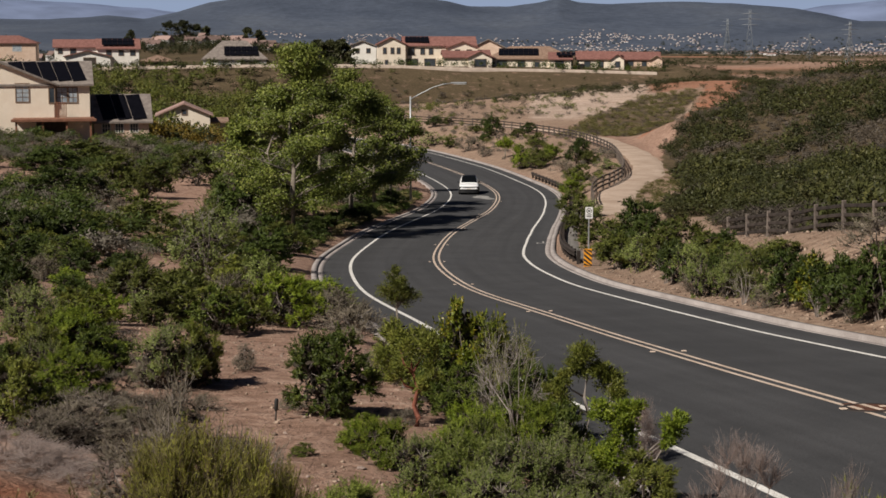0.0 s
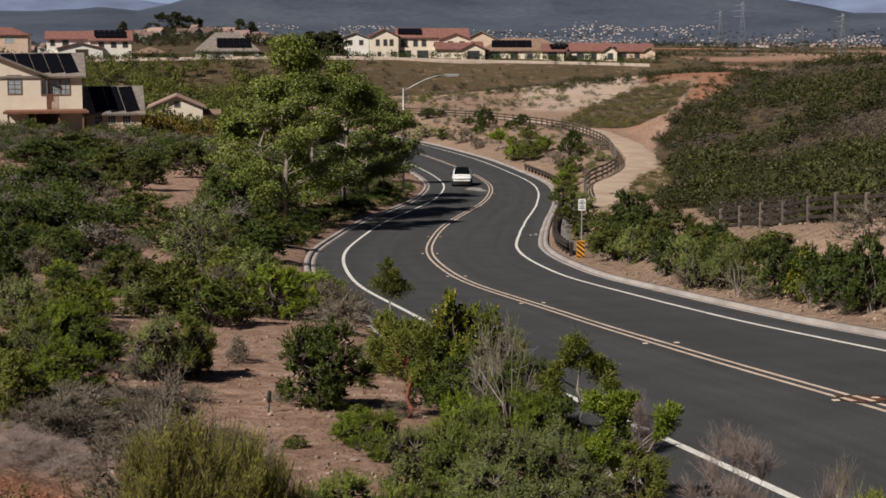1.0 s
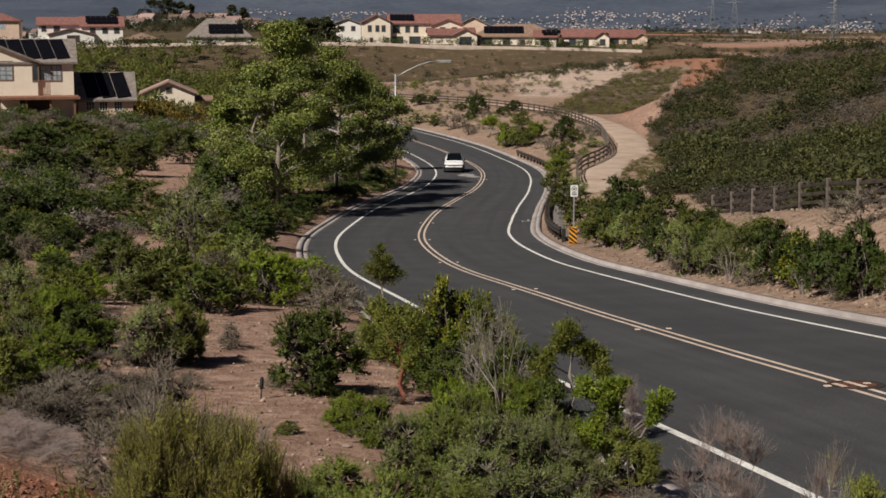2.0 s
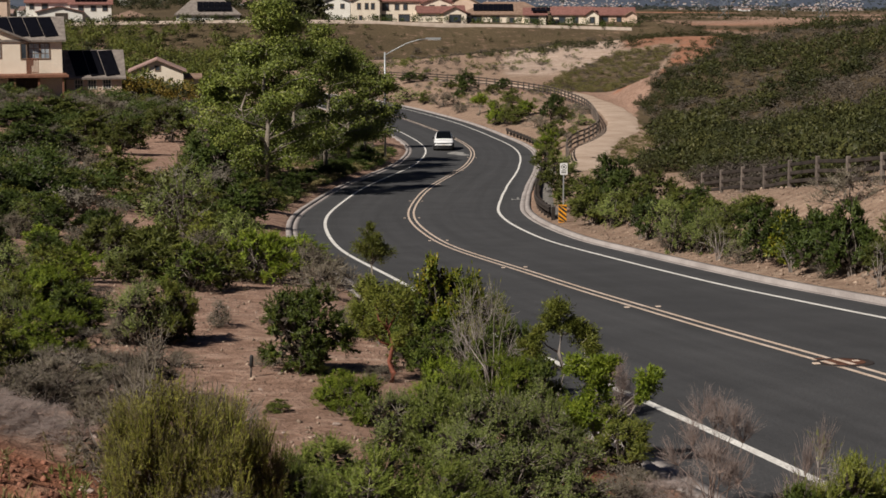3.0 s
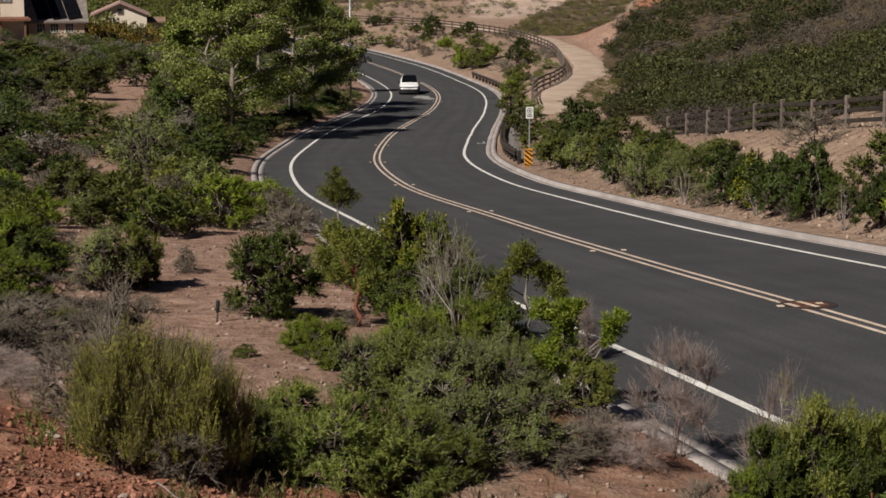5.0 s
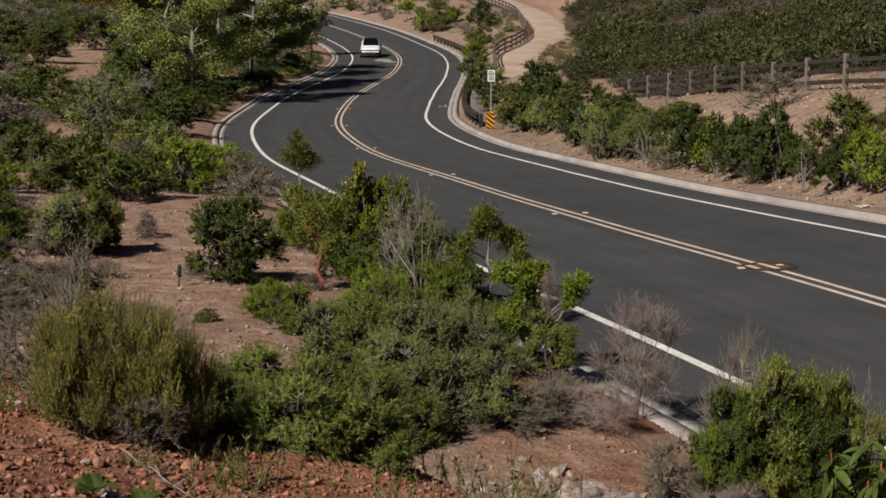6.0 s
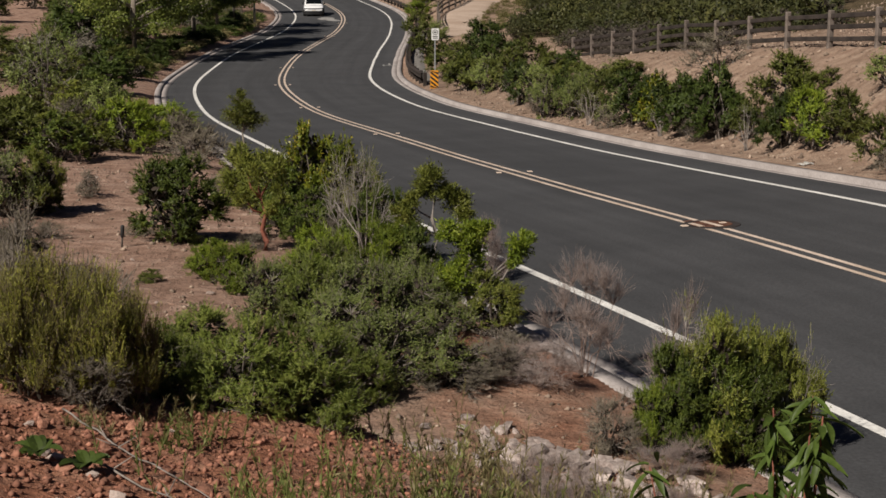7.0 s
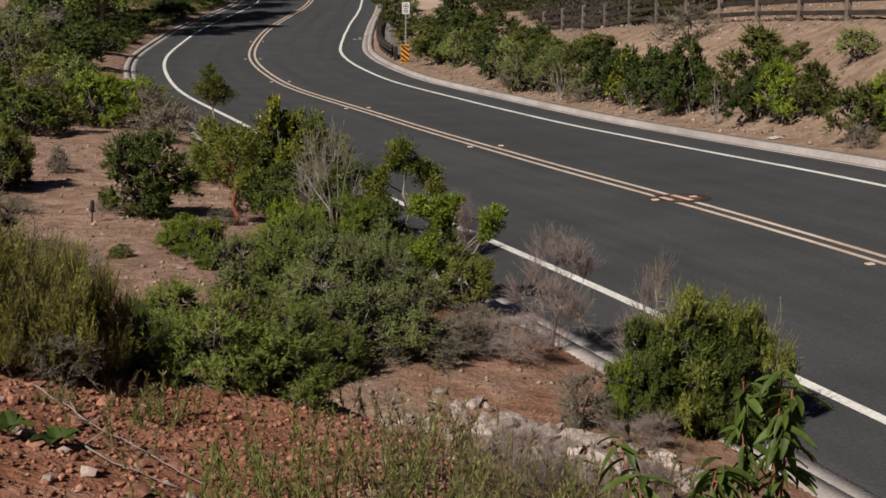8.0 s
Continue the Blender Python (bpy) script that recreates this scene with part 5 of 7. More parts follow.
house(deg(935), 434, Z1 - 0.4, 0, [
    (-11, 11.5, 0, 12, 2.7, 3.2, "hip", CREAM, BROWN_TILE), (-15.5, -6.5, 14, 22, 5.4, 2.4, "gy", PINK_STUCCO, GREY_TILE), (5.5, 11.0, -2.5, 5, 2.6, 1.8, "gx", CREAM, RED_TILE)],
    [(0, -7, 0.3, 2.4, 1.8, 0), (0, -2.0, 0.3, 1.8, 1.8, 0), (0, 2.2, 0.5, 1.2, 1.3, 0), (0, 8.0, 0.4, 2.2, 1.7, 2.5)],
    "long single-storey house with brown tiled hip roof and solar panels", "houses on the ridge")
house(deg(1058), 436, Z1 - 0.4, 0, [(-5.8, 5.2, 0, 9, 2.6, 2.0, "gx", CREAM, RED_TILE), (3.2, 6.6, -1.5, 4, 2.5, 1.5, "gy", CREAM, RED_TILE)],
      [(0, -3, 0.4, 1.6, 1.5, 0), (0, 0.6, 0.4, 1.2, 1.5, 0), (0, 4.9, 0.4, 1.2, 1.5, 1.5)], "single-storey cream house with a red tiled roof", "houses on the ridge")
house(deg(1130), 440, Z1 - 0.4, 0, [(-5.6, 5.0, 0, 9, 2.5, 1.9, "gx", PINK_STUCCO, RED_TILE), (3.0, 5.9, -1.5, 4, 2.4, 1.2, "gy", PINK_STUCCO, BROWN_TILE)],
      [(0, -2.5, 0.4, 1.6, 1.5, 0), (0, 1.2, 0.4, 1.2, 1.5, 0)], "single-storey tan house with a red tiled roof", "houses on the ridge")
house(deg(175), 445, Z1 + 0.7, 0, [
    (-10.8, 0.5, 0, 10, 4.6, 2.0, "gx", WHITE_STUCCO, RED_TILE), (0.3, 11.0, -1, 9, 4.2, 2.6, "gx", WHITE_STUCCO, RED_TILE), (-8.0, 3.5, -4, 2, 2.2, 1.5, "gy", WHITE_STUCCO, RED_TILE)],
    [(0, -9.3, 2.9, 1.0, 1.3, 0), (0, -6.0, 2.9, 1.4, 1.3, 0), (0, 3.2, 2.4, 1.2, 1.3, 1), (0, 6.4, 2.4, 1.2, 1.3, 1), (0, 9.4, 2.4, 1.2, 1.3, 1), (0, -1.8, 0.2, 3.0, 1.6, 4, TRIM, SHADE_DARK)],
    "white two-storey house with red roof and dark solar panels", "houses on the ridge")
house(deg(25), 440, Z1 + 1.4, -6, [(-8, 6.2, 0, 9, 5.0, 1.9, "hip", PINK_STUCCO, RED_TILE)], [(0, 1.5, 2.9, 2.2, 1.5, 0, PALE_TRIM, CURTAIN_GLASS), (0, -4, 2.9, 1.6, 1.5, 0)],
      "tan stucco house with a red tiled hip roof", "houses on the ridge")
house(deg(417), 430, Z1 - 0.6, 0, [(-8.0, 8.2, 0, 10, 3.0, 4.7, "hip", WHITE_STUCCO, GREY_TILE)], [(0, -3, 0.3, 2.2, 1.7, 0, PALE_TRIM, CURTAIN_GLASS), (0, 3.5, 0.3, 3.6, 1.9, 0, TRIM, SHADE_DARK)],
      "low white house with grey hip roof and solar panels", "houses on the ridge")
house(deg(283), 436, Z1 - 0.7, 0, [(-4.2, 4.0, 0, 8, 2.4, 1.5, "hip", PINK_STUCCO, BROWN_TILE)], [(0, 0, 0.2, 3.4, 1.7, 0, TRIM, SHADE_DARK)], "small tan house with a brown tiled roof", "houses on the ridge")
house(deg(643), 470, Z1 + 1.2, 0, [(-4.0, 3.8, 0, 9, 4.2, 1.6, "gy", WHITE_STUCCO, GREY_TILE)], [(0, -1.5, 2.3, 1.0, 1.2, 0), (0, 1.6, 2.3, 1.0, 1.2, 0)], "white house with a low grey roof", "houses on the ridge")
house(deg(330), 238, -13.75, 0, [(-3.9, 3.4, 0, 7, 3.0, 1.75, "gy", CREAM, PINK_TILE), (3.2, 5.6, 1, 6, 1.9, 0.5, "gx", CREAM, BROWN_TILE)],
      [(0, -0.2, 3.1, 0.6, 0.6, 0)], "small cream outbuilding with a red gable roof among shrubs")


def roof_array(px, dist, z, x0, x1, y0, z0, y1, z1, cols, rows, label):
    a = radians(px)
    e = thing("solar_array", label, "solar panels", pose(dist * math.sin(a), dist * math.cos(a), z, 0, 0, -px))
    panels(e, x0, x1, y0, z0, y1, z1, cols, rows)
    return e


roof_array(deg(765), 432, Z1, -7.2, -1.0, 1.9, 6.35, 5.3, 7.75, 6, 2, "dark solar panels on a red tiled roof")
roof_array(deg(935), 434, Z1 - 0.4, -8.0, 2.5, 0.9, 3.35, 4.6, 5.05, 8, 2, "dark solar panels on a brown tiled roof")
roof_array(deg(935), 434, Z1 - 0.4, 7.2, 12.2, -2.6, 3.2, -0.4, 4.1, 4, 1, "bluish solar panels on a low roof")
roof_array(deg(175), 445, Z1 + 0.7, 1.4, 9.6, -0.6, 4.85, 3.3, 6.6, 6, 2, "dark solar panels on a red tiled roof")
roof_array(deg(417), 430, Z1 - 0.6, -2.6, 6.2, 0.2, 3.6, 3.2, 5.9, 6, 2, "dark solar panels on a grey roof")


# low wall along the edge of the building pad
def pad_wall():
    p = stretch([(-128, 424), (-95, 420), (-60, 418), (-30, 417.5), (0, 420), (20, 424), (40, 425), (56, 424)], 2.0)
    z = land(p[:, 0], p[:, 1])
    v, m = [], len(p)
    for dy, dz in ((-0.12, -0.6), (-0.12, 0.75), (0.12, 0.75), (0.12, -0.6)):
        v.append(np.column_stack([p[:, 0], p[:, 1] + dy, np.maximum(smooth_curve(z, 6), z - 0.2) + dz]))
    f = [[c * m + i, (c + 1) * m + i, (c + 1) * m + i + 1, c * m + i + 1] for c in range(3) for i in range(m - 1)]
    return tagged(new("garden_wall", mesh_of("garden_wall", np.concatenate(v), np.array(f)[:, ::-1], WALL_BLOCK)), "low tan garden wall along the top of the slope", "wall", kind="structure")


pad_wall()


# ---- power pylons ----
# Steel tinted pale blue-grey: the valley haze is in the colour.
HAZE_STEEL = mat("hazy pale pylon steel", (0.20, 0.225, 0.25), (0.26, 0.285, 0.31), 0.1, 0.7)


def pylon(px, dist, tall, seed=0):
    a = radians(px)
    x, y = dist * math.sin(a), dist * math.cos(a)
    e = thing("pylon", "grey steel lattice power pylon in the valley", "pylon", pose(x, y, at(x, y) - 0.3, 0, 0, -px + seed * 17), "pylons in the valley")
    b = tall * 0.10
    leg = [(b, b), (-b, b), (-b, -b), (b, -b)]

    def corner(k, h):
        s = 1 - 0.82 * min(h / 0.72, 1.0)
        return (leg[k % 4][0] * s, leg[k % 4][1] * s, tall * h)
    t = tall * 0.006
    for k in range(4):
        bm = bmesh.new()
        tube(bm, [corner(k, 0), corner(k, 0.72), corner(k, 0.98)], [t, t * 0.8, t * 0.6], 4)
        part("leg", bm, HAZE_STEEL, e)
    bm = bmesh.new()
    hs = [0.02, 0.2, 0.35, 0.47, 0.57, 0.65, 0.72, 0.8, 0.88, 0.96]
    for h0, h1 in zip(hs, hs[1:]):
        for k in range(4):
            tube(bm, [corner(k, h0), corner(k + 1, h1)], [t * 0.55] * 2, 3)
            tube(bm, [corner(k + 1, h0), corner(k, h1)], [t * 0.55] * 2, 3)
    part("bracing", bm, HAZE_STEEL, e)
    for h in (0.70, 0.80, 0.90):
        bm = bmesh.new()
        w = tall * (0.20 if h == 0.80 else 0.15)
        tube(bm, [(-w, 0, tall * h), (0, 0, tall * (h + 0.012)), (w, 0, tall * h)], [t * 0.5, t, t * 0.5], 4)
        part("arm", bm, HAZE_STEEL, e)
    return e


pylon(deg(1322), 1010, 33, 0)
pylon(deg(1283), 1520, 34, 1)
pylon(deg(1498), 900, 25, 2)
pylon(deg(1428), 1180, 19, 3)


# ---- the white car ----
CAR_WHITE = mat("white car paint", (0.78, 0.78, 0.78), (0.82, 0.82, 0.82), 1, 0.25, spec=0.5, coat=0.6)
CAR_BLACK = mat("black car trim", (0.012, 0.012, 0.013), (0.02, 0.02, 0.021), 3, 0.5)
CAR_GLASS = mat("dark car glass", (0.004, 0.005, 0.006), (0.006, 0.007, 0.008), 1, 0.12, spec=0.12)
TYRE = mat("tyre rubber", (0.015, 0.015, 0.015), (0.025, 0.025, 0.025), 5, 0.9)
RIM = mat("dark alloy rim", (0.10, 0.10, 0.11), (0.20, 0.20, 0.21), 5, 0.35, metal=0.8)
LAMP_GLASS = mat("headlight glass", (0.55, 0.58, 0.62), (0.7, 0.72, 0.75), 3, 0.1)


def loft(rows, close=True):
    """A skin through rings of equal length; caps at both ends."""
    bm = bmesh.new()
    rings = [[bm.verts.new(p) for p in r] for r in rows]
    n = len(rings[0])
    for a, b in zip(rings, rings[1:]):
        for k in range(n if close else n - 1):
            f = bm.faces.new((a[k], a[(k + 1) % n], b[(k + 1) % n], b[k]))
            f.smooth = True
    if close:
        bm.faces.new(rings[0][::-1])
        bm.faces.new(rings[-1])
    return bm


def car(m):
    e = thing("car", "white compact electric crossover car with black roof", "car", m)
    body = []
    for y, w, zb, zt, crown in ((-2.33, 0.74, 0.50, 0.92, 0.02), (-2.24, 0.86, 0.38, 1.04, 0.03), (-1.9, 0.91, 0.28, 1.08, 0.04), (-1.2, 0.93, 0.24, 1.05, 0.04), (0.0, 0.92, 0.24, 1.00, 0.04),
                                (0.9, 0.92, 0.24, 0.98, 0.05), (1.25, 0.93, 0.24, 0.97, 0.06), (1.75, 0.92, 0.26, 0.90, 0.07), (2.1, 0.87, 0.28, 0.80, 0.06), (2.27, 0.80, 0.34, 0.70, 0.04), (2.34, 0.70, 0.42, 0.62, 0.02)):
        half = [(0, zb), (w * 0.8, zb), (w * 0.98, zb + 0.10), (w, zb + (zt - zb) * 0.45), (w * 0.985, zb + (zt - zb) * 0.75), (w * 0.93, zt - 0.03), (w * 0.82, zt), (0, zt + crown)]
        body.append([(x, y, z) for x, z in half] + [(-x, y, z) for x, z in half[-2:0:-1]])
    part("body", loft(body), CAR_WHITE, e)
    cab = []
    for y, w, z0, w1, z1 in ((-2.22, 0.76, 1.00, 0.72, 1.10), (-1.85, 0.83, 1.00, 0.64, 1.46), (-1.2, 0.86, 0.98, 0.60, 1.60), (-0.4, 0.87, 0.97, 0.61, 1.645), (0.25, 0.87, 0.96, 0.62, 1.60), (0.55, 0.86, 0.95, 0.64, 1.50), (1.3, 0.80, 0.93, 0.74, 1.02)):
        half = [(0, z0), (w, z0), (w * 0.97, z0 + (z1 - z0) * 0.35), (w1 + 0.05, z1 - 0.05), (w1 - 0.04, z1), (0, z1 + 0.025)]
        cab.append([(x, y, z) for x, z in half] + [(-x, y, z) for x, z in half[-2:0:-1]])
    part("cabin", loft(cab), CAR_WHITE, e)

    def sheet(name, rows, material, label=""):
        return part(name, loft(rows, False), material, e, label)

    sheet("roof", [[(x, y, z + 0.032 - 0.02 * abs(x)) for x in (-0.60, -0.3, 0, 0.3, 0.60)] for y, z in ((-1.85, 1.468), (-1.2, 1.608), (-0.4, 1.653), (0.25, 1.612))], CAR_BLACK, "glossy black roof panel")
    sheet("windshield", [[(x * w, y, z + 0.03 - 0.02 * abs(x)) for x in (-1, -0.5, 0, 0.5, 1)] for y, z, w in ((0.28, 1.605, 0.60), (0.55, 1.52, 0.64), (0.95, 1.265, 0.69), (1.27, 1.05, 0.72))], CAR_GLASS)
    sheet("rear_window", [[(x * w, y, z + 0.03) for x in (-1, 0, 1)] for y, z, w in ((-1.88, 1.44, 0.58), (-2.05, 1.27, 0.62), (-2.18, 1.14, 0.64))], CAR_GLASS)
    for s in (-1, 1):
        for nm, rows in (("side_window", ((-0.35, 0.86, 1.03, 0.665, 1.575), (0.2, 0.86, 1.02, 0.67, 1.54), (0.85, 0.83, 1.01, 0.76, 1.18))), ("side_window", ((-1.75, 0.835, 1.06, 0.70, 1.42), (-1.1, 0.86, 1.05, 0.66, 1.54), (-0.42, 0.868, 1.03, 0.665, 1.575)))):
            sheet(nm, [[(s * (a + 0.012), y, b), (s * (c + 0.018), y, d)] for y, a, b, c, d in rows], CAR_GLASS)
        part("mirror", boxes((s * 0.88, s * 1.06, 0.72, 0.86, 1.02, 1.16) if s > 0 else (-1.06, -0.88, 0.72, 0.86, 1.02, 1.16), bevel=0.03), CAR_BLACK, e)
        hl = [[(s * 0.42, 2.28, 0.735), (s * 0.42, 2.30, 0.70)], [(s * 0.66, 2.20, 0.765), (s * 0.66, 2.23, 0.70)], [(s * 0.855, 1.98, 0.80), (s * 0.875, 2.0, 0.71)]]
        sheet("headlight", hl, LAMP_GLASS)
        part("bumper_corner", loft([[(s * 0.70, 2.31, 0.66), (s * 0.80, 2.25, 0.66), (s * 0.90, 2.05, 0.66)], [(s * 0.62, 2.34, 0.36), (s * 0.80, 2.27, 0.36), (s * 0.91, 2.05, 0.36)]], False), CAR_BLACK, e)
        for y in (-1.43, 1.42):
            bm = bmesh.new()
            bmesh.ops.create_cone(bm, cap_ends=True, segments=28, radius1=0.44, radius2=0.43, depth=0.06, matrix=pose(s * 0.905, y, 0.40, 0, 90, 0))
            part("wheel_arch", bm, CAR_BLACK, e)
            bm = bmesh.new()
            bmesh.ops.create_cone(bm, cap_ends=True, segments=28, radius1=0.36, radius2=0.36, depth=0.23, matrix=pose(0, 0, 0, 0, 90, 0))
            bmesh.ops.bevel(bm, geom=[q for q in bm.edges if len(q.link_faces) == 2 and q.calc_face_angle() > 1], offset=0.03, segments=2, affect="EDGES")
            wheel = part("wheel", bm, TYRE, e)
            wheel.location = (s * 0.84, y, 0.36)
            bm = bmesh.new()
            for k in range(5):
                box(bm, -0.012, 0.012, -0.045, 0.045, 0.04, 0.24, 0.0, pose(s * 0.115, 0, 0, 72 * k, 0, 0))
            bmesh.ops.create_cone(bm, cap_ends=True, segments=24, radius1=0.25, radius2=0.25, depth=0.02, matrix=pose(s * 0.108, 0, 0, 0, 90, 0))
            part("rim", bm, RIM, wheel)
    part("grille", boxes((-0.46, 0.46, 2.29, 2.362, 0.28, 0.43), bevel=0.02), CAR_BLACK, e)
    sheet("front_valance", [[(x * 1.02, y + 0.05, z) for x, y in ((-0.92, 1.98), (-0.89, 2.12), (-0.78, 2.29), (-0.4, 2.36), (0, 2.365), (0.4, 2.36), (0.78, 2.29), (0.89, 2.12), (0.92, 1.98))] for z in (0.18, 0.50)], CAR_BLACK, "black lower bumper")
    # Black strip drawn for the shadow line below the bonnet edge.
    sheet("nose_shadow", [[(x, y + 0.05, z) for x, y in ((-0.88, 2.02), (-0.80, 2.20), (-0.55, 2.31), (0, 2.33), (0.55, 2.31), (0.80, 2.20), (0.88, 2.02))] for z in (0.665, 0.735)], CAR_BLACK, "thin black shadow line across the nose")
    # Black bar added for the same shade between bonnet and bumper.
    part("bonnet_shadow", boxes((-0.62, 0.62, 2.20, 2.322, 0.665, 0.70), bevel=0.01), CAR_BLACK, e)
    part("side_skirt", boxes((-0.935, -0.88, -1.0, 1.0, 0.20, 0.36), (0.88, 0.935, -1.0, 1.0, 0.20, 0.36), bevel=0.02), CAR_BLACK, e)
    part("plate", boxes((-0.16, 0.16, 2.34, 2.356, 0.47, 0.58)), PALE_TRIM, e)
    return e


cx, cy, cz, ch = on_road(along(152.0), -2.55)
car(pose(cx, cy, cz + 0.01, math.degrees(math.atan(0.027)), 0, ch + 178))


# ---- shrubs close to the camera and along the near verge ----
for row in (("dark", -1.64, 23.56, 1.19, 1.19, 1), ("dark", -2.29, 27.8, 0.62, 0.56, 3), ("green", -1.04, 20.35, 0.57, 0.47, 2), ("green", -0.64, 19.19, 0.56, 0.57, 4), ("toyon", 0.10, 25.6, 0.95, 1.15, 1), ("toyon", 0.40, 25.3, 1.05, 1.62, 2), ("toyon", 0.66, 25.0, 0.62, 1.10, 4), ("olive", 0.80, 25.2, 1.05, 1.36, 1), ("dark", 1.30, 23.2, 0.62, 1.05, 3), ("dark", 1.00, 22.6, 0.70, 0.80, 2), ("olive", -0.62, 27.61, 1.14, 1.11, 2), ("grey", -1.06, 28.42, 0.63, 0.66, 3), ("grey", -2.04, 37.08, 1.52, 0.79, 2), ("green", -3.94, 42.35, 1.62, 1.18, 3), ("green", -3.33, 47.79, 1.53, 0.99, 4)):
    shrub(*row)
for row in (("green", 0.36, 19.97, 0.72, 0.75, 3), ("green", 1.18, 20.68, 0.69, 0.79, 4), ("green", -0.1, 18.92, 0.43, 0.38, 5), ("dark", 1.62, 20.6, 0.55, 0.85, 5), ("sage", -0.21, 17.21, 0.71, 0.70, 1), ("low", 0.21, 17.14, 0.71, 0.78, 2), ("sage", 0.7, 17.01, 0.77, 0.84, 3), ("sage", 1.19, 17.1, 0.71, 0.78, 5), ("low", 0.45, 18.2, 0.70, 0.80, 4), ("sage", 1.35, 18.4, 0.66, 0.80, 6), ("sage", 1.59, 17.81, 0.61, 0.61, 4), ("olive", 2.34, 18.05, 0.69, 0.7, 2), ("green", 1.86, 19.24, 0.47, 0.55, 2)):
    shrub(*row)
for row in (("low", -0.96, 15.53, 1.0, 0.63, 1), ("low", -0.3, 10.98, 0.75, 0.62, 2), ("low", 0.1, 11.09, 0.72, 0.64, 3), ("low", 0.47, 14.83, 0.68, 0.66, 1), ("sage", 0.93, 15.46, 0.88, 0.74, 2), ("sage", 1.48, 15.56, 0.83, 0.69, 4), ("sage", 0.52, 16.34, 0.86, 0.66, 1), ("low", -0.92, 11.41, 0.48, 0.43, 3), ("grey", 1.61, 15.46, 0.83, 0.37, 1), ("grey", 2.24, 16.37, 0.7, 0.34, 3)):
    shrub(*row)
for row in (("sage", -4.36, 25.72, 0.97, 0.97, 3), ("olive", -4.01, 26.04, 0.78, 0.96, 1), ("dark", -3.95, 26.59, 0.5, 0.81, 4), ("grey", -4.66, 25.6, 0.58, 0.61, 2), ("green", -6.55, 28.68, 1.04, 0.89, 6), ("dark", -5.61, 26.5, 0.84, 0.75, 5), ("green", -5.46, 23.61, 0.99, 0.68, 3), ("sage", -6.18, 24.71, 0.76, 0.93, 6), ("green", -5.59, 27.15, 0.62, 0.55, 2), ("grey", -4.99, 24.18, 0.64, 0.41, 4), ("olive", -6.72, 26.71, 0.71, 0.82, 2), ("dark", -5.23, 20.96, 0.48, 0.51, 1), ("grey", -3.49, 28.34, 0.47, 0.44, 5)):
    shrub(*row)
for row in (("grey", -4.47, 20.51, 0.94, 0.46, 1), ("grey", -5.0, 21.27, 0.89, 0.44, 3), ("grey", -3.83, 20.76, 0.71, 0.57, 2), ("grey", -3.49, 20.87, 0.71, 0.64, 4), ("dead", -4.37, 17.96, 0.83, 0.27, 1), ("dead", -3.93, 17.39, 0.73, 0.22, 2), ("grey", -4.52, 22.6, 0.69, 0.31, 2), ("olive", -4.42, 21.88, 0.5, 0.25, 3)):
    shrub(*row)
for row in (("broom", -1.60, 10.4, 0.62, 0.84, 1), ("broom", -1.22, 10.5, 0.52, 0.78, 2), ("broom", -1.92, 10.8, 0.46, 0.66, 3), ("broom", -1.40, 11.0, 0.52, 0.74, 4), ("broom", -1.72, 10.2, 0.42, 0.60, 2), ("broom", -1.10, 10.7, 0.44, 0.70, 3), ("grey", -1.30, 10.25, 0.40, 0.36, 4), ("grey", -1.80, 11.2, 0.72, 0.98, 2), ("grey", -1.50, 11.4, 0.60, 0.78, 3), ("grey", -2.15, 11.4, 0.60, 0.62, 4)):
    shrub(*row)
for row in (("olive", -5.49, 20.51, 0.79, 0.91, 4), ("dark", -6.6, 24.18, 0.65, 0.75, 1), ("sage", -7.63, 29.67, 1.24, 1.11, 3), ("grey", -4.47, 19.96, 1.14, 0.61, 1), ("dark", -10.08, 37.51, 1.28, 1.15, 2), ("green", -6.65, 28.56, 1.19, 0.87, 5), ("grey", -5.99, 29.24, 0.88, 0.59, 2), ("olive", -8.81, 46.37, 1.56, 1.24, 3), ("grey", -4.79, 19.54, 0.82, 0.47, 4), ("dead", -4.61, 18.22, 1.05, 0.31, 1), ("dead", -5.14, 18.76, 0.8, 0.39, 2), ("green", -7.54, 35.98, 0.95, 0.73, 1), ("olive", -7.1, 44.73, 1.5, 1.19, 2)):
    shrub(*row)
# up the slope on the near side of the road
for row in (("dark", -12.57, 55.73, 1.34, 1.05, 1), ("dark", -18.3, 72.0, 2.6, 1.7, 2), ("dark", -14.0, 53.9, 1.5, 1.3, 3), ("dark", -16.0, 63.0, 2.0, 1.3, 1), ("grey", -13.1, 53.0, 1.1, 0.8, 2), ("grey", -11.6, 60.5, 1.3, 0.9, 1), ("dark", -10.84, 55.98, 1.88, 0.97, 2), ("grey", -9.88, 47.48, 1.6, 0.89, 3), ("grey", -9.32, 49.37, 1.48, 0.93, 2), ("dark", -10.24, 44.74, 0.95, 0.67, 5), ("olive", -13.74, 56.4, 1.49, 0.84, 1), ("dark", -16.81, 72.77, 3.26, 1.46, 4), ("olive", -13.4, 79.27, 2.64, 1.32, 2), ("bare", -9.01, 62.03, 2.07, 3.09, 1), ("sage", -9.28, 62.38, 2.54, 2.27, 2), ("dark", -12.85, 105.33, 4.25, 2.63, 3), ("dark", -7.92, 71.74, 2.64, 1.66, 4), ("olive", -7.92, 82.19, 2.12, 1.63, 2)):
    shrub(*row)
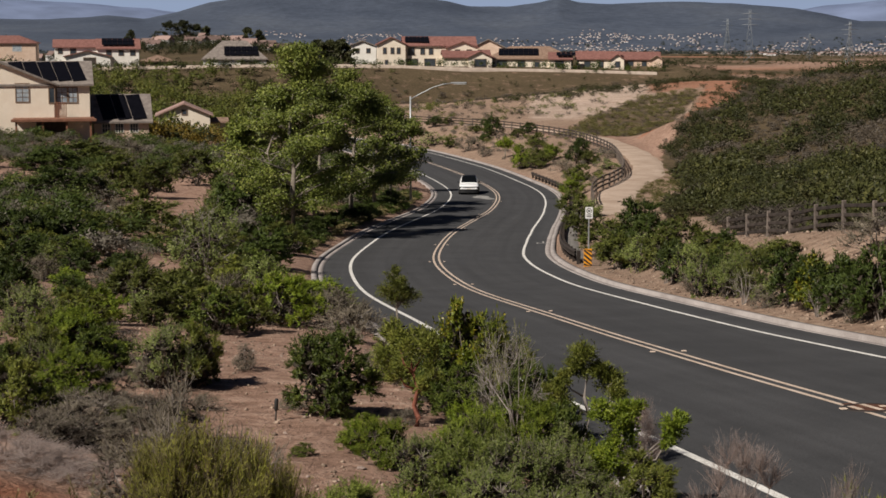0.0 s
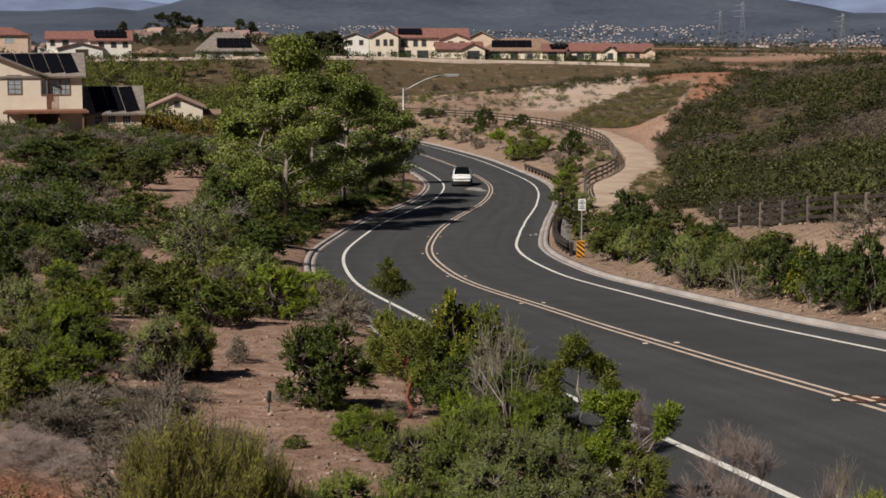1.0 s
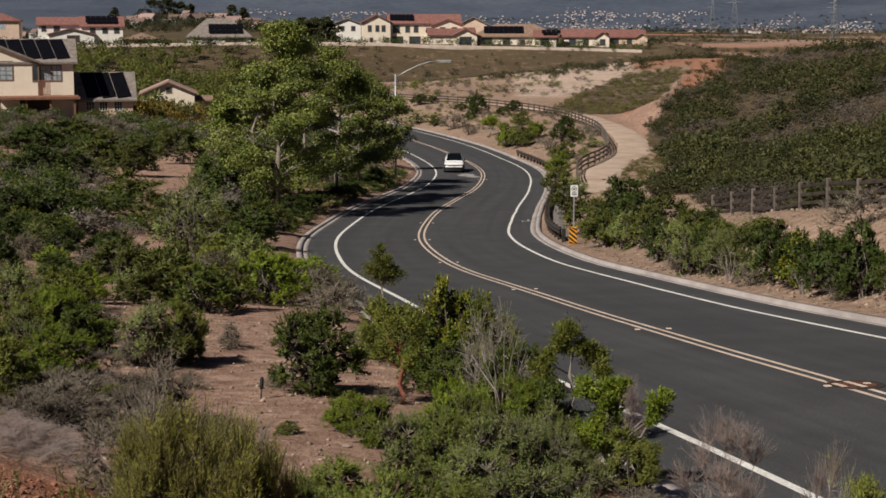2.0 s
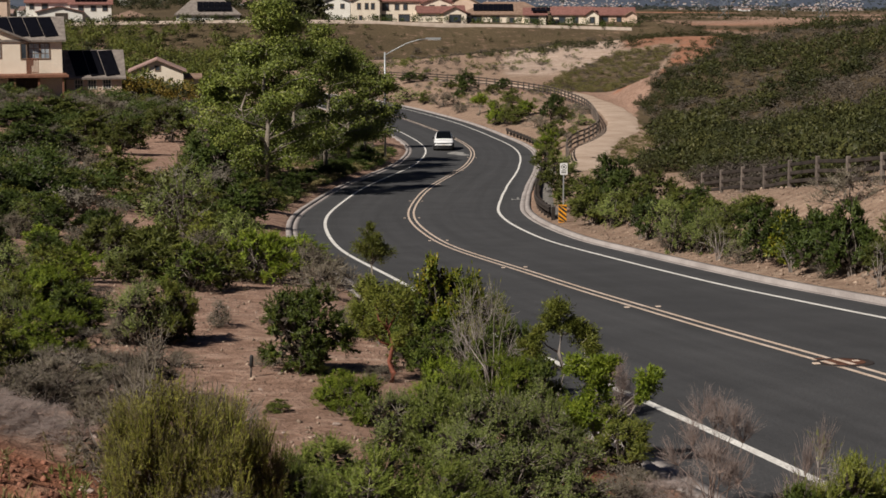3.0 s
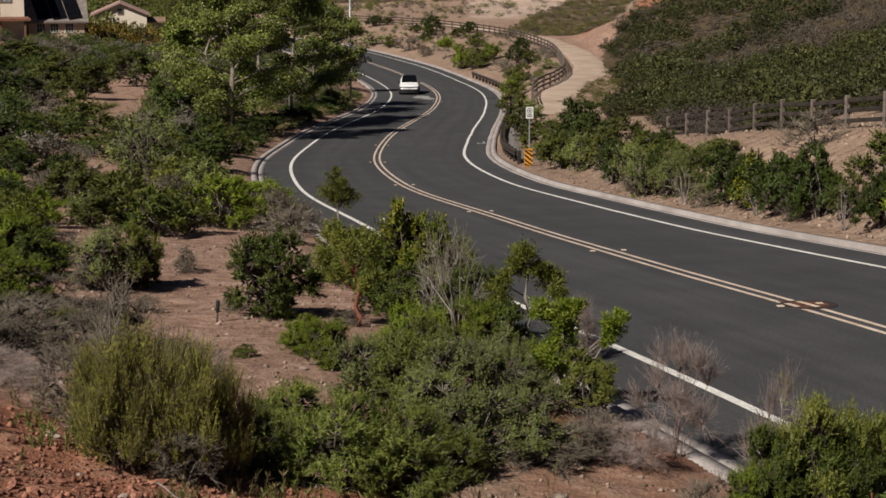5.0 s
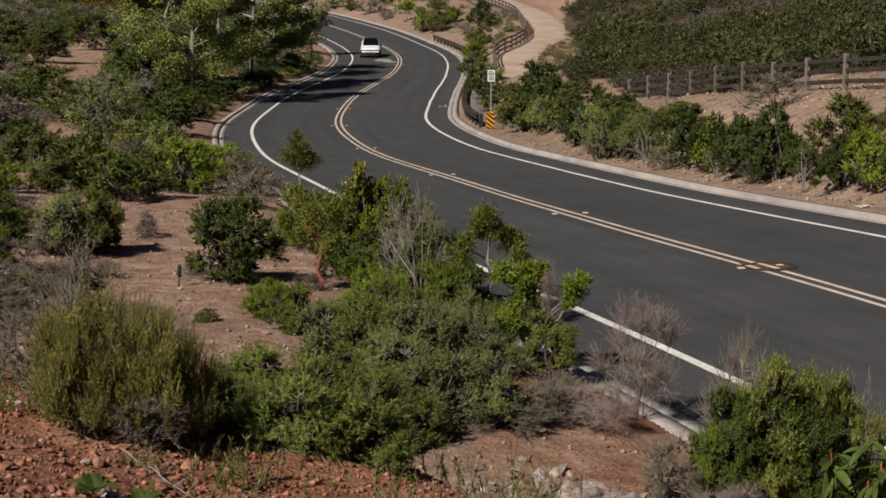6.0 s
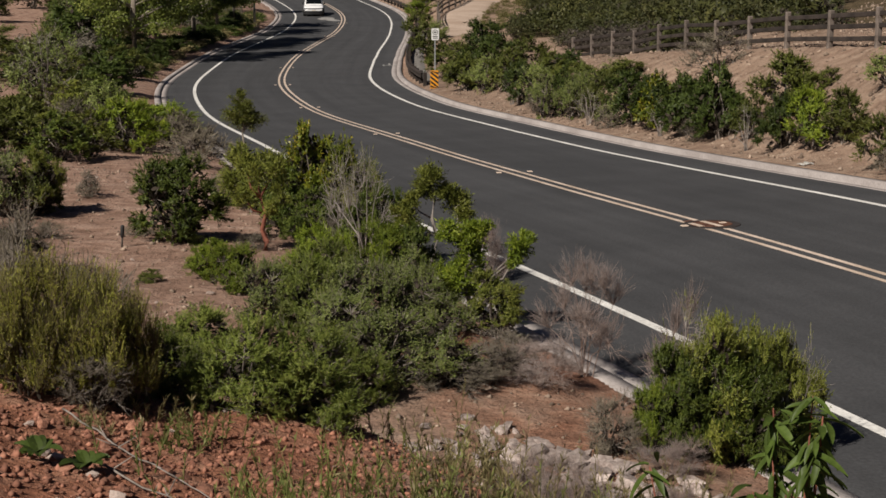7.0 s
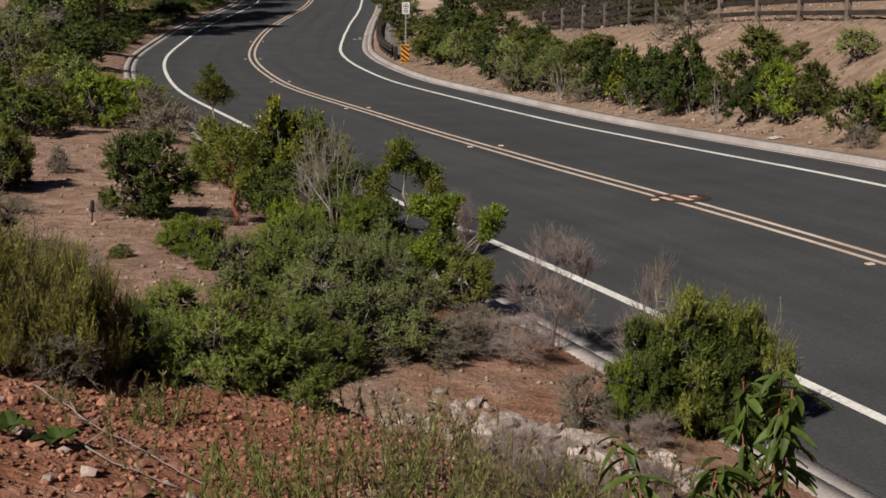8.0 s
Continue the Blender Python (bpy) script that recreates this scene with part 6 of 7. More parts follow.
for row in (("olive", -6.08, 38.02, 1.69, 1.14, 3), ("grey", -5.75, 42.41, 1.57, 1.13, 1), ("olive", -6.67, 37.22, 0.98, 0.75, 4), ("green", -4.05, 40.21, 1.49, 1.2, 3), ("grey", -3.06, 42.09, 1.4, 0.97, 2), ("sage", -5.76, 50.42, 1.68, 1.34, 5), ("olive", -5.69, 45.63, 1.02, 1.06, 1), ("green", -3.48, 47.89, 1.6, 0.96, 4), ("grey", -2.45, 42.97, 1.12, 0.8, 3), ("sage", -11.32, 82.11, 2.12, 2.18, 4), ("dark", -9.09, 85.21, 2.51, 1.69, 1)):
    shrub(*row)
for row in (("olive", -17.77, 83.21, 2.8, 1.39, 3), ("olive", -17.41, 95.51, 3.19, 1.9, 1), ("grey", -19.79, 101.02, 2.63, 1.48, 2), ("dark", -19.79, 80.94, 2.74, 1.36, 2), ("olive", -26.59, 133.85, 4.47, 2.22, 1), ("dark", -26.05, 113.34, 4.65, 2.27, 3), ("grey", -24.52, 113.44, 3.38, 1.67, 1), ("olive", -22.22, 122.29, 3.17, 2.44, 4), ("dark", -34.48, 144.01, 4.85, 2.12, 5), ("olive", -32.34, 152.62, 5.67, 2.23, 2), ("grey", -32.23, 168.47, 4.37, 2.24, 3), ("dark", -23.33, 132.19, 1.47, 1.76, 1), ("olive", -21.4, 142.11, 3.67, 2.82, 3)):
    shrub(*row)
# on the kerb's own side, towards the lower end of the bank
for row in (("olive", 3.66, 13.55, 0.66, 1.22, 4, 1.3), ("dark", 3.36, 13.45, 0.55, 0.92, 5, 1.3), ("olive", 4.06, 13.85, 0.64, 1.46, 2, 1.3), ("dark", 4.02, 13.5, 0.60, 0.95, 3, 1.3), ("olive", 4.50, 13.9, 0.56, 1.34, 1, 1.3), ("dark", 4.36, 13.7, 0.46, 0.80, 5, 1.3), ("dark", 3.72, 13.6, 0.60, 1.05, 2, 1.3), ("bare", 4.56, 13.9, 0.55, 1.42, 1, 1.0), ("bare", 3.50, 13.7, 0.55, 1.35, 2, 1.0)):
    shrub(*row, label="olive green bush in a clump overhanging the kerb")
shrub("green", 3.15, 13.4, 0.40, 0.62, 6)
shrub("dead", 3.05, 16.4, 0.82, 1.22, 1)
shrub("dead", 3.80, 15.0, 0.62, 1.52, 2)
shrub("dead", 2.70, 22.0, 0.62, 1.12, 3)
shrub("dead", 2.45, 15.6, 0.8, 0.42, 2)
shrub("grey", 2.0, 15.6, 0.6, 0.40, 3)
shrub("grey", 2.75, 13.3, 0.50, 0.50, 1)
shrub("dead", 1.9, 11.6, 0.6, 0.35, 3)
for row in (("dead", 1.55, 9.7, 0.45, 0.42, 1), ("dead", 1.95, 10.3, 0.45, 0.42, 2), ("dead", 2.35, 10.7, 0.50, 0.40, 1), ("dead", 2.85, 11.2, 0.4, 0.40, 3)):
    shrub(*row, label="low dry pinkish brush among the rubble")
shrub("dead", 3.15, 12.7, 0.50, 0.30, 3)

trunked(-0.38, 22.9, 1.5, 5, [(-0.28, 0, 0.82, 0.20), (0.22, 0.1, 0.86, 0.19), (-0.42, 0.1, 1.02, 0.22), (-0.06, 0.1, 1.12, 0.24), (0.18, 0.1, 1.18, 0.20), (-0.26, 0.2, 1.25, 0.20), (0.10, -0.1, 0.66, 0.14)],
        [(0, 0, 0), (0.02, 0.01, 0.16), (-0.03, 0.0, 0.34), (0.02, 0.03, 0.56), (-0.05, 0.05, 0.80)], 0.05, RED_BARK, OLIVE_LEAF, "small shrubby tree with a red peeling trunk", "manzanita", category="shrub", leaf=(0.045, 0.016), per=560)
shrub("bare", 0.92, 23.7, 0.85, 1.50, 1)
shrub("bare", 1.14, 23.9, 0.62, 1.36, 2)
shrub("bare", 1.02, 22.1, 0.80, 1.45, 3)
shrub("bare", 0.72, 22.6, 0.55, 1.25, 1)
shrub("dark", -0.05, 24.9, 0.80, 0.95, 2)
shrub("dark", 0.30, 24.4, 0.80, 0.75, 4)
shrub("grey", 0.55, 22.9, 0.60, 0.45, 2)
trunked(1.84, 22.35, 2.1, 7, [(0.12, 0, 1.78, 0.25), (0.02, 0.05, 1.62, 0.18), (0.48, 0.05, 1.40, 0.25), (0.58, 0.0, 1.24, 0.17), (0.32, 0.0, 1.58, 0.16), (-0.25, 0.05, 1.24, 0.24), (-0.32, 0.0, 0.62, 0.24), (-0.42, 0.1, 0.95, 0.20), (-0.16, 0, 1.46, 0.15), (-0.22, 0.1, 0.36, 0.22)],
        [(0, 0, 0), (-0.12, 0, 0.16), (0.02, 0.02, 0.36), (0.14, 0, 0.60), (0.20, 0.03, 0.92), (0.12, 0.0, 1.20), (0.16, 0.0, 1.45), (0.12, 0, 1.68)], 0.042, PALE_TWIG, OLIVE_LEAF, "leaning small tree with bare twisted trunk and leafy tips", leaf=(0.045, 0.015), per=760)
trunked(2.05, 18.75, 1.35, 8, [(0.0, 0, 1.05, 0.22), (0.16, 0.0, 1.15, 0.16), (-0.22, 0.05, 1.12, 0.18), (0.05, 0.1, 0.80, 0.24), (-0.15, 0.0, 0.55, 0.22), (0.18, 0.0, 0.45, 0.22), (0.66, 0.0, 0.92, 0.17), (0.72, 0.05, 1.02, 0.11), (0.58, 0.0, 0.78, 0.12)],
        [(0, 0, 0), (0.06, 0, 0.25), (-0.02, 0, 0.5), (0.05, 0, 0.8), (0.02, 0, 1.0)], 0.04, TWIG, GREEN_LEAF, "yellow-green shrub reaching over the kerb", "shrub", category="shrub", leaf=(0.050, 0.018), per=520)
trunked(-0.87, 31.0, 2.02, 9, [(0.05, 0, 1.40, 0.26), (-0.20, 0, 1.52, 0.22), (0.22, 0.1, 1.47, 0.22), (0.02, 0, 1.68, 0.22), (-0.08, 0.1, 1.86, 0.18)], [(0, 0, 0), (0.03, 0, 0.61), (-0.02, 0, 1.21), (0.03, 0, 1.82)], 0.03, BARK, OLIVE_LEAF,
        "young olive-leaved tree on a thin pale stem", leaf=(0.05, 0.016), per=420)

# ---- along the far verge and up the sandy bank ----
for row in (("olive", 9.11, 68.13, 1.50, 1.50, 1), ("bare", 8.75, 63.2, 1.1, 1.5, 2), ("bare", 9.35, 58.0, 1.0, 1.35, 1), ("grey", 9.0, 59.0, 0.9, 0.8, 2), ("bare", 9.70, 52.0, 0.9, 1.25, 3), ("grey", 9.95, 50.2, 0.8, 0.65, 4), ("bare", 10.75, 46.3, 0.8, 1.2, 2), ("grey", 11.05, 43.6, 0.8, 0.6, 1), ("bare", 11.45, 39.9, 0.7, 1.15, 1), ("sage", 9.44, 61.85, 1.38, 1.36, 5), ("olive", 10.18, 69.53, 2.06, 1.61, 3), ("sage", 8.88, 56.29, 1.1, 1.59, 4), ("dark", 9.56, 56.6, 0.95, 1.40, 3), ("sage", 9.87, 54.15, 1.0, 1.60, 2), ("sage", 10.3, 50.69, 1.07, 1.02, 1), ("dark", 10.9, 47.86, 1.34, 1.49, 2), ("dark", 11.31, 45.31, 1.45, 1.50, 1), ("dark", 11.54, 42.63, 1.2, 1.78, 4), ("olive", 11.9, 41.07, 0.85, 1.05, 1), ("olive", 13.01, 41.63, 1.66, 1.5, 3), ("dark", 12.05, 38.74, 1.19, 1.2, 2)):
    shrub(*row)
for row in (("green", 12.35, 37.43, 1.39, 1.35, 6), ("olive", 12.83, 36.66, 1.11, 1.15, 4), ("grey", 13.63, 51.39, 1.94, 1.22, 1), ("olive", 11.94, 57.05, 1.71, 0.73, 2), ("sage", 14.71, 38.98, 1.28, 0.74, 2), ("olive", 14.19, 42.24, 0.65, 0.5, 4), ("olive", 12.65, 33.23, 1.1, 1.13, 3), ("green", 13.21, 33.34, 0.93, 1.07, 1), ("grey", 12.48, 32.43, 0.77, 0.46, 2)):
    shrub(*row)
for row in (("olive", 7.87, 72.66, 1.72, 1.44, 1), ("sage", 8.39, 69.58, 1.54, 1.52, 3), ("dark", 9.0, 62.87, 1.45, 1.46, 2), ("sage", 9.63, 55.04, 1.10, 1.45, 4), ("olive", 10.08, 52.87, 1.10, 1.50, 2), ("dark", 10.64, 49.44, 1.56, 1.53, 1), ("toyon", 10.94, 47.76, 1.25, 1.45, 2), ("dark", 11.3, 45.81, 1.30, 1.35, 3), ("dark", 11.51, 43.27, 1.30, 1.35, 4), ("olive", 10.69, 58.9, 1.67, 1.1, 3), ("olive", 10.35, 63.79, 1.52, 1.27, 1), ("dark", 11.25, 65.87, 1.32, 0.88, 5), ("sage", 11.52, 57.42, 1.29, 0.77, 2)):
    shrub(*row)
for row in (("dark", -1.41, 256.8, 2.25, 1.43, 1), ("olive", 0.71, 257.88, 1.7, 1.1, 2), ("dark", 6.78, 234.36, 2.74, 2.61, 3), ("olive", 4.82, 241.36, 1.94, 1.19, 1), ("dark", 5.73, 227.72, 1.67, 1.04, 2), ("dark", 12.24, 236.87, 2.08, 1.48, 1), ("olive", 10.37, 227.98, 1.83, 1.2, 3), ("grey", 3.5, 220.41, 3.7, 1.95, 1), ("olive", 0.95, 229.6, 2.18, 1.35, 2), ("sage", -1.56, 236.87, 3.8, 1.86, 3), ("grey", 5.2, 209.24, 1.53, 1.37, 2), ("green", 8.92, 187.04, 2.74, 2.57, 2), ("olive", 10.72, 184.78, 2.84, 1.94, 1), ("green", 12.6, 191.1, 2.52, 1.63, 3), ("grey", 12.79, 174.47, 2.43, 1.26, 3), ("olive", 11.83, 209.25, 2.3, 1.78, 2)):
    shrub(*row)
for row in (("dark", 14.94, 181.68, 2.26, 2.63, 1), ("olive", 15.93, 178.7, 1.97, 1.41, 3), ("grey", 18.52, 182.44, 1.88, 0.78, 2), ("sage", 16.81, 167.7, 2.59, 0.99, 1), ("olive", 13.2, 160.38, 2.47, 1.69, 2), ("green", 11.61, 145.79, 2.04, 1.73, 1), ("olive", 10.06, 126.17, 2.05, 1.75, 3), ("sage", 10.81, 120.71, 1.95, 1.19, 2), ("olive", 8.59, 100.53, 2.22, 1.85, 1), ("olive", 8.09, 81.91, 2.23, 1.62, 2), ("dark", 9.87, 79.76, 2.47, 2.26, 4), ("sage", 9.65, 87.84, 1.94, 1.45, 3), ("dark", 8.31, 73.19, 1.62, 1.11, 2)):
    shrub(*row)
trunked(7.7, 203, 2.6, 12, [(0, 0, 2.0, 0.8), (0.6, 0, 1.8, 0.6), (-0.6, 0.1, 1.8, 0.6)], [(0, 0, 0), (0.02, 0, 0.6), (0, 0, 1.2), (0, 0, 1.7)], 0.09, BARK, GREEN_LEAF, "small round-headed tree on the sandy bank", leaf=(0.22, 0.12), per=50)

# ---- trees by the near lane ----
big_tree(-9.1, 100.0, 12.2, 9.4, 21, 0.13, "leafy green sycamore with pale trunk beside the road", 40000, 0.155, group="roadside trees")
big_tree(-8.5, 109.0, 11.5, 9.0, 22, 0.13, "leafy green sycamore with dark trunk beside the road", 26000, 0.17, group="roadside trees")
big_tree(-6.5, 115.6, 10.8, 9.6, 23, 0.16, "leafy green sycamore with pale trunk beside the road", 36000, 0.155, group="roadside trees")
big_tree(-5.3, 127.0, 9.2, 8.0, 24, 0.20, "young leafy green roadside tree", 13000, 0.21, group="roadside trees")
big_tree(-4.25, 134.0, 8.7, 8.2, 25, 0.20, "young leafy green roadside tree in front of the lamp", 13000, 0.21, group="roadside trees")
big_tree(-11.6, 108.5, 9.2, 7.2, 26, 0.16, "leafy green tree behind the roadside row", 10000, 0.22, group="roadside trees")
big_tree(-13.4, 112.0, 7.2, 6.4, 27, 0.12, "leafy green tree behind the roadside row", 9000, 0.22, group="roadside trees")
big_tree(-5.0, 152.0, 7.4, 5.6, 28, 0.22, "young leafy green roadside tree", 5000, 0.25, group="roadside trees")
rng = np.random.default_rng(31)
for k in range(26):
    s = 92 + 50 * k / 26 + rng.uniform(-1, 1)
    x, y, z, hh = on_road(along(s), -(7.6 + rng.uniform(0, 1.6)))
    shrub("dark", x, y, rng.uniform(1.3, 2.1), rng.uniform(0.5, 1.0), 1 + k % 4, 0.5, group="hedge under the trees", label="low dark green hedge shrub under the trees")

def undergrowth(n, seed):
    g = np.random.default_rng(seed)
    out = []
    for _ in range(n):
        x, y, z, hh = on_road(along(g.uniform(86, 150)), -(6.9 + 8 * g.uniform(0, 1) ** 1.5))
        w = g.uniform(0.8, 1.8)
        out.append((x, y, at(x, y) - 0.04, w, w * g.uniform(0.25, 0.5)))
    return out


# ---- scrub over the slope beside the road ----
BARE = ((-9.95, 58.0, 1.3, 4.5), (-12.6, 51.5, 2.3, 2.6), (-15.4, 81.4, 1.7, 8.0), (-19.8, 121.0, 3.0, 15.0), (-12.4, 70.0, 1.1, 6.0), (-8.7, 42.0, 2.4, 3.0), (-9.6, 41.9, 2.6, 4.0), (-22.3, 136, 3.0, 20), (-18.0, 107, 2.6, 16), (-14.4, 86, 1.5, 8), (-3.3, 28.3, 1.9, 3.2), (-4.2, 33.4, 1.5, 3.0), (-11.5, 66.5, 0.9, 7), (-15.4, 82, 1.2, 9), (-36.5, 136, 5, 9), (-3.4, 22.0, 2.6, 3.2), (-1.6, 20.4, 1.5, 3.0), (-2.2, 24.8, 1.2, 3.0),
        (-6.6, 30.5, 2.4, 2.6), (-4.0, 18.6, 3.6, 2.6), (-2.0, 16.6, 1.8, 3.0), (-8.2, 22.5, 2.4, 2.0))


def free(x, y):
    return all(((x - a) / c) ** 2 + ((y - b) / d) ** 2 > 1 for a, b, c, d in BARE)


taken = [(o.location.x, o.location.y, o.scale.x) for o in scene.objects if o.type == "EMPTY" and o.name.startswith("shrub")]
rng = np.random.default_rng(41)
made = 0
tries = 0
while made < 100 and tries < 6000:
    tries += 1
    y = rng.uniform(26, 84) ** 1.0
    x = rng.uniform(-0.31 * y, 0.02 * y)
    d = float(road_side(np.array([x]), np.array([y]))[0])
    if d > -7.9 or not free(x, y):
        continue
    w = rng.uniform(0.75, 1.45) * (0.7 + y / 170)
    if any((x - a) ** 2 + (y - b) ** 2 < (0.30 * (w + c)) ** 2 for a, b, c in taken):
        continue
    kind = ("dark", "olive", "green", "grey", "grey", "sage", "olive", "dark")[rng.integers(0, 8)]
    if (y < 34 and x > -6) or (y > 58 and x > -0.10 * y):
        continue
    taken.append((x, y, w))
    shrub(kind, x, y, w, w * rng.uniform(0.6, 0.85) * (0.8 if kind == "grey" else 1.0), int(rng.integers(1, 5)), 0.3)
    made += 1


def spots(rng, n, xs, ys, ok, wide, tall):
    out = []
    k = 0
    while len(out) < n and k < n * 30:
        k += 1
        y = rng.uniform(*ys)
        x = rng.uniform(xs[0] * y, xs[1] * y)
        if ok(x, y):
            w = rng.uniform(*wide)
            out.append((x, y, w, rng.uniform(*tall) * w))
    p = np.array(out)
    z = land(p[:, 0], p[:, 1])
    return [(a, b, c - 0.04, w, t) for (a, b, w, t), c in zip(out, z)]


def side(x, y):
    return float(road_side(np.array([x]), np.array([y]))[0])


# far scrub: fewer, larger blades
WOOD_KINDS = (("wood", 1), ("wood", 2), ("wood", 3), ("wood", 4))
BRUSH_KINDS = (("brush", 1), ("brush", 2), ("brush", 3), ("brush", 4))
FAR_KINDS = (("far", 1), ("far", 2), ("far", 3), ("far", 4))


def far_pair(seed, n=60, ll=0.22, lw=0.13):
    rng = np.random.default_rng(seed * 5 + 2)
    lobes = 9
    c = unit(rng.normal(size=(lobes, 3)) * np.array([1, 1, 0.7]) + np.array([0, 0, 0.35])) * rng.uniform(0.35, 0.95, (lobes, 1)) * np.array([0.36, 0.36, 0.46]) + np.array([0, 0, 0.38])
    g = unit(rng.normal(size=(n, 3)) + np.array([0, 0, 0.25])) * rng.uniform(0.2, 1, (n, 1)) ** 0.5
    p = c[rng.integers(0, lobes, n)] + g * np.array([0.22, 0.22, 0.21]) * rng.uniform(0.7, 1.2)
    p[:, 2] = np.maximum(p[:, 2], 0.02)
    v, f = needles(p, g * 0.3 + rng.normal(size=(n, 3)) * 0.6 + np.array([0, 0, 0.5]), ll, lw * 1.4, rng, face=g * 0.9 + unit(p - np.array([0, 0, 0.2])) * 0.5)
    return np.zeros((0, 3)), np.zeros((0, 4), int), v, f


for k in (1, 2, 3, 4):
    TUFTS[("far", k)] = far_pair(k, 100, 0.130, 0.056)
    TUFTS[("mid", k)] = far_pair(k + 10, 560, 0.085, 0.028)
    TUFTS[("brush", k)] = far_pair(k + 30, 280, 0.100, 0.036)
    TUFTS[("cover", k)] = far_pair(k + 10, 260, 0.16, 0.050)
    TUFTS[("wood", k)] = far_pair(k + 20, 44, 0.20, 0.13)

rng = np.random.default_rng(43)
left = lambda x, y: free(x, y) and side(x, y) < -9.5 and not (y < 125 and x > -11)
thicket("scrub", "dark green scrub covering the slope", spots(rng, 400, (-0.31, 0.0), (74, 205), left, (1.7, 3.6), (0.45, 0.70)), (("mid", 1), ("mid", 2), ("mid", 3), ("mid", 4)), MID_DARK_LEAF, None, 0.15)
thicket("scrub", "fresh olive green scrub on the slope", spots(rng, 220, (-0.31, 0.0), (80, 215), left, (1.4, 2.8), (0.45, 0.7)), (("mid", 1), ("mid", 2), ("mid", 3), ("mid", 4)), MID_OLIVE_LEAF, None, 0.15)
thicket("scrub", "grey twiggy scrub on the slope", spots(rng, 640, (-0.31, 0.0), (70, 205), left, (1.2, 2.8), (0.45, 0.70)), (("mid", 1), ("mid", 2), ("mid", 3), ("mid", 4)), MID_GREY_LEAF, None, 0.15)

rng = np.random.default_rng(47)
thicket("undergrowth", "low dark ground cover under the trees", undergrowth(200, 5), (("cover", 1), ("cover", 2), ("cover", 3)), MID_DARK_LEAF, None, 0.15)
thicket("undergrowth", "dry olive grass clumps under the trees", undergrowth(150, 6), (("cover", 1), ("cover", 4)), DRY_LEAF, None, 0.15)
hill = lambda x, y: side(x, y) > (13.0 if y > 100 else 12.0) and (y < 100 or (x / y > float(hill_edge(y)) + 0.004 * math.sin(y * 0.7) and float(trail_away(np.array([x]), np.array([y]))[0]) > 3.0)) and (y > 100 or (side(x, y) > 15.0 and x / y < 0.266) or side(x, y) > 20.0)
knoll_top = lambda x, y: float(knoll_left(y)) < x / y < float(knoll_right(y)) and y < 306
for lo, hi, kinds, share, grey in ((58, 135, BRUSH_KINDS, 0.22, 0.42), (135, 345, FAR_KINDS, 0.70, 0.75)):
    thicket("hill_scrub", "dark olive chaparral covering the hillside", spots(rng, int(2300 * share), (0.10, 0.34), (lo, hi), lambda x, y: hill(x, y) and lattice(np.array(x / 6.0), np.array(y / 11.0), 8) > rng.uniform(-0.35, 0.10), (0.9, 2.7), (0.45, 0.8)), kinds, FAR_LEAF, None, 0.1)
    thicket("hill_scrub", "grey brown brush mixed over the hillside", spots(rng, int(2500 * grey), (0.10, 0.34), (lo, hi), lambda x, y: hill(x, y) and lattice(np.array(x / 6.0), np.array(y / 11.0), 8) < rng.uniform(-0.15, 0.30), (0.6, 1.9), (0.45, 0.75)), kinds, FAR_GREY_LEAF, None, 0.1)
    thicket("hill_scrub", "dark green bushes in clumps over the hillside", spots(rng, int(900 * share), (0.10, 0.34), (lo, hi), lambda x, y: hill(x, y) and lattice(np.array(x / 6.0), np.array(y / 11.0), 8) > rng.uniform(0.05, 0.35), (1.3, 3.2), (0.6, 0.9)), kinds, FAR_GREEN_LEAF, None, 0.1)
thicket("hill_scrub", "low olive brush on the sandy knoll", spots(rng, 420, (0.07, 0.16), (222, 306), lambda x, y: knoll_top(x, y), (0.8, 2.0), (0.35, 0.6)), FAR_KINDS, KNOLL_LEAF, None, 0.1)
thicket("hill_scrub", "grey dry brush on the sandy knoll", spots(rng, 260, (0.07, 0.16), (222, 306), lambda x, y: knoll_top(x, y), (0.6, 1.5), (0.35, 0.6)), FAR_KINDS, FAR_GREY_LEAF, None, 0.1)
thicket("hill_scrub", "low grassy green scrub beside the trail", spots(rng, 260, (0.095, 0.16), (112, 172), lambda x, y: x / y < float(hill_edge(y)) + 0.004 and 1.8 < float(trail_away(np.array([x]), np.array([y]))[0]) < 9.0 and x > float(np.interp(y, TRAIL[:, 1], TRAIL[:, 0])), (0.6, 1.4), (0.25, 0.45)), FAR_KINDS, KNOLL_LEAF, None, 0.1)
thicket("hill_scrub", "taller dark green bushes at the foot of the hillside", spots(rng, 62, (0.125, 0.18), (128, 200), lambda x, y: hill(x, y) and x / y < float(hill_edge(y)) + 0.040, (1.4, 3.0), (0.5, 0.8)), (("mid", 1), ("mid", 2), ("mid", 3)), FAR_GREEN_LEAF, None, 0.1)
thicket("bank_scrub", "small dark and grey bushes dotted over the sandy bank", spots(rng, 95, (0.0, 0.12), (140, 262), lambda x, y: 8.5 < side(x, y) and float(trail_away(np.array([x]), np.array([y]))[0]) > 3.2 and x < np.interp(y, [120, 170, 200, 230, 262], [12, 18.5, 19, 15, 2]), (0.5, 1.5), (0.4, 0.8)), (("mid", 1), ("mid", 2), ("mid", 3)), MID_GREY_LEAF, None, 0.1)
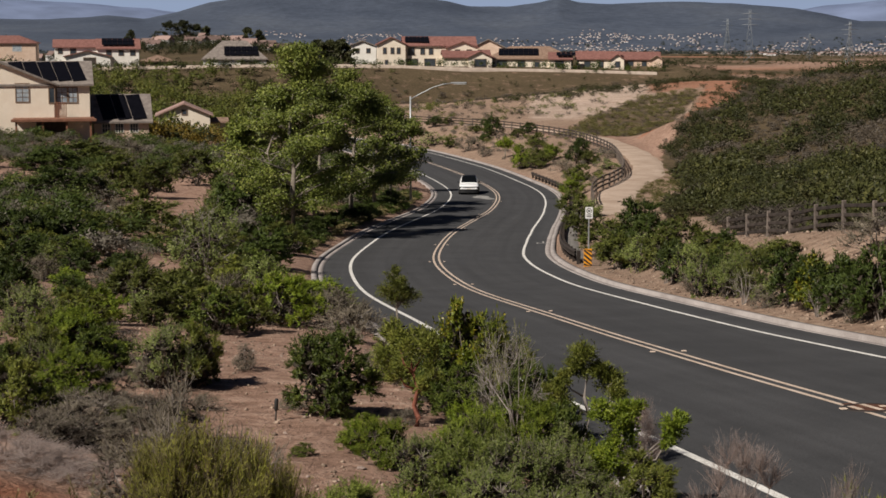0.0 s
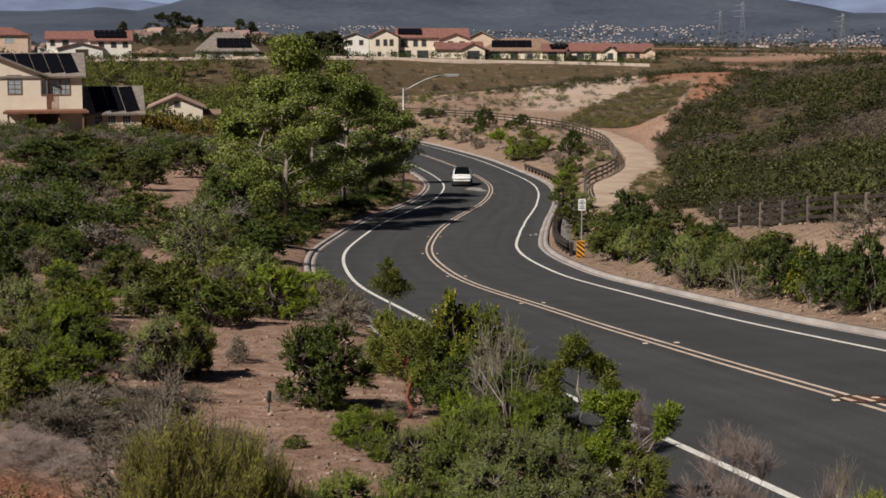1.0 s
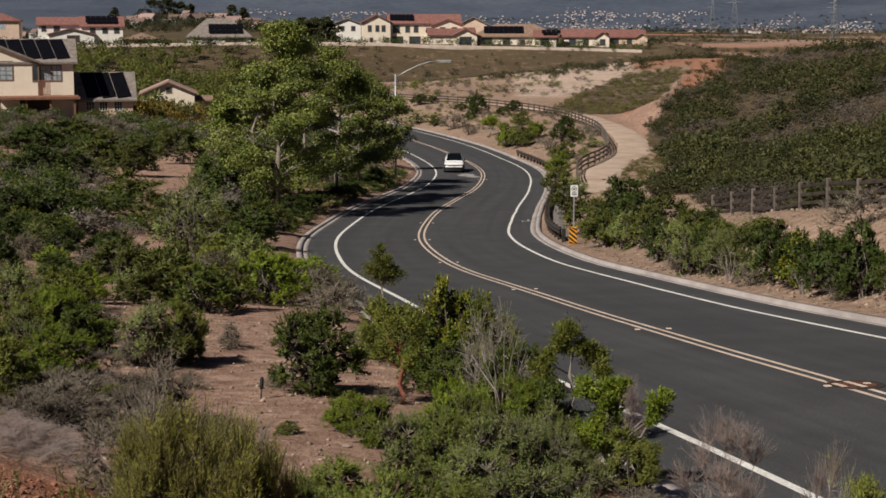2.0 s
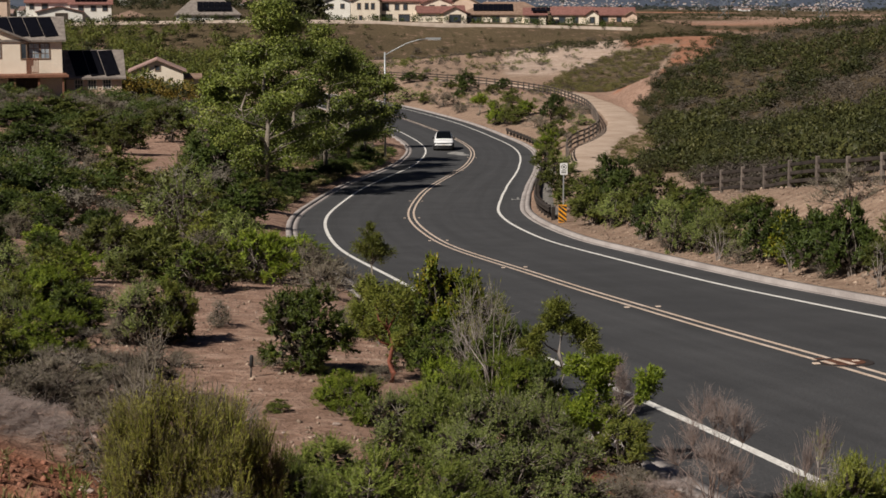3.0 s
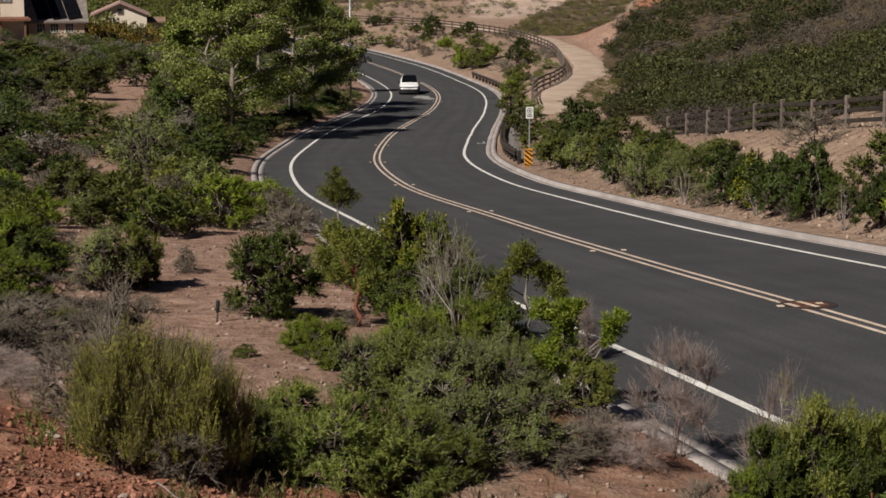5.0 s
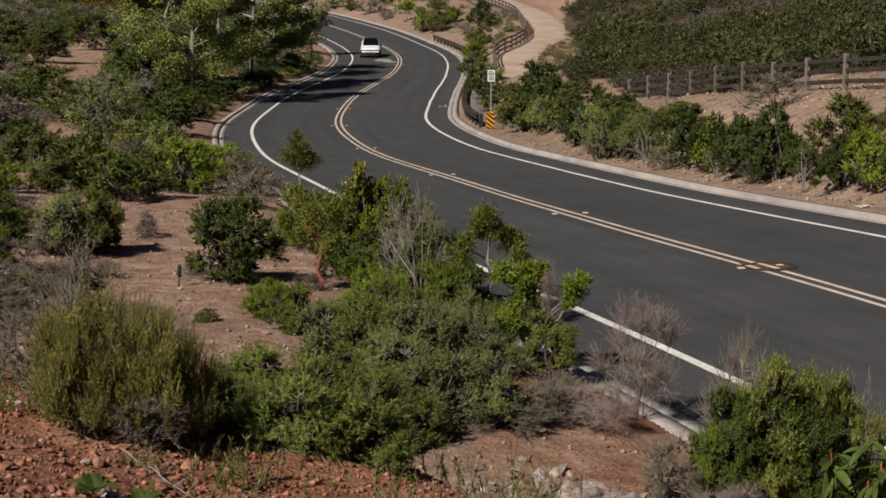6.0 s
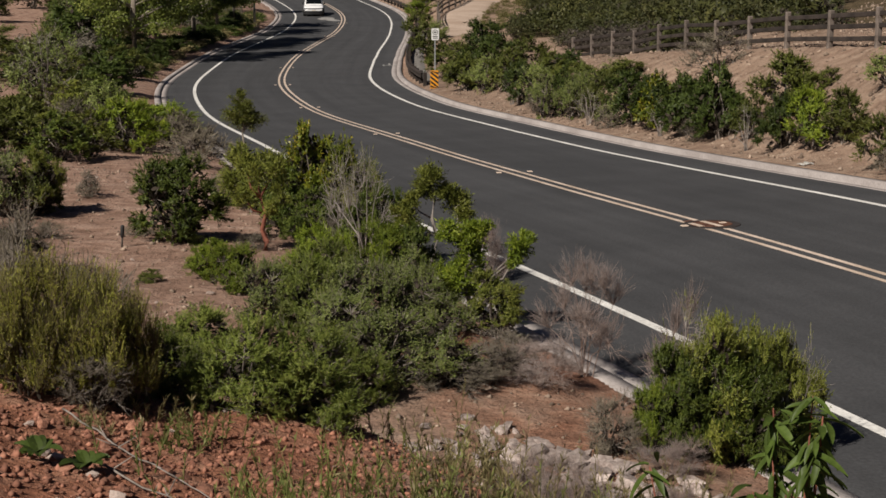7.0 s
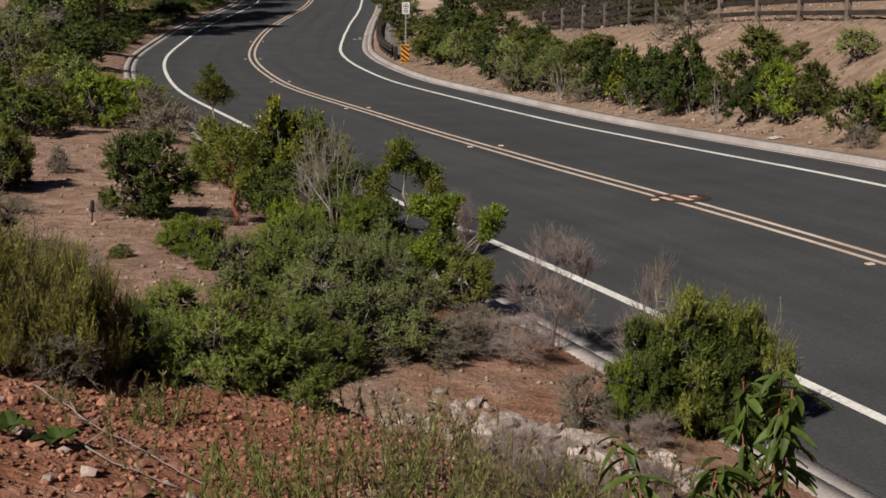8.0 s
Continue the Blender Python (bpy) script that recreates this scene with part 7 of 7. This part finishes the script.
thicket("bank_scrub", "olive bushes dotted over the sandy bank", spots(rng, 75, (0.0, 0.12), (140, 262), lambda x, y: 8.5 < side(x, y) and float(trail_away(np.array([x]), np.array([y]))[0]) > 3.2 and x < np.interp(y, [120, 170, 200, 230, 262], [12, 18.5, 19, 15, 2]), (0.5, 1.6), (0.4, 0.8)), (("mid", 1), ("mid", 2), ("mid", 3)), MID_OLIVE_LEAF, None, 0.1)
thicket("bank_scrub", "scattered olive and grey bushes on the pale sand", spots(rng, 150, (-0.04, 0.10), (268, 338), lambda x, y: x / y < float(knoll_left(y)), (0.9, 2.4), (0.35, 0.6)), FAR_KINDS, FAR_GREY_LEAF, None, 0.1)
thicket("bank_scrub", "scattered olive bushes on the pale sand", spots(rng, 120, (-0.04, 0.10), (268, 338), lambda x, y: x / y < float(knoll_left(y)), (0.9, 2.6), (0.4, 0.65)), FAR_KINDS, MID_OLIVE_LEAF, None, 0.1)
thicket("bank_scrub", "dark brush along the crest of the knoll", spots(rng, 130, (0.03, 0.18), (312, 345), lambda x, y: lattice(np.array(x / 5.0), np.array(y / 12.0), 6) > -0.1, (1.2, 3.2), (0.4, 0.65)), FAR_KINDS, FAR_LEAF, None, 0.1)
thicket("bank_scrub", "dark brush down the red gully", spots(rng, 60, (0.11, 0.185), (212, 320), lambda x, y: float(knoll_right(y)) < x / y < float(gully(y)) + 0.01 and lattice(np.array(x / 4.0), np.array(y / 12.0), 9) > 0.0, (0.8, 2.2), (0.4, 0.65)), FAR_KINDS, FAR_LEAF, None, 0.1)
thicket("slope_scrub", "olive brush across the valley slope", spots(rng, 900, (-0.31, -0.05), (205, 420), lambda x, y: side(x, y) < -9 or y > 300, (1.8, 4.6), (0.5, 0.9)), FAR_KINDS, FAR_LEAF, None, 0.1)
thicket("slope_scrub", "greener brush across the valley slope", spots(rng, 450, (-0.31, -0.03), (215, 415), lambda x, y: side(x, y) < -9 or y > 300, (1.8, 4.4), (0.5, 0.9)), FAR_KINDS, MID_OLIVE_LEAF, None, 0.1)
thicket("slope_scrub", "dry brush at the foot of the graded slope", spots(rng, 260, (-0.06, 0.14), (345, 402), lambda x, y: True, (1.5, 3.4), (0.4, 0.6)), FAR_KINDS, FAR_GREY_LEAF, None, 0.1)
thicket("slope_scrub", "small dark bushes on the graded slope", spots(rng, 60, (-0.08, 0.14), (398, 418), lambda x, y: True, (0.8, 1.8), (0.6, 0.9)), FAR_KINDS, FAR_LEAF, None, 0.1)
thicket("slope_scrub", "tall olive bushes on the slope below the houses", spots(rng, 170, (-0.215, -0.10), (232, 400), lambda x, y: True, (3.0, 6.5), (0.6, 0.95)), (("mid", 1), ("mid", 2), ("mid", 3), ("mid", 4)), MID_OLIVE_LEAF, None, 0.1)
thicket("garden_shrubs", "garden shrubs between the houses", spots(rng, 300, (-0.29, 0.135), (424, 431), lambda x, y: True, (1.2, 2.8), (0.7, 1.2)), FAR_KINDS, MID_DARK_LEAF, None, 0.1)
thicket("garden_shrubs", "golden shrubs round the cream house", spots(rng, 62, (-0.192, -0.130), (204, 236), lambda x, y: True, (1.6, 3.4), (0.8, 1.25)), FAR_KINDS, GOLD_LEAF, None, 0.1)
thicket("valley_scrub", "dark scrub on the ridge beyond the hillside", spots(rng, 1700, (0.12, 0.32), (330, 1450), lambda x, y: rough(np.array(x), np.array(y), 90.0, 2, 19) > (-0.6 if y < 520 else -0.2), (1.2, 4.2), (0.4, 0.65)), FAR_KINDS, FAR_LEAF, None, 0.1)
thicket("valley_scrub", "garden trees and scrub on the rise behind the houses", spots(rng, 650, (-0.24, -0.06), (600, 900), lambda x, y: True, (2.5, 7.5), (0.5, 0.8)), FAR_KINDS, FAR_LEAF, None, 0.1)
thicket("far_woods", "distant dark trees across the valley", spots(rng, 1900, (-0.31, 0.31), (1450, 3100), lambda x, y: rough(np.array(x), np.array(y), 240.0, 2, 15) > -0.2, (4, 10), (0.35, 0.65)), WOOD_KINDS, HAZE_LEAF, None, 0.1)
for px, dist, tall, wide in ((236, 850, 9.5, 5), (306, 850, 10.5, 11), (330, 856, 10, 10), (352, 860, 8, 7), (369, 850, 7, 5), (441, 850, 8.5, 6), (461, 856, 8, 5), (590, 470, 6, 7), (605, 462, 6, 6), (567, 466, 6, 7)):
    a = radians(deg(px))
    big_tree(dist * math.sin(a), dist * math.cos(a), tall * 1.12, wide * 1.75, px, 0.06, "dark garden tree on the skyline behind the houses", 3600, 0.75, FAR_LEAF, "trees behind the houses")


# ---- the far town ----
def far_town():
    rng = np.random.default_rng(53)
    wall = mat("far house walls", (0.44, 0.43, 0.42), (0.60, 0.585, 0.57), 0.01, 0.9, island=0.25)
    roofm = mat("far house roofs", (0.19, 0.125, 0.11), (0.28, 0.195, 0.17), 0.01, 0.9, island=0.4)
    wv, wf, rv, rf = [], [], [], []
    zones = ((1020, 1568, 2100, 3350, 1900), (460, 780, 2500, 3350, 900), (235, 540, 700, 900, 46), (60, 235, 700, 950, 14), (780, 1050, 2600, 3200, 240), (1240, 1568, 1500, 2300, 260))
    for a0, a1, r0, r1, n in zones:
        for _ in range(n):
            a = radians(deg(rng.uniform(a0, a1)))
            street = math.floor(rng.uniform(0, 17)) / 17 + 0.05 * math.sin(a * 90)
            r = r0 + (r1 - r0) * min(max(street + rng.normal() * 0.018, 0), 1) if r0 > 1000 else rng.uniform(r0, r1)
            if r0 > 1000 and lattice(np.array(a * 55), np.array(r / 170.0), 4) < -0.15:
                continue
            x, y = r * math.sin(a), r * math.cos(a)
            z = at(x, y)
            w, d, hh = rng.uniform(1.6, 4.2), rng.uniform(1.6, 3.6), rng.uniform(0.6, 1.5)
            if r < 1000:
                w, d, hh = w * 2.2, d * 1.9, hh * 1.9
            t = rng.uniform(-0.7, 0.7)
            c, s = math.cos(t), math.sin(t)
            q = [(u * w / 2, v * d / 2) for u, v in ((-1, -1), (1, -1), (1, 1), (-1, 1))]
            q = [(x + u * c - v * s, y + u * s + v * c) for u, v in q]
            b = len(wv)
            wv += [(u, v, z - 3) for u, v in q] + [(u, v, z + hh) for u, v in q]
            wf += [(b, b + 1, b + 5, b + 4), (b + 1, b + 2, b + 6, b + 5), (b + 2, b + 3, b + 7, b + 6), (b + 3, b, b + 4, b + 7)]
            b = len(rv)
            e0 = ((q[0][0] + q[3][0]) / 2, (q[0][1] + q[3][1]) / 2)
            e1 = ((q[1][0] + q[2][0]) / 2, (q[1][1] + q[2][1]) / 2)
            rv += [(u, v, z + hh) for u, v in q] + [(*e0, z + hh + (1.9 if r < 1000 else 0.8)), (*e1, z + hh + (1.9 if r < 1000 else 0.8))]
            rf += [(b, b + 1, b + 5, b + 4), (b + 2, b + 3, b + 4, b + 5), (b + 1, b + 2, b + 5, b + 5), (b + 3, b, b + 4, b + 4)]
    ob = tagged(new("far_town", mesh_of("far_town", np.array(wv), np.array(wf), wall)), "pale houses of a distant town below the hills", "town", kind="stuff")
    r = new("roofs", mesh_of("roofs", rv, [tuple(dict.fromkeys(f)) for f in rf], roofm))
    r.parent = ob


far_town()


# ---- small things on the ground ----
CHUNK = mat("broken pale concrete", (0.22, 0.170, 0.148), (0.42, 0.35, 0.315), 3, 0.95, 0.7, 14, each=0.3)
CLOD = mat("red clods and stones", (0.205, 0.088, 0.055), (0.38, 0.185, 0.122), 4, 0.95, 0.6, 20, each=0.35)
PALE_STONE = mat("pale pinkish stones", (0.34, 0.26, 0.22), (0.47, 0.38, 0.33), 4, 0.95, 0.5, 20, each=0.25)


def rock_mesh(seed, material, flat=0.6, angular=True):
    rng = random.Random(seed)
    bm = bmesh.new()
    bmesh.ops.create_icosphere(bm, subdivisions=1 if angular else 2, radius=0.5)
    for v in bm.verts:
        k = 1 + rng.uniform(-0.42, 0.30)
        v.co = Vector((v.co.x * k * 1.15, v.co.y * k, v.co.z * k * flat))
    me = bpy.data.meshes.new("rock")
    bm.to_mesh(me)
    bm.free()
    me.materials.append(material)
    return me


CHUNKS = [rock_mesh(k, CHUNK, 0.55) for k in range(5)]
CLODS = [rock_mesh(20 + k, CLOD, 0.35 + 0.13 * k) for k in range(4)]
PALES = [rock_mesh(40 + k, PALE_STONE, 0.65) for k in range(3)]


def rock(name, me, x, y, size, label, category, group, rng):
    ob = new(name, me)
    ob.matrix_world = pose(x, y, at(x, y) + size * 0.12, rng.uniform(-20, 20), rng.uniform(-20, 20), rng.uniform(0, 360)) @ Matrix.Diagonal((size, size * rng.uniform(0.7, 1.2), size * rng.uniform(0.7, 1.1), 1))
    tagged(ob, label, category, group)


rr = random.Random(7)
for k in range(190):
    t = rr.random()
    x, y = 1.45 + 1.75 * t + rr.gauss(0, 0.20), 13.6 - 1.9 * t + rr.gauss(0, 0.36)
    rock("concrete_chunk", CHUNKS[k % 5], x, y, min(0.32, 0.125 * math.exp(rr.gauss(0, 0.42))), "broken pale concrete chunk in a rubble heap", "rubble", "rubble heap by the kerb", rr)
for k in range(190):
    a, r = rr.uniform(-0.25, 0.14), 7.4 + 3.6 * rr.random()
    rock("stone", (CLODS if k % 4 else PALES)[k % 3], r * math.sin(a), r * math.cos(a), min(0.11, 0.042 * math.exp(rr.gauss(0, 0.55))), "reddish stone lying on the earth bank" if k % 4 else "pale stone lying on the earth bank", "stone", "stones on the bank", rr)
for k in range(60):
    a, r = rr.uniform(-0.27, -0.02), rr.uniform(7.2, 10.2)
    rock("stone", CLODS[k % 4], r * math.sin(a), r * math.cos(a), min(0.15, 0.07 * math.exp(rr.gauss(0, 0.4))), "large reddish clod of earth on the bank", "stone", "clods on the bank", rr)
for k in range(46):
    a, r = rr.uniform(-0.24, 0.02), rr.uniform(17.5, 33)
    x, y = r * math.sin(a), r * math.cos(a)
    if side(x, y) < -7:
        rock("stone", PALES[k % 3], x, y, rr.uniform(0.04, 0.11), "small pale stone on the bare dirt", "stone", "stones on the dirt", rr)


def gravel(name, label, n, ring, arc, sizes, material, seed):
    """Loose grit as one object."""
    rng = np.random.default_rng(seed)
    r = np.sqrt(rng.uniform(ring[0] ** 2, ring[1] ** 2, n))
    a = rng.uniform(*arc, n)
    x, y = r * np.sin(a), r * np.cos(a)
    z = land(x, y)
    ok = np.abs(road_side(x, y)) > 6.6
    x, y, z, n = x[ok], y[ok], z[ok], int(ok.sum())
    s = sizes[0] + (sizes[1] - sizes[0]) * rng.uniform(0, 1, n) ** 2.6
    base = np.array([(1, 0, 0), (0, 1, 0), (-1, 0, 0), (0, -1, 0), (0, 0, 0.8), (0, 0, -0.6)], float)
    v = base[None] * (1 + 0.35 * rng.normal(size=(n, 6, 1))) * s[:, None, None] + np.stack([x, y, z + s * 0.25], 1)[:, None]
    f = np.array([(0, 1, 4), (1, 2, 4), (2, 3, 4), (3, 0, 4), (1, 0, 5), (2, 1, 5), (3, 2, 5), (0, 3, 5)])
    f = (np.arange(n)[:, None, None] * 6 + f).reshape(-1, 3)
    tagged(new(name, mesh_of(name, v.reshape(-1, 3), f, material)), label, "gravel", kind="stuff")


GRIT = mat("reddish grit", (0.150, 0.062, 0.040), (0.32, 0.150, 0.098), 6, 0.95, island=0.45)
LITTER = mat("dry litter and grit", (0.16, 0.11, 0.08), (0.34, 0.26, 0.20), 6, 0.95, island=0.45)
gravel("grit", "loose red grit and clods on the bank", 9000, (6.6, 11.6), (-0.30, 0.12), (0.003, 0.030), GRIT, 61)
gravel("grit", "loose clods and litter on the sandy bank", 5000, (30, 80), (0.10, 0.36), (0.03, 0.085), LITTER, 63)
gravel("grit", "loose grit and litter on the bare dirt", 8500, (13, 44), (-0.28, 0.24), (0.010, 0.042), LITTER, 62)
for k in range(16):
    a, r = rr.uniform(-0.22, -0.02), rr.uniform(17.5, 32)
    shrub("grey" if k % 3 else "olive", r * math.sin(a), r * math.cos(a), rr.uniform(0.25, 0.55), rr.uniform(0.14, 0.30), 1 + k % 4, 0.5, label="small dry tuft on the bare dirt", group="tufts on the dirt")


def stake():
    e = thing("stake", "short dark irrigation stake standing in bare dirt", "stake", pose(-2.4, 22.97, at(-2.4, 22.97), 2, 3, 20))
    bm = bmesh.new()
    tube(bm, [(0, 0, -0.1), (0, 0, 0.16)], [0.014, 0.014], 8)
    part("pipe", bm, DARK_STEEL, e)
    bm = bmesh.new()
    tube(bm, [(0, 0, 0.15), (0, 0, 0.18), (0, 0, 0.31), (0, 0, 0.33)], [0.02, 0.03, 0.03, 0.018], 8)
    part("head", bm, BLACK_PAINT, e)


stake()


# ---- weeds at the foot of the camera's bank ----
def weed(x, y, tall, stems, seed, material, label):
    rng = np.random.default_rng(seed)
    e = thing("weed", label, "weed", pose(x, y, at(x, y) - 0.02), "weeds on the bank")
    n = stems
    a = np.stack([rng.normal(0, 0.10, n), rng.normal(0, 0.10, n), np.zeros(n)], 1)
    d = unit(np.stack([rng.normal(0, 0.26, n), rng.normal(0, 0.26, n), np.ones(n)], 1))
    L = tall * rng.uniform(0.5, 1.05, n)
    m = a + d * L[:, None] * 0.55
    t = m + unit(d + rng.normal(size=(n, 3)) * 0.12) * L[:, None] * 0.45
    v1, f1 = rods(a, m, np.full(n, 0.005), np.full(n, 0.0035))
    v2, f2 = rods(m, t, np.full(n, 0.003), np.full(n, 0.0012))
    tagged(part("stalk", mesh_of("stalk", np.concatenate([v1, v2]), np.concatenate([f1, f2 + len(v1)]), material), None, e), kind="stuff")
    k = n * 26
    i = rng.integers(0, n, k)
    u = rng.uniform(0.12, 1.0, (k, 1))
    p = np.where(u < 0.55, a[i] + (m - a)[i] * (u / 0.55), m[i] + (t - m)[i] * ((u - 0.55) / 0.45))
    v, f = blades(p, d[i] * 0.9 + rng.normal(size=(k, 3)) * 0.4, 0.055, 0.009, rng)
    tagged(part("foliage", mesh_of("foliage", v, f, material), None, e), kind="stuff")


STALK = leaf_mat("green weed stalks", (0.080, 0.105, 0.024), (0.165, 0.185, 0.052), (0.31, 0.295, 0.12), 0.25)
for k in range(90):
    a, r = rr.gauss(0.085, 0.075), rr.uniform(6.6, 9.0)
    weed(r * math.sin(a), r * math.cos(a), rr.uniform(0.30, 0.70) * (1.4 if k % 5 == 0 else 1.0), rr.randint(2, 5), k, STALK if k % 4 else DRY_LEAF, "tall thin green weed on the bank" if k % 4 else "tall thin straw-coloured weed on the bank")
for k in range(40):
    a, r = rr.uniform(0.06, 0.27), rr.uniform(8.6, 12.4)
    weed(r * math.sin(a), r * math.cos(a), rr.uniform(0.30, 0.62), rr.randint(4, 9), 100 + k, DRY_LEAF, "dry straw-coloured weed on the bank")
for k in range(26):
    a, r = rr.uniform(-0.27, 0.05), rr.uniform(9.4, 13.2)
    weed(r * math.sin(a), r * math.cos(a), rr.uniform(0.14, 0.32), rr.randint(6, 12), 200 + k, DRY_LEAF if k % 2 else STALK, "small dry grass tuft on the bank")


def laurel(x, y, tall, wide, n, seed, label):
    """A leafy shoot with long drooping leaves."""
    rng = np.random.default_rng(seed)
    e = thing("laurel_plant", label, "plant", pose(x, y, at(x, y) - 0.02))
    bm = bmesh.new()
    tips = []
    for k in range(8):
        a = rng.uniform(0, 6.28)
        t = Vector((math.cos(a) * wide * 0.32, math.sin(a) * wide * 0.32, tall * rng.uniform(0.82, 1.0)))
        tube(bm, [(0, 0, 0), tuple(t * 0.5 + Vector((0, 0, 0.06))), tuple(t)], [0.010, 0.006, 0.003], 5)
        tips.append(t)
    part("branchwork", bm, RED_BARK, e)
    leaf = bmesh.new()
    for i in range(7):
        u = i / 6
        w = 0.13 * math.sin(math.pi * min(u * 0.92 + 0.05, 1)) ** 0.8
        for s in (-1, 0, 1):
            leaf.verts.new((s * w, u, -0.42 * u * u + 0.06 * abs(s)))
    leaf.verts.ensure_lookup_table()
    for i in range(6):
        for s in range(2):
            f = leaf.faces.new([leaf.verts[i * 3 + s], leaf.verts[i * 3 + s + 1], leaf.verts[i * 3 + s + 4], leaf.verts[i * 3 + s + 3]])
            f.smooth = True
    me = bpy.data.meshes.new("leaf")
    leaf.to_mesh(me)
    leaf.free()
    me.materials.append(BROAD_LEAF)
    for k in range(n):
        u = 1.0 - 0.55 * rng.uniform(0, 1) ** 1.6
        t = tips[k % 8] * u + Vector((0, 0, 0.24 * u * (1 - u)))
        ob = new("leaf", me)
        ob.parent = e
        L = rng.uniform(0.09, 0.17)
        ob.matrix_basis = pose(t.x + rng.normal() * 0.012, t.y + rng.normal() * 0.012, t.z + rng.normal() * 0.02, rng.uniform(-60, 0) + 25 * (u > 0.96), rng.uniform(-24, 24), rng.uniform(0, 360)) @ Matrix.Diagonal((L * 1.0, L, L, 1))


laurel(2.11, 6.30, 1.66, 0.40, 170, 3, "tall plant with long drooping green leaves on the bank")
laurel(1.63, 6.10, 1.14, 0.66, 150, 4, "low plant with long green leaves on the bank")


def broad_weed(x, y, seed):
    rng = np.random.default_rng(seed)
    e = thing("broad_leaf_weed", "flat rosette of broad grey-green leaves on red earth", "weed", pose(x, y, at(x, y)))
    for k in range(11):
        a = 2.4 * k + rng.uniform(-0.3, 0.3)
        bm = bmesh.new()
        L, w = rng.uniform(0.10, 0.17), rng.uniform(0.035, 0.05)
        for i in range(6):
            u = i / 5
            ww = w * math.sin(math.pi * min(0.1 + u * 0.88, 1)) ** 0.6
            for s in (-1, 0, 1):
                bm.verts.new((s * ww, L * u, 0.02 + 0.10 * u * L / 0.1 * (1 - u * 0.7) + 0.012 * abs(s)))
        bm.verts.ensure_lookup_table()
        for i in range(5):
            for s in range(2):
                bm.faces.new([bm.verts[i * 3 + s], bm.verts[i * 3 + s + 1], bm.verts[i * 3 + s + 4], bm.verts[i * 3 + s + 3]])
        ob = part("leaf", bm, MID_DARK_LEAF, e)
        ob.matrix_basis = pose(0, 0, 0.01, 0, 0, math.degrees(a))


broad_weed(-1.35, 8.35, 5)
broad_weed(-1.10, 8.30, 6)


# ---- dry stalks and litter ----
def lying_stalk(points, seed):
    """A long dry stalk lying on the earth, with a few broken side shoots."""
    rng = random.Random(seed)
    x0, y0 = points[0]
    e = thing("dry_stalk", "long pale dry stalk lying on the red earth", "stalk", pose(x0, y0, at(x0, y0)), "stalks on the bank")
    p = stretch(points, 0.08)
    q = [(float(x) - x0 + rng.uniform(-0.002, 0.002), float(y) - y0, at(float(x), float(y)) - at(x0, y0) + 0.035) for x, y in p]
    bm = bmesh.new()
    tube(bm, q, [0.007 - 0.004 * i / len(q) for i in range(len(q))], 6)
    part("stem", bm, TWIG, e)
    for k in range(4):
        a = Vector(q[rng.randrange(2, len(q) - 2)])
        bm = bmesh.new()
        tube(bm, [tuple(a), tuple(a + Vector((rng.uniform(-0.16, 0.16), rng.uniform(-0.10, 0.10), rng.uniform(0.02, 0.09))))], [0.005, 0.002], 5)
        part("side_shoot", bm, TWIG, e)


lying_stalk([(-1.45, 9.96), (-0.95, 9.04), (-0.55, 8.26), (-0.27, 7.91)], 1)
lying_stalk([(-1.04, 8.46), (-0.80, 8.06), (-0.41, 7.83)], 2)


def paper_scrap(x, y, size):
    """A crumpled sheet with thickness."""
    rng = random.Random(4)
    bm = bmesh.new()
    g = [[bm.verts.new(((i / 5 - 0.5) * size, (j / 4 - 0.5) * size * 0.7, rng.uniform(0.0, 0.35) * size * 0.4)) for j in range(5)] for i in range(6)]
    for i in range(5):
        for j in range(4):
            bm.faces.new((g[i][j], g[i + 1][j], g[i + 1][j + 1], g[i][j + 1]))
    bmesh.ops.solidify(bm, geom=bm.faces[:], thickness=0.004)
    ob = part("paper_scrap", bm, WHITE_LINE, None)
    ob.matrix_world = pose(x, y, at(x, y) + 0.01, 0, 0, 25)
    tagged(ob, "crumpled white paper scrap lying on the verge", "litter")


paper_scrap(11.57, 35.46, 0.34)
